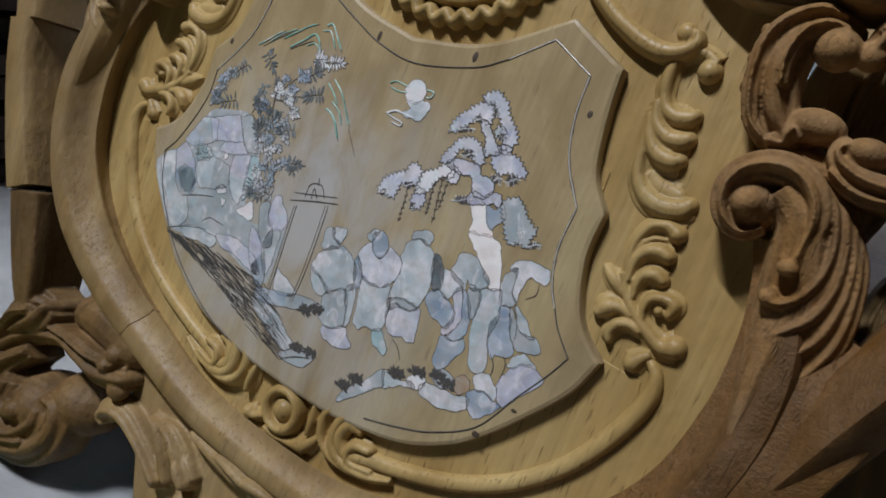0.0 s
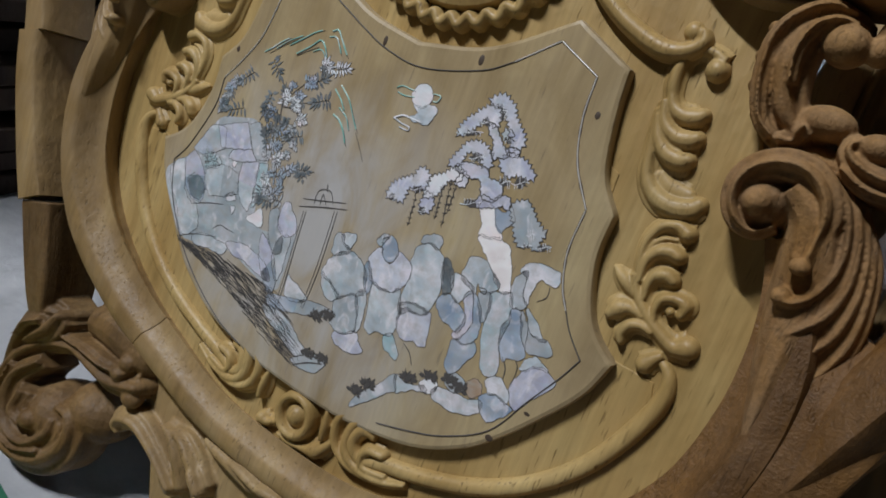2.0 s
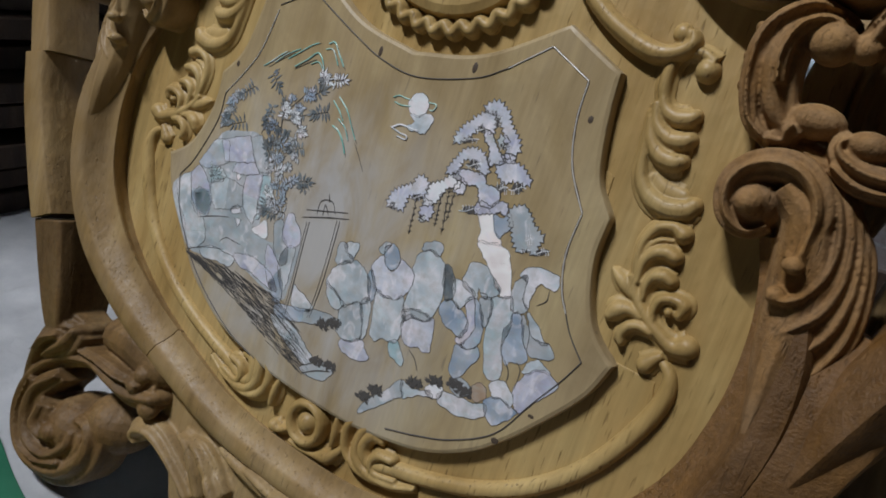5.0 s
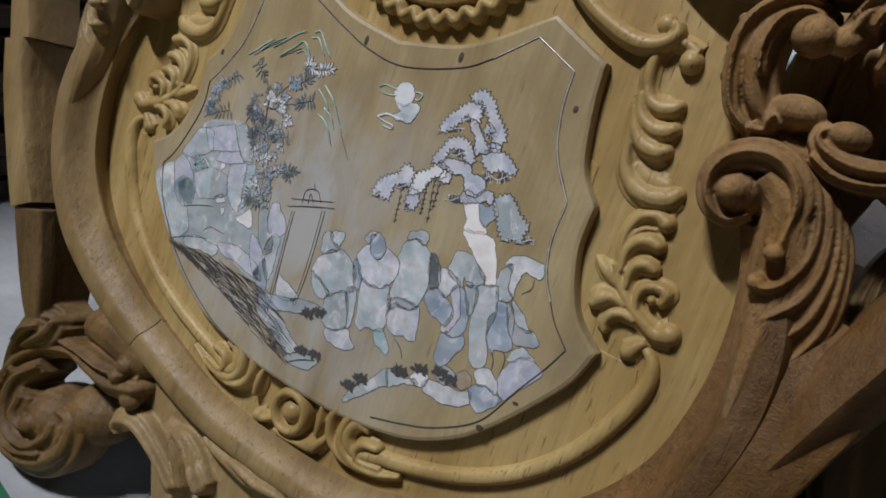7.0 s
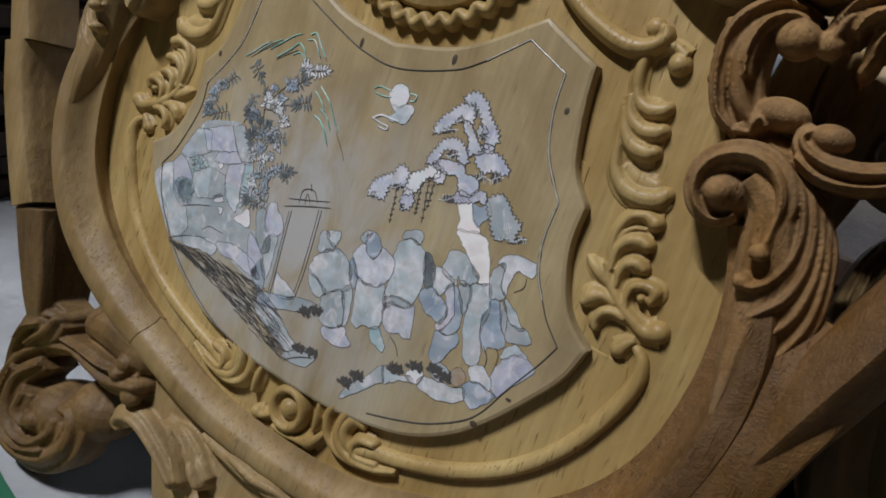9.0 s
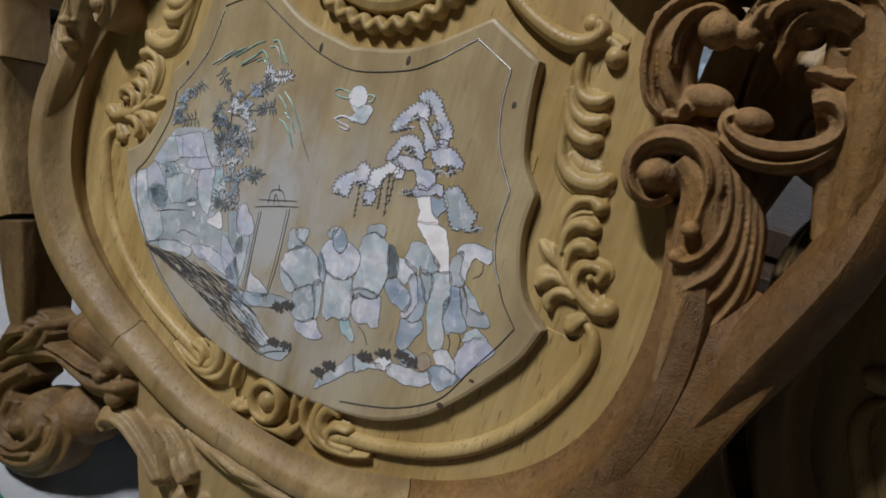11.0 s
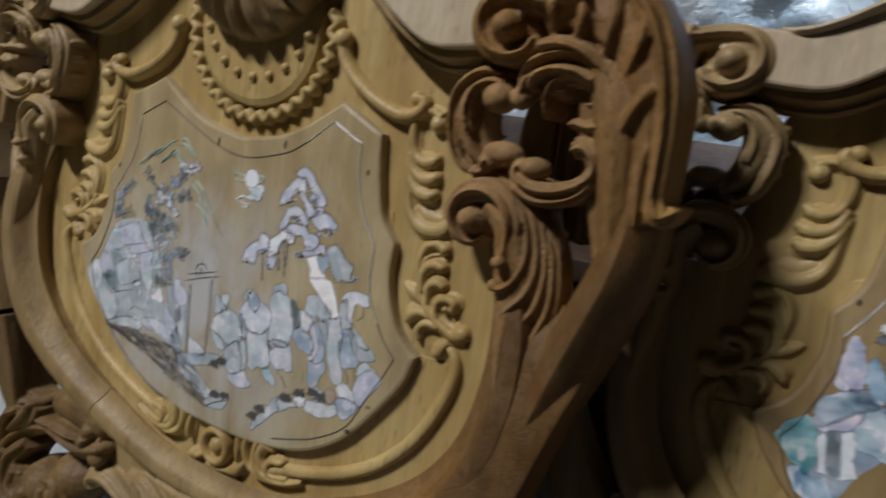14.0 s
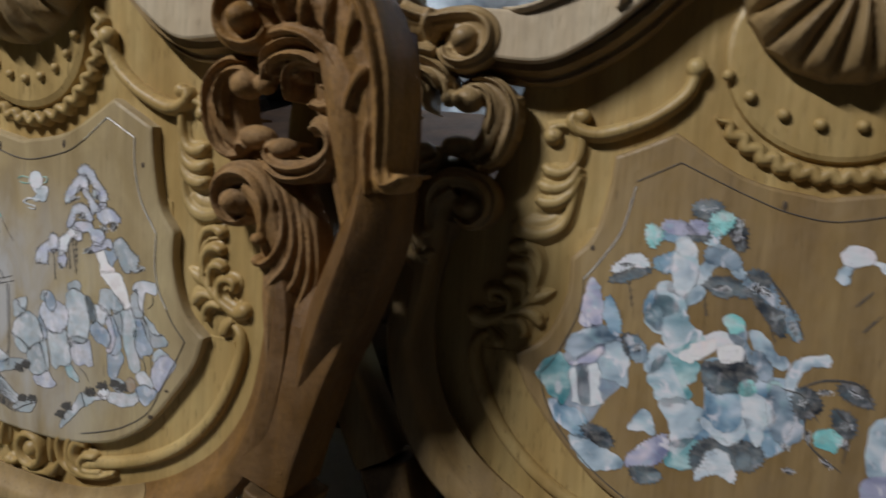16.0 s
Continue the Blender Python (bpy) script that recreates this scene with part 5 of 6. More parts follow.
shell("robe_piece", PALE, [(-4.77, 9.23), (-4.09, 9.5), (-4.04, 8.66), (-3.98, 7.55), (-4.14, 6.72), (-4.93, 7.91)])
shell("rock_piece", PALE, [(-3.29, 7.29), (-2.89, 7.27), (-1.46, 6.71), (-2.01, 6.31), (-3.02, 6.16)])
shell("rock_piece", PALE, [(-11.87, 6.42), (-10.95, 7.0), (-9.81, 6.98), (-8.72, 7.03), (-9.01, 6.39), (-10.26, 6.27), (-11.44, 6.07)])
shell("rock_piece", LILAC, [(-8.82, 7.26), (-7.62, 7.64), (-6.55, 7.61), (-5.4, 7.33), (-4.57, 6.53), (-5.57, 6.48), (-6.73, 6.76), (-8.08, 6.78)])
shell("rock_piece", BLUE, [(-6.25, 8.89), (-5.15, 8.2), (-4.28, 7.05), (-4.15, 5.76), (-5.0, 6.34), (-5.89, 7.51)])
shell("rock_piece", GREYSHELL, [(-4.24, 5.72), (-3.12, 6.04), (-0.76, 6.73), (0.59, 6.8), (0.62, 6.49), (-1.33, 5.8), (-3.04, 5.23), (-4.1, 5.13)])
shell("rock_piece", GREYSHELL, [(-4.44, 4.97), (-2.97, 5.07), (-1.85, 4.72), (-0.86, 4.06), (-0.27, 3.78), (-0.88, 3.29), (-2.14, 3.63), (-3.37, 4.19)])
shell("rock_piece", GREYSHELL, [(-1.12, 2.94), (0.38, 3.92), (1.21, 4.15), (1.3, 3.71), (0.76, 2.98), (-0.32, 2.73)])
disc_piece("lamp_piece", BRIGHT, -10.25, 12.11, 0.15)
shell("cloud_scroll", PALE, [(1.13, 19.53), (1.64, 19.58), (2.15, 19.83), (2.56, 19.79), (2.58, 19.53), (2.48, 19.18), (2.32, 18.87), (1.74, 18.79), (1.34, 18.77), (1.08, 18.92), (1.57, 19.23)])
sprig(BRIGHT, -7.95, 16.85, -7.82, 17.84, 9)
sprig(BRIGHT, -7.34, 17.24, -6.38, 16.66, 9)
sprig(BRIGHT, -6.42, 16.5, -5.55, 16.26, 7)
sprig(BRIGHT, -5.85, 20.08, -4.63, 19.57, 9)
sprig(BRIGHT, -4.75, 19.88, -3.53, 20.28, 9)
sprig(BLUE, -6.72, 18.57, -5.64, 18.52, 9)
sprig(GUNMETAL, -9.7, 19.07, -8.23, 17.86, 9)
sprig(GUNMETAL, -7.76, 17.02, -8.49, 18.01, 7)
sprig(GUNMETAL, -8.98, 17.14, -9.31, 15.26, 9)
sprig(GUNMETAL, -9.37, 16.55, -8.5, 15.32, 9)
sprig(GUNMETAL, -4.6, 18.04, -6.38, 17.31, 11)
sprig(GUNMETAL, -6.38, 17.31, -7.41, 16.75, 7)
sprig(GUNMETAL, -10.94, 17.93, -12.4, 16.62, 9)
sprig(BLUE, -12.26, 16.82, -12.93, 16.25, 7)
sprig(GUNMETAL, -12.3, 16.35, -12.89, 14.95, 9)
sprig(BLUE, -12.68, 15.59, -12.96, 14.54, 7)
sprig(GUNMETAL, -10.88, 15.62, -12.91, 14.71, 9)
sprig(GUNMETAL, -8.68, 14.7, -7.26, 15.7, 9)
sprig(GUNMETAL, -5.68, 15.46, -7.26, 14.78, 9)
sprig(BLUE, -8.37, 14.99, -6.43, 15.48, 9)
sprig(BLUE, -7.84, 13.85, -6.8, 14.63, 9)
sprig(GUNMETAL, -8.05, 14.15, -9.05, 15.15, 9)
sprig(BRIGHT, -7.38, 13.32, -6.49, 14.06, 7)
sprig(BLUE, -6.2, 12.9, -5.29, 13.79, 9)
sprig(GUNMETAL, -5.28, 13.5, -3.94, 13.81, 9)
sprig(BLUE, -6.86, 12.37, -5.76, 13.05, 7)
sprig(BRIGHT, -7.62, 12.18, -6.89, 11.9, 5)
sprig(BLUE, -6.8, 11.1, -5.79, 12.21, 9)
sprig(GUNMETAL, -6.47, 10.91, -7.98, 10.75, 9)
sprig(GUNMETAL, -7.47, 11.51, -7.58, 10.12, 9)
sprig(GUNMETAL, -6.13, 18.56, -4.87, 19.6, 9)
sprig(TEAL, -12.78, 11.76, -11.38, 11.52, 9)
stroke(JADE, .06, [(-10.63, 19.34), (-10.07, 19.77), (-9.5, 20.28), (-8.91, 20.71)])
stroke(JADE, .05, [(-9.77, 19.78), (-9.05, 20.43), (-8.04, 21.03)])
stroke(JADE, .06, [(-8.82, 20.23), (-7.98, 20.87), (-7.23, 21.44), (-6.59, 21.77)])
stroke(JADE, .07, [(-8.11, 19.91), (-7.17, 20.65), (-6.63, 21.13), (-6.14, 20.84), (-5.79, 20.3)])
stroke(JADE, .05, [(-6.91, 20.36), (-6.44, 20.62), (-6.11, 20.5), (-5.92, 20.27)])
stroke(JADE, .07, [(-5.96, 21.85), (-5.56, 22.01), (-4.96, 21.41), (-4.28, 20.69)])
stroke(JADE, .06, [(-6.06, 21.48), (-5.59, 21.6), (-5.17, 21.22), (-4.78, 20.7)])
stroke(JADE, .06, [(-4.09, 19.13), (-3.22, 18.51), (-2.54, 17.67), (-1.95, 16.95)])
stroke(JADE, .06, [(-4.42, 18.79), (-3.79, 18.34), (-3.33, 17.85)])
stroke(JADE, .08, [(-3.98, 17.38), (-3.46, 17.22), (-2.89, 16.69), (-2.43, 15.96)])
stroke(JADE, .06, [(-3.71, 17.88), (-3.02, 17.52), (-2.56, 16.9)])
stroke(JADE, .05, [(-0.35, 20.13), (-0, 20.33), (0.42, 20.31), (0.92, 20.29)])
stroke(JADE, .05, [(-0.18, 19.92), (0.34, 19.86), (0.96, 19.97)])
stroke(JADE, .05, [(2.05, 20.48), (2.53, 20.49), (2.43, 20.14), (2.12, 20.11)])
stroke(BRIGHT, .08, [(0.18, 18.55), (0.66, 18.83), (1.32, 18.83), (1.97, 18.83)])
stroke(PALE, .06, [(0.1, 18.53), (0.74, 18.39), (1.26, 18.35), (1.25, 18.14), (0.66, 18.16)])
stroke(INK, .04, [(-10.18, 19.38), (-9.19, 20.14), (-8.31, 20.72)])
stroke(INK, .05, [(-8.06, 19.78), (-7.2, 20.36), (-6.57, 20.73)])
stroke(INK, .04, [(-2.03, 16.92), (-1.46, 16.27), (-0.88, 15.55)])
stroke(INK, .07, [(-7.26, 13.96), (-7.61, 15.41), (-7.92, 16.79), (-7.36, 17.68), (-6.54, 18.62)])
stroke(INK, .05, [(-6.21, 16.2), (-6.9, 16.72), (-7.86, 16.62)])
stroke(INK, .06, [(-3.57, 11.45), (-3.52, 9.76), (-3.38, 6.77), (-3.37, 4.2)])
stroke(INK, .03, [(-3.75, 11.39), (-3.69, 9.69), (-3.55, 6.7), (-3.54, 4.12)])
stroke(INK, .06, [(-1.4, 12.32), (-1.35, 10.97), (-1.31, 8.4), (-1.48, 6.06)])
stroke(INK, .03, [(-1.61, 12.25), (-1.55, 10.89), (-1.52, 8.31), (-1.65, 5.99)])
stroke(INK, .07, [(-4.2, 11.55), (-2.5, 12.14), (-0.8, 12.65)])
stroke(INK, .06, [(-4.06, 12.09), (-2.63, 12.49), (-1.01, 12.97)])
stroke(INK, .05, [(-3.2, 12.1), (-3.19, 12.84), (-2.83, 13.14), (-2.28, 13.16), (-1.87, 12.59)])
stroke(INK, .05, [(-2.75, 12.19), (-2.77, 12.84), (-2.34, 12.34)])
stroke(INK, .05, [(-2.7, 13.52), (-2.53, 13.07)])
stroke(INK, .05, [(6.64, 6.51), (6.27, 7.04), (5.74, 7.36)])
stroke(INK, .06, [(11.76, 8.32), (11.66, 8.94), (11.26, 9.41)])
stroke(INK, .05, [(12.28, 8.25), (12.25, 9.23), (11.96, 9.61)])
stroke(INK, .05, [(11.47, 12.12), (11.97, 11.38), (12.18, 10.5)])
stroke(INK, .05, [(12.22, 13.71), (12.26, 13.17), (11.85, 12.74)])
stroke(INK, .06, [(8.68, 12.09), (9.11, 12.14), (9.13, 11.89), (8.84, 11.89)])
stroke(INK, .07, [(-0.57, 3.4), (0.2, 3.92), (1.08, 4.11)])
stroke(INK, .12, [(-0.82, 2.65), (0.16, 3.28), (1.18, 3.71)])
stroke(INK, .06, [(-13.26, 5.88), (-11.74, 6.63), (-9.88, 7.2)])
stroke(INK, .05, [(-10.36, 7.58), (-9.85, 8.02), (-9.18, 8.03), (-8.52, 8.04)])
stroke(INK, .06, [(-12.85, 8.35), (-11.44, 8.95), (-10.12, 9.35)])
sprig(BLUE, -8.27, 16.05, -8.98, 16.37, 7)
sprig(GUNMETAL, -7.86, 15.61, -8.09, 16.09, 7)
sprig(GUNMETAL, -7.29, 16.08, -7.3, 15.52, 7)
sprig(GREYSHELL, -6.33, 15.76, -6.86, 15.54, 7)
sprig(GREYSHELL, -8.2, 15.07, -7.49, 14.86, 7)
sprig(GREYSHELL, -6.68, 15.39, -7.05, 14.71, 7)
sprig(GREYSHELL, -8.06, 13.26, -7.59, 13.83, 7)
sprig(GREYSHELL, -6.83, 13.45, -7.09, 12.87, 7)
sprig(BLUE, -6.71, 12.79, -7.49, 12.38, 7)
sprig(BLUE, -6.13, 12.03, -6.26, 12.42, 7)
sprig(GREYSHELL, -6.92, 11.82, -7.16, 11.12, 7)
sprig(GREYSHELL, -5.68, 11.25, -6.76, 11.14, 7)
sprig(BLUE, -7.1, 17.57, -6.42, 17.76, 7)
sprig(BLUE, -7.52, 17.93, -7.76, 18.13, 7)
sprig(GUNMETAL, -5.21, 19.57, -5.93, 19.62, 7)
sprig(GREYSHELL, -11.67, 17.18, -12.6, 16.97, 7)
sprig(GREYSHELL, -12.56, 16.11, -12.45, 15.93, 7)
sprig(GUNMETAL, -12.29, 15.4, -12.99, 14.95, 7)
sprig(BLUE, -8.67, 15.63, -8.98, 15.93, 7)
sprig(GREYSHELL, -5.91, 14.75, -6.41, 14.78, 7)
sprig(GREYSHELL, -6.44, 13.8, -6.31, 14.25, 7)
sprig(GUNMETAL, -4.62, 13.15, -5.58, 13.4, 7)
disc_piece("moon_piece", BRIGHT, 1.45, 20.18, 0.62)
# hatched slope of engraved strokes
for i in range(420):
    hx, v = random.uniform(-13.2, -1.9), random.random()
    low = np.interp(hx, (-12.7, -9.3, -6.8, -4.3, -1.2), (5.7, 4.85, 4.1, 3.2, 2.4))
    top = np.interp(hx, (-12.7, -9.8, -4.4, -3.0, -1.2), (5.9, 6.3, 6.2, 4.9, 3.2))
    hz = low + (top - low) * v
    ln = random.uniform(0.6, 1.9)
    stroke(INK, random.choice((0.02, 0.028, 0.036)), [(hx, hz), (hx + ln * 0.5, hz - ln * 0.08), (hx + ln, hz - ln * 0.26)])
for x, z in ((4.46, 4.2), (3.84, 3.5), (6.71, 5.8), (7.83, 6.5), (9.01, 6.9), (9.7, 6.8), (-0.07, 3.8), (0.96, 4.0), (-0.45, 6.1), (0.29, 6.5)):
    sprig(INK, x - 0.2, z - 0.2, x - 0.05, z + 0.2, 7)
    sprig(INK, x + 0.2, z - 0.15, x + 0.3, z + 0.25, 7)
sprig(BRIGHT, -7.51, 17, -7.94, 17.69, 7)
sprig(BRIGHT, -7.18, 17.28, -6.42, 16.82, 7)
sprig(BRIGHT, -5.91, 19.84, -4.97, 19.91, 7)
sprig(BRIGHT, -6.36, 16.22, -5.75, 16.4, 6)
sprig(PALE, -7.7, 14.28, -6.87, 14.42, 7)
sprig(BRIGHT, -7.75, 12.06, -6.99, 11.93, 6)
sprig(PALE, -7.06, 13.53, -6.53, 13.96, 6)
sprig(LILAC, -6.21, 18.48, -6.2, 19.09, 7)
sprig(LILAC, -12.55, 16.45, -12.27, 16.99, 6)
sprig(OPAL, -12.88, 15.3, -12.71, 15.88, 6)
sprig(TEAL, -12.75, 11.29, -11.99, 11.62, 7)
shell("leaf_cloud", SNOW, [(5.46, 21.23), (5.81, 21.58), (6.29, 21.6), (6.81, 21.33), (7.13, 20.89), (7.49, 20.49), (7.95, 20.12), (8.12, 19.69), (7.85, 19.36), (7.49, 19.49), (7.19, 19.88), (6.98, 20.32), (6.64, 20.73), (6.21, 21.03), (5.78, 20.96)], 0.09)
shell("leaf_cloud", SNOW, [(4.38, 18.96), (4.37, 19.46), (4.66, 20.0), (5.07, 20.43), (5.43, 20.79), (5.84, 20.98), (6.18, 20.84), (6.39, 20.41), (6.37, 20.04), (5.93, 20.15), (5.61, 20.32), (5.37, 20.03), (5.1, 19.63), (4.82, 19.26)], 0.09)
shell("leaf_cloud", SNOW, [(5.93, 20.08), (6.29, 20.04), (6.64, 19.7), (7.03, 19.27), (7.46, 19.05), (7.44, 18.77), (7.0, 18.65), (6.81, 18.43), (6.59, 18.69), (6.59, 19.13), (6.23, 19.5), (5.97, 19.79)], 0.03)
shell("leaf_cloud", OPAL, [(6.78, 19.87), (6.96, 20.11), (7.3, 20.03), (7.38, 19.75), (7.04, 19.58)], 0.06)
shell("leaf_cloud", SNOW, [(4.49, 17.31), (4.49, 17.69), (4.74, 18.0), (4.82, 18.35), (5.16, 18.78), (5.63, 19.06), (6.18, 18.93), (6.58, 18.63), (6.85, 18.16), (6.59, 17.91), (6.19, 18.12), (5.89, 18.39), (5.34, 18.33), (5.11, 18.0), (5.12, 17.59), (4.79, 17.32)], 0.08)
shell("leaf_cloud", LILAC, [(4.97, 17.25), (5.24, 17.67), (5.83, 17.84), (6.47, 17.87), (6.77, 17.82), (6.99, 17.46), (7.49, 17.43), (7.94, 17.18), (7.91, 16.74), (7.55, 16.42), (7.02, 16.41), (6.69, 16.98), (6.36, 17.24), (5.76, 17.12)], 0.03)
shell("leaf_cloud", SNOW, [(7.19, 18.53), (7.51, 18.94), (8.0, 18.99), (8.45, 18.96), (8.9, 18.75), (9.29, 18.46), (9.17, 18.18), (8.68, 18.22), (8.31, 18.15), (8.0, 17.89), (7.5, 18.11)], 0.08)
shell("leaf_cloud", LILAC, [(7.3, 19.12), (7.62, 19.34), (7.98, 19.28), (8.03, 19.0), (7.59, 18.91)], 0.03)
shell("leaf_cloud", SNOW, [(1.5, 14.35), (1.45, 14.91), (1.7, 15.3), (2.17, 15.74), (2.7, 16.0), (2.89, 16.52), (3.14, 16.68), (3.54, 16.36), (3.67, 15.95), (3.5, 15.59), (2.96, 15.56), (2.6, 15.26), (2.53, 14.46), (1.96, 14.45)], 0.09)
shell("leaf_cloud", BRIGHT, [(3.71, 15.17), (3.72, 15.83), (3.72, 16.29), (4.05, 16.54), (4.47, 16.82), (4.77, 17.18), (5.12, 17.43), (5.42, 17.22), (5.46, 16.76), (5.17, 16.75), (4.78, 16.51), (4.6, 16.12), (4.45, 15.74), (4.13, 15.39)], 0.07)
shell("leaf_cloud", LILAC, [(3.81, 14.45), (3.68, 14.96), (3.81, 15.41), (4.19, 15.42), (4.4, 14.91), (4.25, 14.52)], 0.07)
shell("leaf_cloud", SNOW, [(5.24, 16.58), (5.48, 17.18), (5.82, 17.05), (5.74, 16.54)], 0.05)
shell("leaf_cloud", LILAC, [(6.77, 16.06), (7.07, 16.55), (7.68, 16.46), (8.0, 16.86), (8.45, 16.88), (8.61, 16.38), (8.23, 16.48), (7.92, 16.21), (7.46, 16.13), (7.08, 15.92)], 0.03)
shell("leaf_cloud", GREYSHELL, [(8.74, 16.74), (9.23, 17.04), (9.72, 16.99), (10.04, 16.68), (10.37, 16.35), (10.92, 16.05), (10.86, 15.63), (10.72, 15.0), (10.29, 15.25), (9.96, 14.9), (9.55, 15.26), (9.24, 15.76), (8.91, 16.25)], 0.08)
shell("leaf_cloud", BLUE, [(8.01, 16.15), (8.48, 16.11), (8.83, 16.52), (9.15, 15.97), (8.86, 15.6), (8.63, 15.14), (8.21, 15.66)], 0.0)
filigree(6.30, 20.81, 0.33, 0.46, 18)
filigree(5.71, 20.08, 0.46, 0.24, 18)
filigree(4.96, 19.27, 0.80, 0.21, 18)
filigree(7.28, 19.66, 0.38, 0.23, 18)
filigree(5.90, 18.21, 0.50, 0.30, 19)
filigree(7.86, 17.56, 0.38, 0.35, 20)
filigree(8.71, 17.83, 0.49, 0.31, 20)
filigree(6.54, 15.91, 0.67, 0.27, 21)
filigree(3.20, 15.45, 0.51, 0.25, 20)
filigree(3.88, 14.47, 0.29, 0.25, 22)
filigree(11.14, 15.35, 0.42, 0.22, 22)
filigree(10.25, 15.66, 0.22, 0.28, 22)
filigree(10.26, 15.08, 0.30, 0.14, 23)
filigree(1.79, 14.46, 0.31, 0.26, 19)
vine([(3.12, 15.35), (3.28, 14.58), (3.31, 13.92), (3.39, 13.32)])
vine([(4.56, 16.21), (4.69, 15.34), (4.75, 14.81), (4.79, 14.33)])
vine([(4.97, 16.51), (5.06, 15.9), (5.21, 14.99), (5.36, 14.06)])
vine([(5.31, 16.41), (5.37, 15.53), (5.4, 14.89)])
end_inlay()

board = panel_of(second)
board.data = board.data.copy()
board.data.materials[0] = RIMWOOD
begin_inlay(second, 0.3)
under("under_piece", BLUE, [(-14.07, 12.09), (-13.0, 13.25), (-11.04, 13.55), (-10.33, 12.97), (-10.18, 10.93), (-11.42, 9.3), (-12.26, 7.73), (-13.12, 7.92), (-14.09, 8.98), (-15.41, 10.0), (-15.52, 11.06)])
under("under_piece", GLINTING[BLUE], [(-5.76, 12.71), (-3.28, 13.13), (-2.6, 12.26), (-0.58, 11.98), (0.01, 9.19), (-2.32, 7.06), (-7.04, 6.03), (-7.22, 7.7), (-5.67, 9.03), (-5.54, 10.74)])
shell("house_piece", LILAC, [(-13.24, 14.97), (-13.0, 16.57), (-12.71, 16.96), (-12.33, 16.49), (-11.99, 15.14), (-12.1, 14.26), (-12.57, 13.94), (-13.15, 14.1)], 0)
shell("house_piece", BLUE, [(-11.88, 15.33), (-11.55, 15.97), (-11.15, 15.26), (-10.77, 14.11), (-11.04, 13.55), (-11.71, 14.32)], 0.05)
shell("roof_piece", GREYSHELL, [(-14.09, 12.37), (-13.68, 13.32), (-12.72, 13.82), (-11.93, 14.18), (-11.04, 13.55), (-11.32, 13.16), (-12.27, 12.66), (-13.36, 11.85)], 0)
shell("roof_piece", PALE, [(-11.9, 11.67), (-11.63, 12.94), (-10.51, 13.22), (-10.16, 11.97), (-10.22, 10.4), (-10.75, 10.82), (-11.58, 10.85)], 0)
shell("roof_piece", LILAC, [(-13.82, 11.35), (-12.89, 12.21), (-11.79, 12.91), (-11.65, 12.48), (-12.49, 11.64)], 0)
shell("wall_piece", TEAL, [(-15.83, 10.65), (-15.28, 11.46), (-14.4, 12.03), (-13.82, 11.35), (-13.57, 9.61), (-14.07, 8.81), (-14.94, 9.54)], 0)
shell("wall_piece", BRIGHT, [(-13.71, 11.01), (-12.65, 11.55), (-11.99, 11.66), (-11.81, 10.81), (-11.8, 9.76), (-11.42, 9.3), (-12.22, 8.98), (-13.25, 9.14)], 0)
shell("wall_piece", GREYSHELL, [(-13.2, 11.31), (-12.66, 11.61), (-12.3, 9.07), (-12.91, 9.1)], 0)
shell("ground_piece", BLUE, [(-14.79, 9.03), (-13.88, 8.66), (-13.13, 8.63), (-12.46, 8.05), (-12.1, 7.23), (-12.67, 6.87), (-13.57, 7.29), (-14.32, 7.86)], 0)
shell("ground_piece", PALE, [(-13.36, 6.87), (-12.33, 6.83), (-11.11, 6.37), (-10.06, 5.79), (-10.18, 5.34), (-11.8, 4.98), (-12.74, 5.85)], 0)
shell("ground_piece", PALE, [(-9.73, 7.95), (-9.39, 8.65), (-8.96, 9.14), (-8.41, 8.49), (-8.25, 7.84), (-8.83, 7.89)], 0)
shell("ground_piece", LILAC, [(-9.75, 5.96), (-9.04, 6.91), (-8.3, 7.48), (-7.55, 7.81), (-7.3, 7.0), (-7.7, 6.23), (-8.59, 5.62), (-9.53, 5.41)], 0.06)
shell("bush_piece", GREYSHELL, [(-10.38, 13.48), (-9.92, 13.73), (-9.33, 13.31), (-8.99, 12.51), (-9.33, 12.04), (-9.87, 12.36)], 0.07)
shell("bush_piece", GUNMETAL, [(-12.04, 7.24), (-11.18, 7.06), (-10.64, 6.58), (-11.12, 6.48), (-11.82, 6.76)], 0.07)
shell("tree_trunk", OPAL, [(-8.54, 17.16), (-7.91, 17.14), (-7.32, 16.82), (-7.04, 16.19), (-7.18, 15.5), (-6.73, 14.73), (-6.14, 14.32), (-5.65, 13.73), (-6.29, 13.46), (-6.54, 12.91), (-6.11, 12.32), (-6.16, 11.64), (-6.59, 11.05), (-6.33, 10.42), (-6.6, 10.04), (-7.28, 10.01), (-7.75, 9.72), (-8.26, 10.07), (-8.55, 10.7), (-8.87, 11.33), (-8.67, 11.88), (-8.37, 12.61), (-7.98, 13.35), (-8.27, 13.99), (-8.16, 15.02), (-8.53, 15.64), (-8.78, 16.45)], 0)
shell("tree_trunk", BLUE, [(-9.41, 15.85), (-9.04, 16.58), (-8.59, 16.14), (-8.35, 15.33), (-8.49, 14.36), (-8.95, 14.49), (-9.35, 15.01)], 0)
shell("tree_trunk", PALE, [(-9.08, 11.81), (-8.8, 13.05), (-8.29, 13.3), (-7.94, 12.95), (-8.16, 12.13), (-8.53, 11.73)], 0)
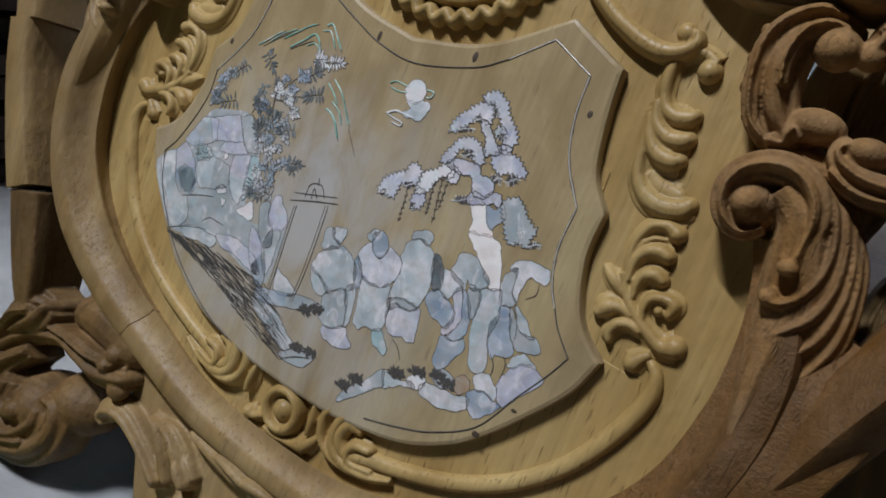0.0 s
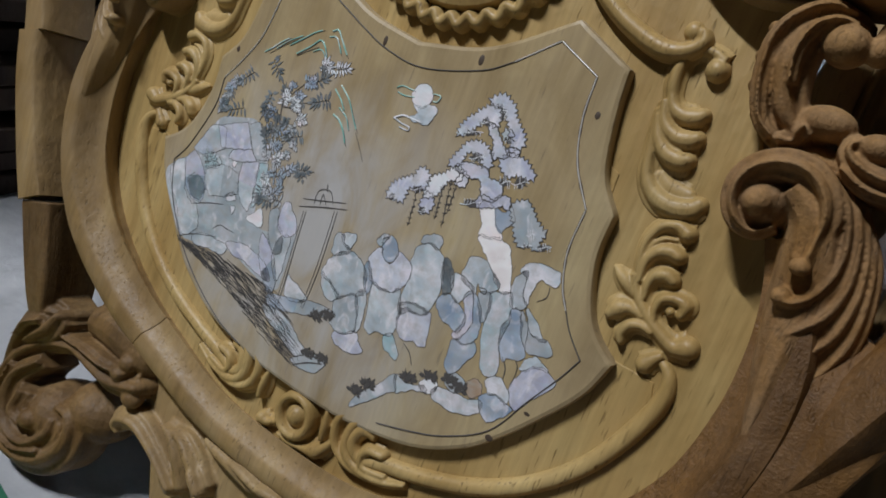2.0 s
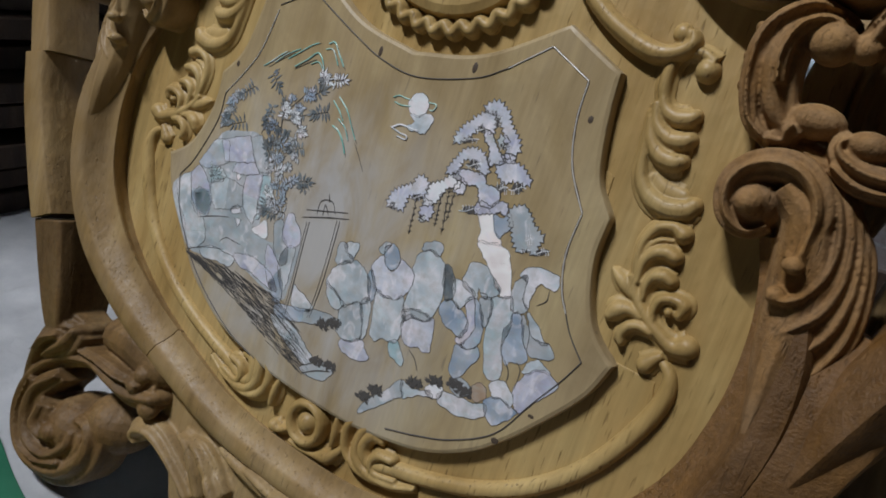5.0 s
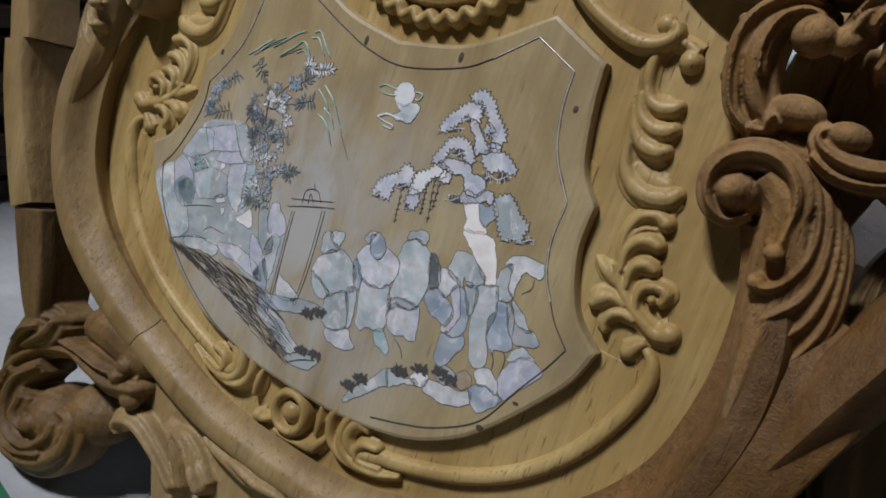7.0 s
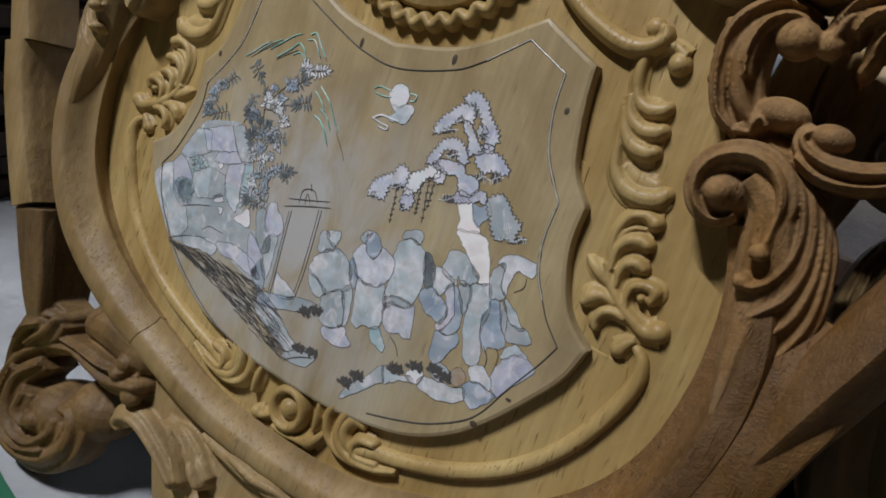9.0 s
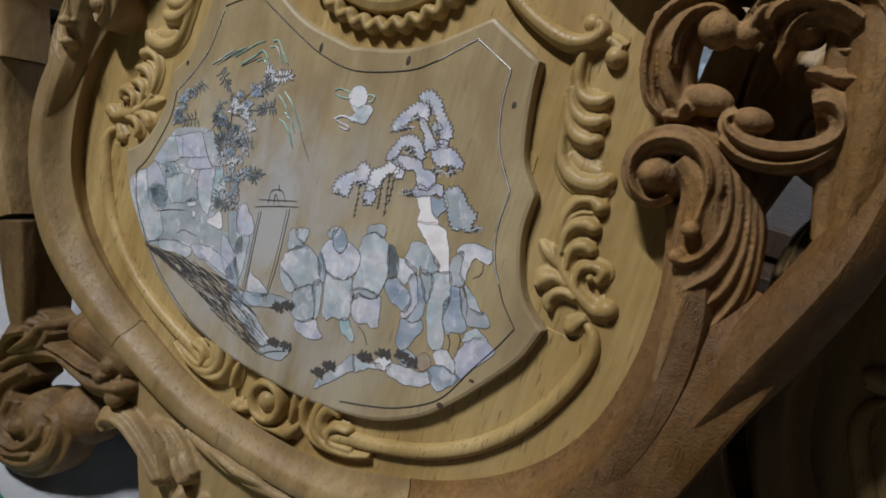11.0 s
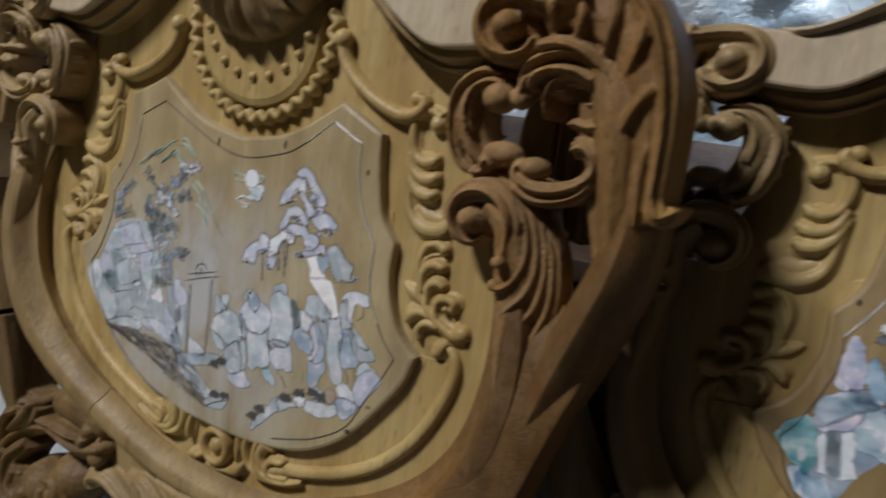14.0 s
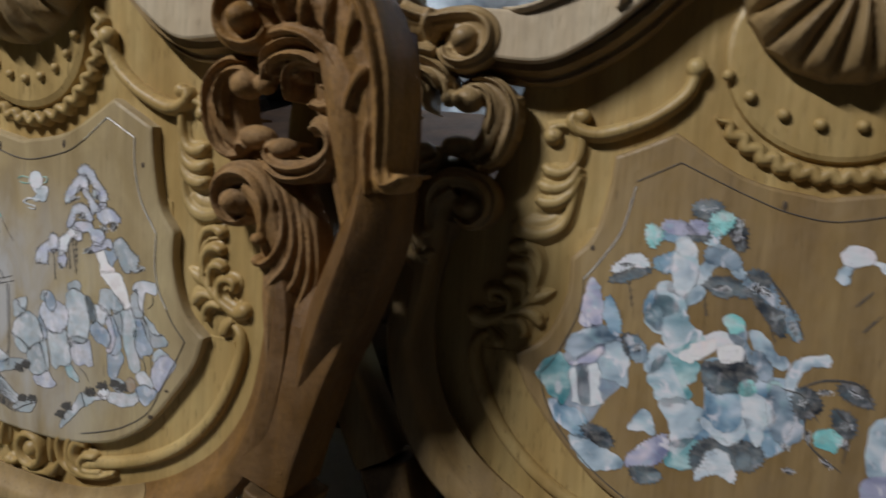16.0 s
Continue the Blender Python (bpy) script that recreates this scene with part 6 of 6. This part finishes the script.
shell("tree_trunk", PALE, [(-8.07, 9.76), (-7.17, 10.17), (-6.39, 10.08), (-5.9, 9.83), (-5.51, 9.57), (-5.87, 8.99), (-5.48, 8.73), (-6.01, 7.95), (-6.56, 7.33), (-7.19, 7.37), (-7.2, 8.05), (-7.5, 8.84)], 0)
shell("tree_trunk", TEAL, [(-7.32, 7.17), (-6.29, 7.72), (-5.36, 7.58), (-4.93, 6.42), (-7.19, 5.92)], 0)
shell("tree_trunk", BRIGHT, [(-7.95, 18.91), (-7.37, 19.21), (-6.84, 18.54), (-6.58, 17.58), (-6.96, 16.86), (-7.5, 16.73), (-8.26, 16.86), (-7.93, 17.24), (-7.27, 17.49), (-7.48, 18.3)], 0)
shell("tree_trunk", LILAC, [(-8.01, 20.33), (-7.62, 20.77), (-7.07, 19.84), (-7.14, 19.1), (-7.64, 19.18)], 0)
shell("tree_trunk", PALE, [(-6.65, 18.23), (-5.9, 18.82), (-5.6, 19.68), (-5.21, 19.56), (-5.37, 18.89), (-5.83, 18.17), (-6.04, 17.32), (-6.31, 16.46), (-6.93, 16.03), (-7.25, 16.66), (-6.7, 17.23)], 0)
shell("leaf_cloud", GUNMETAL, [(-7.2, 21.97), (-6.34, 22.38), (-5.57, 22.13), (-5.36, 21.5), (-5.74, 20.97), (-6.52, 21.22), (-6.98, 21.33)], 0.09)
shell("leaf_cloud", TEAL, [(-5.99, 21.27), (-5.23, 21.67), (-4.87, 21.06), (-5.23, 20.37), (-5.69, 20.49)], 0.08)
shell("leaf_cloud", GUNMETAL, [(-5.16, 21.03), (-4.42, 20.95), (-4.01, 19.86), (-4.4, 19.49), (-4.87, 20.25)], 0.09)
shell("leaf_cloud", AQUA, [(-9.58, 19.56), (-9.81, 20.21), (-9.53, 20.57), (-8.89, 20.47), (-8.78, 19.98), (-9.23, 19.26)], 0.09)
shell("leaf_cloud", LILAC, [(-8.91, 20.64), (-8.33, 21.03), (-7.38, 20.8), (-6.88, 20.36), (-7.61, 20.11), (-8.39, 20.19)], 0.07)
shell("leaf_cloud", OPAL, [(-6.88, 20.36), (-6.04, 20.94), (-5.53, 20.34), (-5.75, 19.66), (-6.38, 19.92)], 0.07)
shell("leaf_cloud", BRIGHT, [(-11.63, 17.61), (-11.05, 18.37), (-10.45, 18.78), (-9.63, 18.54), (-9.42, 18.06), (-10.21, 17.96), (-10.98, 17.69)], 0.07)
shell("leaf_cloud", GUNMETAL, [(-11.79, 17.01), (-10.97, 17.59), (-9.88, 17.9), (-9.19, 17.92), (-9.84, 17.5), (-10.91, 16.98)], 0.08)
shell("leaf_cloud", BLUE, [(-9.16, 18.6), (-8.56, 18.84), (-8.07, 18.56), (-8.46, 17.84), (-9.0, 17.94)], 0.07)
shell("leaf_cloud", PALE, [(-5.44, 19.53), (-4.53, 19.31), (-4.21, 18.54), (-3.82, 18.1), (-4.07, 17.74), (-4.64, 18.16), (-5.08, 18.92)], 0.05)
shell("leaf_cloud", GREYSHELL, [(-4.07, 17.74), (-3.27, 18.4), (-2.49, 17.79), (-1.93, 16.58), (-2.45, 16.19), (-3.25, 16.88)], 0.08)
shell("leaf_cloud", GUNMETAL, [(-3.82, 18.1), (-3.22, 18.5), (-2.51, 17.95), (-2.65, 17.45), (-3.35, 17.84)], 0.09)
shell("leaf_cloud", GUNMETAL, [(-3.73, 17.3), (-2.49, 16.5), (-1.55, 15.68), (-1.58, 14.71), (-2.03, 14.96), (-2.7, 15.83)], 0.08)
shell("leaf_cloud", GREYSHELL, [(-1.93, 16.58), (-1.03, 16.07), (-0.62, 14.86), (-0.99, 14.48), (-1.46, 15.37)], 0.08)
shell("leaf_cloud", GUNMETAL, [(-6.25, 17.29), (-5.4, 17.73), (-4.65, 17.67), (-4.31, 17.22), (-4.83, 16.66), (-5.6, 16.88)], 0.08)
shell("robe_piece", BRIGHT, [(-6.88, 13.19), (-6.2, 13.97), (-5.19, 14.46), (-4.3, 14.44), (-3.67, 14.05), (-4.2, 13.57), (-5.09, 13.55), (-5.95, 13.08)], 0)
shell("robe_piece", GREYSHELL, [(-4.69, 15.37), (-4.1, 15.36), (-3.59, 14.71), (-3.31, 13.45), (-2.81, 12.88), (-3.08, 12.67), (-3.74, 13.38), (-4.28, 14.28)], 0)
shell("robe_piece", BRIGHT, [(-4.93, 13.45), (-3.94, 13.84), (-3.42, 13.1), (-4.12, 12.82), (-4.72, 12.88)], 0)
shell("robe_piece", PALE, [(-3.31, 14.76), (-2.56, 14.55), (-1.9, 13.69), (-1.13, 13.17), (-1.37, 12.8), (-2.12, 13.16), (-2.92, 13.84)], 0)
shell("robe_piece", GUNMETAL, [(-5.57, 12.41), (-4.58, 12.91), (-3.56, 13.08), (-3.19, 12.32), (-3.51, 11.28), (-4.51, 10.93), (-5.28, 11.12), (-5.65, 11.73)], 0)
shell("robe_piece", BLUE, [(-5.06, 10.49), (-4.52, 10.99), (-3.77, 10.9), (-3.37, 9.98), (-3.56, 8.95), (-4.25, 8.48), (-5.05, 8.99)], 0)
shell("robe_piece", SNOW, [(-5.53, 9.23), (-5.04, 8.82), (-4.23, 8.32), (-3.53, 8.73), (-3.18, 9.53), (-2.93, 9.18), (-3.47, 8.14), (-4.34, 7.96), (-5.38, 8.69)], 0)
shell("robe_piece", SNOW, [(-3.53, 11.44), (-3.12, 11.68), (-2.6, 10.95), (-2.0, 10.74), (-1.76, 9.81), (-2.11, 9.08), (-2.29, 8.06), (-2.78, 8.61), (-3.18, 9.53), (-3.34, 10.49)], 0)
shell("robe_piece", TEAL, [(-1.98, 11.88), (-1.41, 11.83), (-1.18, 11.06), (-1.55, 10.5), (-1.94, 10.92)], 0)
shell("robe_piece", GREYSHELL, [(-1.65, 10.15), (-0.97, 10.45), (-0.2, 9.79), (-0.23, 8.81), (-1.04, 8.48), (-1.67, 9.01)], 0)
shell("robe_piece", PALE, [(-1.11, 11.72), (-0.9, 12.89), (-0.2, 13.58), (0.88, 13.83), (0.93, 13.36), (-0.01, 13.11), (-0.49, 12.48), (-0.76, 11.56)], 0)
shell("bush_piece", GUNMETAL, [(-5.49, 7.38), (-4.49, 7.93), (-3.29, 7.85), (-2.64, 7.32), (-2.86, 6.61), (-5.2, 6.09)], 0.07)
shell("rock_piece", SNOW, [(-5.12, 6.78), (-4.58, 7.4), (-3.95, 7.1), (-4.18, 6.48)], 0)
shell("moon_piece", BRIGHT, [(1.01, 19.67), (1.54, 20.21), (2.42, 20.13), (2.77, 19.51), (2.22, 19.3), (1.5, 19.16)])
shell("cloud_scroll", PALE, [(1.16, 19.06), (1.8, 19.12), (1.48, 18.83), (1.45, 18.24), (1.06, 18.36)])
shell("cloud_scroll", PALE, [(2.87, 19.42), (3.65, 19.28), (4.37, 19.12), (3.54, 18.94)])
shell("jar_piece", PALE, [(3.59, 9.96), (4.8, 10.82), (5.63, 9.64), (5.55, 7.66), (3.73, 7.15)])
shell("jar_piece", LILAC, [(3.46, 6.93), (5.58, 7.4), (5.96, 6.41), (3.74, 5.64)])
shell("rock_piece", AQUA, [(0.72, 9.14), (1.28, 9.57), (2.06, 9.2), (1.69, 8.46), (1.02, 8.52)])
shell("leaf_cloud", BLUE, [(-8.79, 20.66), (-7.83, 20.9), (-7.11, 20.46), (-7.95, 19.78), (-8.79, 19.93)], 0.07)
shell("leaf_cloud", GUNMETAL, [(-7.5, 20.72), (-6.2, 20.53), (-6.22, 19.97), (-7.22, 20.0)], 0.08)
shell("leaf_cloud", LILAC, [(-7.25, 21.06), (-6.09, 20.92), (-6.39, 20.32), (-7.25, 20.42)], 0.06)
shell("leaf_cloud", AQUA, [(-5.98, 21.51), (-5.01, 21.67), (-4.85, 21.04), (-5.55, 20.3), (-6.15, 20.6)], 0.08)
shell("leaf_cloud", GUNMETAL, [(-4.9, 21.53), (-4.15, 20.81), (-4.1, 19.6), (-4.66, 19.84), (-4.97, 20.74)], 0.09)
shell("leaf_cloud", BLUE, [(-8.77, 18.73), (-7.84, 19.04), (-7.75, 18.11), (-8.53, 17.79)], 0.07)
shell("leaf_cloud", GREYSHELL, [(-6.11, 19.47), (-4.52, 19.27), (-4.23, 18.37), (-5.29, 18.55), (-6.14, 18.7)], 0.07)
shell("leaf_cloud", GUNMETAL, [(-5.74, 17.77), (-4.17, 17.71), (-3.48, 16.89), (-4.71, 16.87), (-5.57, 17.11)], 0.08)
shell("leaf_cloud", GUNMETAL, [(-10.51, 13.79), (-9.7, 13.54), (-9.17, 12.56), (-9.93, 12.34), (-10.47, 12.86)], 0.08)
shell("tree_trunk", SNOW, [(-7.93, 19.6), (-6.98, 19.79), (-6.64, 17.68), (-7.23, 16.6), (-7.86, 17.33)], 0)
shell("tree_trunk", OPAL, [(-9.38, 14.98), (-8.51, 16.34), (-7.59, 15.76), (-7.21, 13.97), (-8.52, 14.04)], 0)
shell("robe_piece", ROSE_SHINE, [(-7.06, 12.79), (-6.32, 13.62), (-5.25, 13.99), (-5.29, 13.37), (-6.44, 12.64)], 0)
shell("robe_piece", ROSE_SHINE, [(-4.91, 13.58), (-3.89, 13.84), (-3.66, 13.06), (-4.67, 12.79)], 0)
shell("robe_piece", AQUA, [(-4.73, 15.45), (-3.97, 15.54), (-3.71, 14.94), (-4.3, 14.6)], 0)
shell("robe_piece", AQUA, [(-3.63, 11.49), (-3.11, 11.84), (-2.71, 11.29), (-3.33, 10.92)], 0)
shell("robe_piece", GUNMETAL, [(-5.62, 12.57), (-3.1, 12.8), (-2.77, 11.95), (-3.57, 11.27), (-5.0, 10.83), (-5.67, 11.65)], 0.05)
shell("robe_piece", GREYSHELL, [(-3.07, 13.59), (-2.44, 13.45), (-1.93, 12.29), (-2.3, 11.91), (-2.82, 12.5)], 0.05)
shell("robe_piece", GREYSHELL, [(-2.03, 11.27), (-1.26, 11.61), (-0.57, 9.71), (-1.06, 8.51), (-1.72, 9.08)], 0.05)
shell("bush_piece", GUNMETAL, [(-6.03, 6.87), (-5.26, 7.92), (-4.33, 8.15), (-4.18, 7.65), (-5.16, 6.79), (-5.6, 5.78)], 0.08)
shell("bush_piece", GUNMETAL, [(-3.43, 8.0), (-2.34, 8.07), (-1.96, 7.23), (-2.51, 6.5), (-3.25, 6.66)], 0.08)
shell("bush_piece", SNOW, [(-5.67, 5.37), (-5.29, 6.6), (-4.47, 7.37), (-3.65, 6.71), (-3.47, 5.64), (-4.55, 5.97)], 0.06)
shell("bush_piece", GUNMETAL, [(-12.73, 7.52), (-11.58, 7.71), (-10.59, 6.91), (-11.48, 6.52)], 0.08)
shell("bush_piece", GUNMETAL, [(-9.44, 5.44), (-7.99, 5.58), (-7.71, 4.92), (-9.03, 4.61)], 0.08)
shell("leaf_cloud", GUNMETAL, [(-0.74, 11.46), (0.21, 11.83), (0.9, 10.83), (0.19, 10.06), (-0.54, 10.38)], 0.09)
shell("leaf_cloud", GUNMETAL, [(1.72, 12.37), (2.88, 12.22), (3.51, 11.23), (2.79, 11.23), (1.89, 11.64)], 0.09)
shell("leaf_cloud", GUNMETAL, [(1.5, 10.7), (2.48, 10.53), (2.76, 9.59), (1.93, 9.24)], 0.09)
filigree(-0.09, 10.9, 0.32, 0.28, 10)
filigree(2.54, 11.84, 0.4, 0.2, -30)
filigree(1.01, 11.72, 0.45, 0.2, 10)
filigree(2.25, 9.95, 0.35, 0.3, 20)
filigree(0.29, 8.96, 0.22, 0.45, 10)
filigree(1.41, 7.6, 0.45, 0.2, -35)
filigree(2.26, 8.85, 0.25, 0.3, 0)
filigree(-0.83, 8.22, 0.3, 0.25, 0)
filigree(-0.5, 6.82, 0.4, 0.2, -10)
filigree(-1.59, 9.77, 0.2, 0.35, 0)
filigree(-2.69, 17.19, 0.4, 0.25, -35)
filigree(-1.12, 15.39, 0.25, 0.4, 10)
filigree(-4.48, 21.01, 0.2, 0.4, 0)
filigree(-4.95, 17.18, 0.35, 0.2, -10)
stroke(INK, 0.14, [(-0.47, 11.73), (0.94, 12.41), (2.67, 12.4), (3.51, 11.23)])
stroke(INK, 0.12, [(-0.03, 10.24), (0.43, 8.54), (2.23, 7.2)])
stroke(INK, 0.12, [(1.48, 10.92), (2.46, 9.76), (2.27, 7.76)])
stroke(INK, 0.12, [(2.05, 16.84), (2.9, 17.79)])
stroke(INK, 0.12, [(2.57, 15.4), (3.4, 16.47)])
stroke(INK, 0.12, [(-2.8, 18.29), (-1.44, 16.67), (-0.47, 14.81)])
stroke(INK, 0.1, [(-1.26, 11.61), (-0.13, 11.33), (0.79, 9.93)])
filigree(-6.28, 21.83, 0.53, 0.26, 5)
filigree(-4.48, 20.20, 0.29, 0.52, 6)
filigree(-9.20, 19.87, 0.28, 0.37, 6)
filigree(-10.70, 18.07, 0.64, 0.17, 7)
filigree(-3.16, 17.38, 0.45, 0.38, 8)
filigree(-1.84, 15.79, 0.56, 0.44, 9)
filigree(-5.13, 17.18, 0.53, 0.26, 8)
filigree(-0.93, 15.13, 0.22, 0.44, 8)
filigree(-9.67, 12.91, 0.31, 0.41, 9)
vine([(-10.53, 17.07), (-10.35, 16.24), (-10.19, 15.4)])
vine([(-6.09, 16.65), (-5.94, 15.84), (-5.83, 15.36)])
vine([(-2.45, 16.19), (-2.18, 14.94), (-1.89, 14.17)])
end_inlay()

for b in (first, second):
    for x, z, w, h in ((4.1, 22.95, 0.16, 0.3), (-2.15, 22.3, 0.14, 0.32), (12.25, 5.25, 0.22, 0.18), (11.15, 22.2, 0.14, 0.2), (13.6, 7.4, 0.18, 0.1), (-12.9, 18.9, 0.14, 0.2)):
        bm = bmesh.new()
        plate(bm, [(x + w * math.cos(a), z + h * math.sin(a)) for a in np.linspace(0, 2 * math.pi, 9, endpoint=False)], -0.012, 0.05, 0.01)
        part("plug_mark", bm, PLUG, panel_of(b), "dark filled plug mark")


# ---- behind the chair backs ----
def crumpled(name, corner, along, up, nu, nv, depth, material, label, category, seed):
    """A creased sheet spanned by two edges, pushed in and out by folds."""
    bm = bmesh.new()
    a, u, v = Vector(corner), Vector(along), Vector(up)
    n = u.cross(v).normalized()
    grid = []
    for j in range(nv + 1):
        row = []
        for i in range(nu + 1):
            p = a + u * (i / nu) + v * (j / nv)
            q = p * 5.0 + Vector((seed, 0, 0))
            fold = noise.noise(q) + 0.55 * abs(noise.noise(q * 2.7)) + 0.3 * abs(noise.noise(q * 6.1))
            row.append(bm.verts.new(p + n * depth * fold))
        grid.append(row)
    for j in range(nv):
        for i in range(nu):
            bm.faces.new((grid[j][i], grid[j][i + 1], grid[j + 1][i + 1], grid[j + 1][i]))
    ob = part(name, bm, material, None, smooth=60)
    return tagged(ob, label, category)


m = Mat("clear_plastic")
pn = m.noise(m.coords((9, 9, 9)), 1.0, 6.0, 0.6)
m.bump(m.noise(m.coords((60, 60, 60)), 1.0, 3.0, 0.5, 1.0), 0.5, 0.006)
PLASTIC = m.done(m.ramp(pn, (0.35, (0.18, 0.22, 0.26)), (0.65, (0.48, 0.51, 0.53))), 0.14, 0.0, 0.6)
crumpled("plastic_sheet", (-0.35, 1.0, 0.0), (2.5, 0.12, 0), (0, 0.1, 1.25), 120, 75, 0.05, PLASTIC, "crumpled translucent plastic sheet hanging behind the chair backs", "plastic sheet", 3.0)

DARKBOARD = wood("dark_rough_timber", (0.022, 0.012, 0.008), (0.04, 0.022, 0.013), (0.065, 0.038, 0.022), 0.65, 0.3, (0.07, 0.05, 0.04), 0.3, 0.5)


def timber_stack(x, y, count, turn=4.0):
    stack = thing("timber_stack", pose(x, y, 0, 0, 0, turn), "stack of dark rough-sawn boards lying on the floor", "timber stack")
    z = 0.0
    for i in range(count):
        t = random.uniform(0.024, 0.036)
        bm = bmesh.new()
        bmesh.ops.create_cube(bm, size=1.0)
        dx, w = random.uniform(-0.03, 0.03), random.uniform(0.5, 0.56)
        for v in bm.verts:
            v.co = Vector((v.co.x * w + dx, v.co.y * 1.7 + random.uniform(-0.01, 0.01), z + (v.co.z + 0.5) * t))
        bmesh.ops.bevel(bm, geom=bm.edges[:], offset=0.002, segments=1, affect="EDGES")
        part("board", bm, DARKBOARD, stack)
        z += t + 0.006
        if i % 3 == 2:
            z += 0.012
        elif i:
            pass
    return stack


timber_stack(-1.02, 0.55, 22)
timber_stack(0.55, 0.62, 8, 91.0)

# pale sheet spread on the floor
m = Mat("pale_paper")
pn = m.noise(m.coords((14, 14, 14)), 1.0, 6.0, 0.65)
m.bump(m.noise(m.coords((40, 40, 40)), 1.0, 3.0, 0.5, 0.8), 0.3, 0.004)
PAPER = m.done(m.ramp(pn, (0.3, (0.60, 0.62, 0.65)), (0.7, (0.82, 0.83, 0.85))), 0.55)
bm = bmesh.new()
grid = [[bm.verts.new((-0.80 + 1.0 * i / 60 + 0.006 * noise.noise((j * 0.4, i * 0.1, 2)), -0.42 + 1.0 * j / 50 + 0.006 * noise.noise((i * 0.4, j * 0.1, 8)), 0.003 + 0.0016 * (1 + noise.noise((i * 0.23, j * 0.23, 0))))) for i in range(61)] for j in range(51)]
for j in range(50):
    for i in range(60):
        bm.faces.new((grid[j][i], grid[j][i + 1], grid[j + 1][i + 1], grid[j + 1][i]))
bmesh.ops.solidify(bm, geom=bm.faces[:], thickness=0.0012)
tagged(part("paper_sheet", bm, PAPER, None), "white paper sheet spread on the floor under the carving", "paper sheet")

# printed sack on the floor
m = Mat("printed_sack")
pn = m.noise(m.coords((16, 16, 16)), 1.0, 3.0, 0.5, 0.4)
weave = m.noise(m.coords((900, 900, 900)), 1.0, 2.0)
m.bump(weave, 0.3, 0.001)
SACKG = m.done(m.ramp(pn, (0.3, (0.03, 0.16, 0.09)), (0.7, (0.06, 0.24, 0.14))), 0.4)
m = Mat("sack_print")
SACKY = m.done(m.ramp(m.noise(m.coords((30, 30, 30)), 1.0, 3.0), (0.35, (0.42, 0.36, 0.07)), (0.65, (0.52, 0.46, 0.13))), 0.45)


def sack():
    ob = thing("printed_sack", pose(-0.30, -0.18, 0.006, 0, 0, -10), "flat green woven sack with yellow printed patch on the floor", "sack")
    for name, mat, sx, sy, z, h in (("cloth", SACKG, 0.30, 0.14, 0.0, 0.012), ("print", SACKY, 0.278, 0.12, 0.0115, 0.0035)):
        bm = bmesh.new()
        n = 28
        rows = []
        for j in range(n + 1):
            row = []
            for i in range(n + 1):
                u, v = 2 * i / n - 1, 2 * j / n - 1
                e = max(0.0, (1 - u ** 8)) * max(0.0, (1 - v ** 8))
                wob = noise.noise((u * 2, v * 2, 4.0)) * 0.012
                row.append(bm.verts.new((u * sx, v * sy + wob, z + h * e + 0.001 * noise.noise((u * 6, v * 6, 0)))))
            rows.append(row)
        for j in range(n):
            for i in range(n):
                bm.faces.new((rows[j][i], rows[j][i + 1], rows[j + 1][i + 1], rows[j + 1][i]))
        part(name, bm, mat, ob)


sack()


# ---- housings for the key lamp and the added rear fill ----
def batten_lamp(spot, aim):
    ob = thing("batten_lamp", look(spot + Vector((0, 0, 0.06)), aim), "white fluorescent batten lamp hung from the ceiling, out of view", "lamp", "batten lamps")
    white = Mat("lamp_enamel").done((0.8, 0.8, 0.8), 0.4)
    bm = bmesh.new()
    bmesh.ops.create_cube(bm, size=1.0)
    for v in bm.verts:
        v.co = Vector((v.co.x * 1.25, v.co.y * 0.06, v.co.z * 0.05 + 0.06))
    bmesh.ops.bevel(bm, geom=bm.edges[:], offset=0.008, segments=2, affect="EDGES")
    part("housing", bm, white, ob)
    for s in (-0.5, 0.5):
        bm = bmesh.new()
        length = 2.80 - (spot.z + 0.12)
        bmesh.ops.create_cone(bm, segments=8, radius1=0.004, radius2=0.004, depth=length, cap_ends=True)
        rod = part("hanger", bm, white, ob)
        rod.matrix_local = ob.matrix_world.inverted() @ Matrix.Translation(ob.matrix_world @ Vector((s, 0, 0.07)) + Vector((0, 0, length / 2)))


batten_lamp(KEY, BACK @ Vector((0, 0, 0.15)))
# housing for the added rear fill, also out of view
batten_lamp(REAR_FILL, (0.6, 1.25, 0.4))
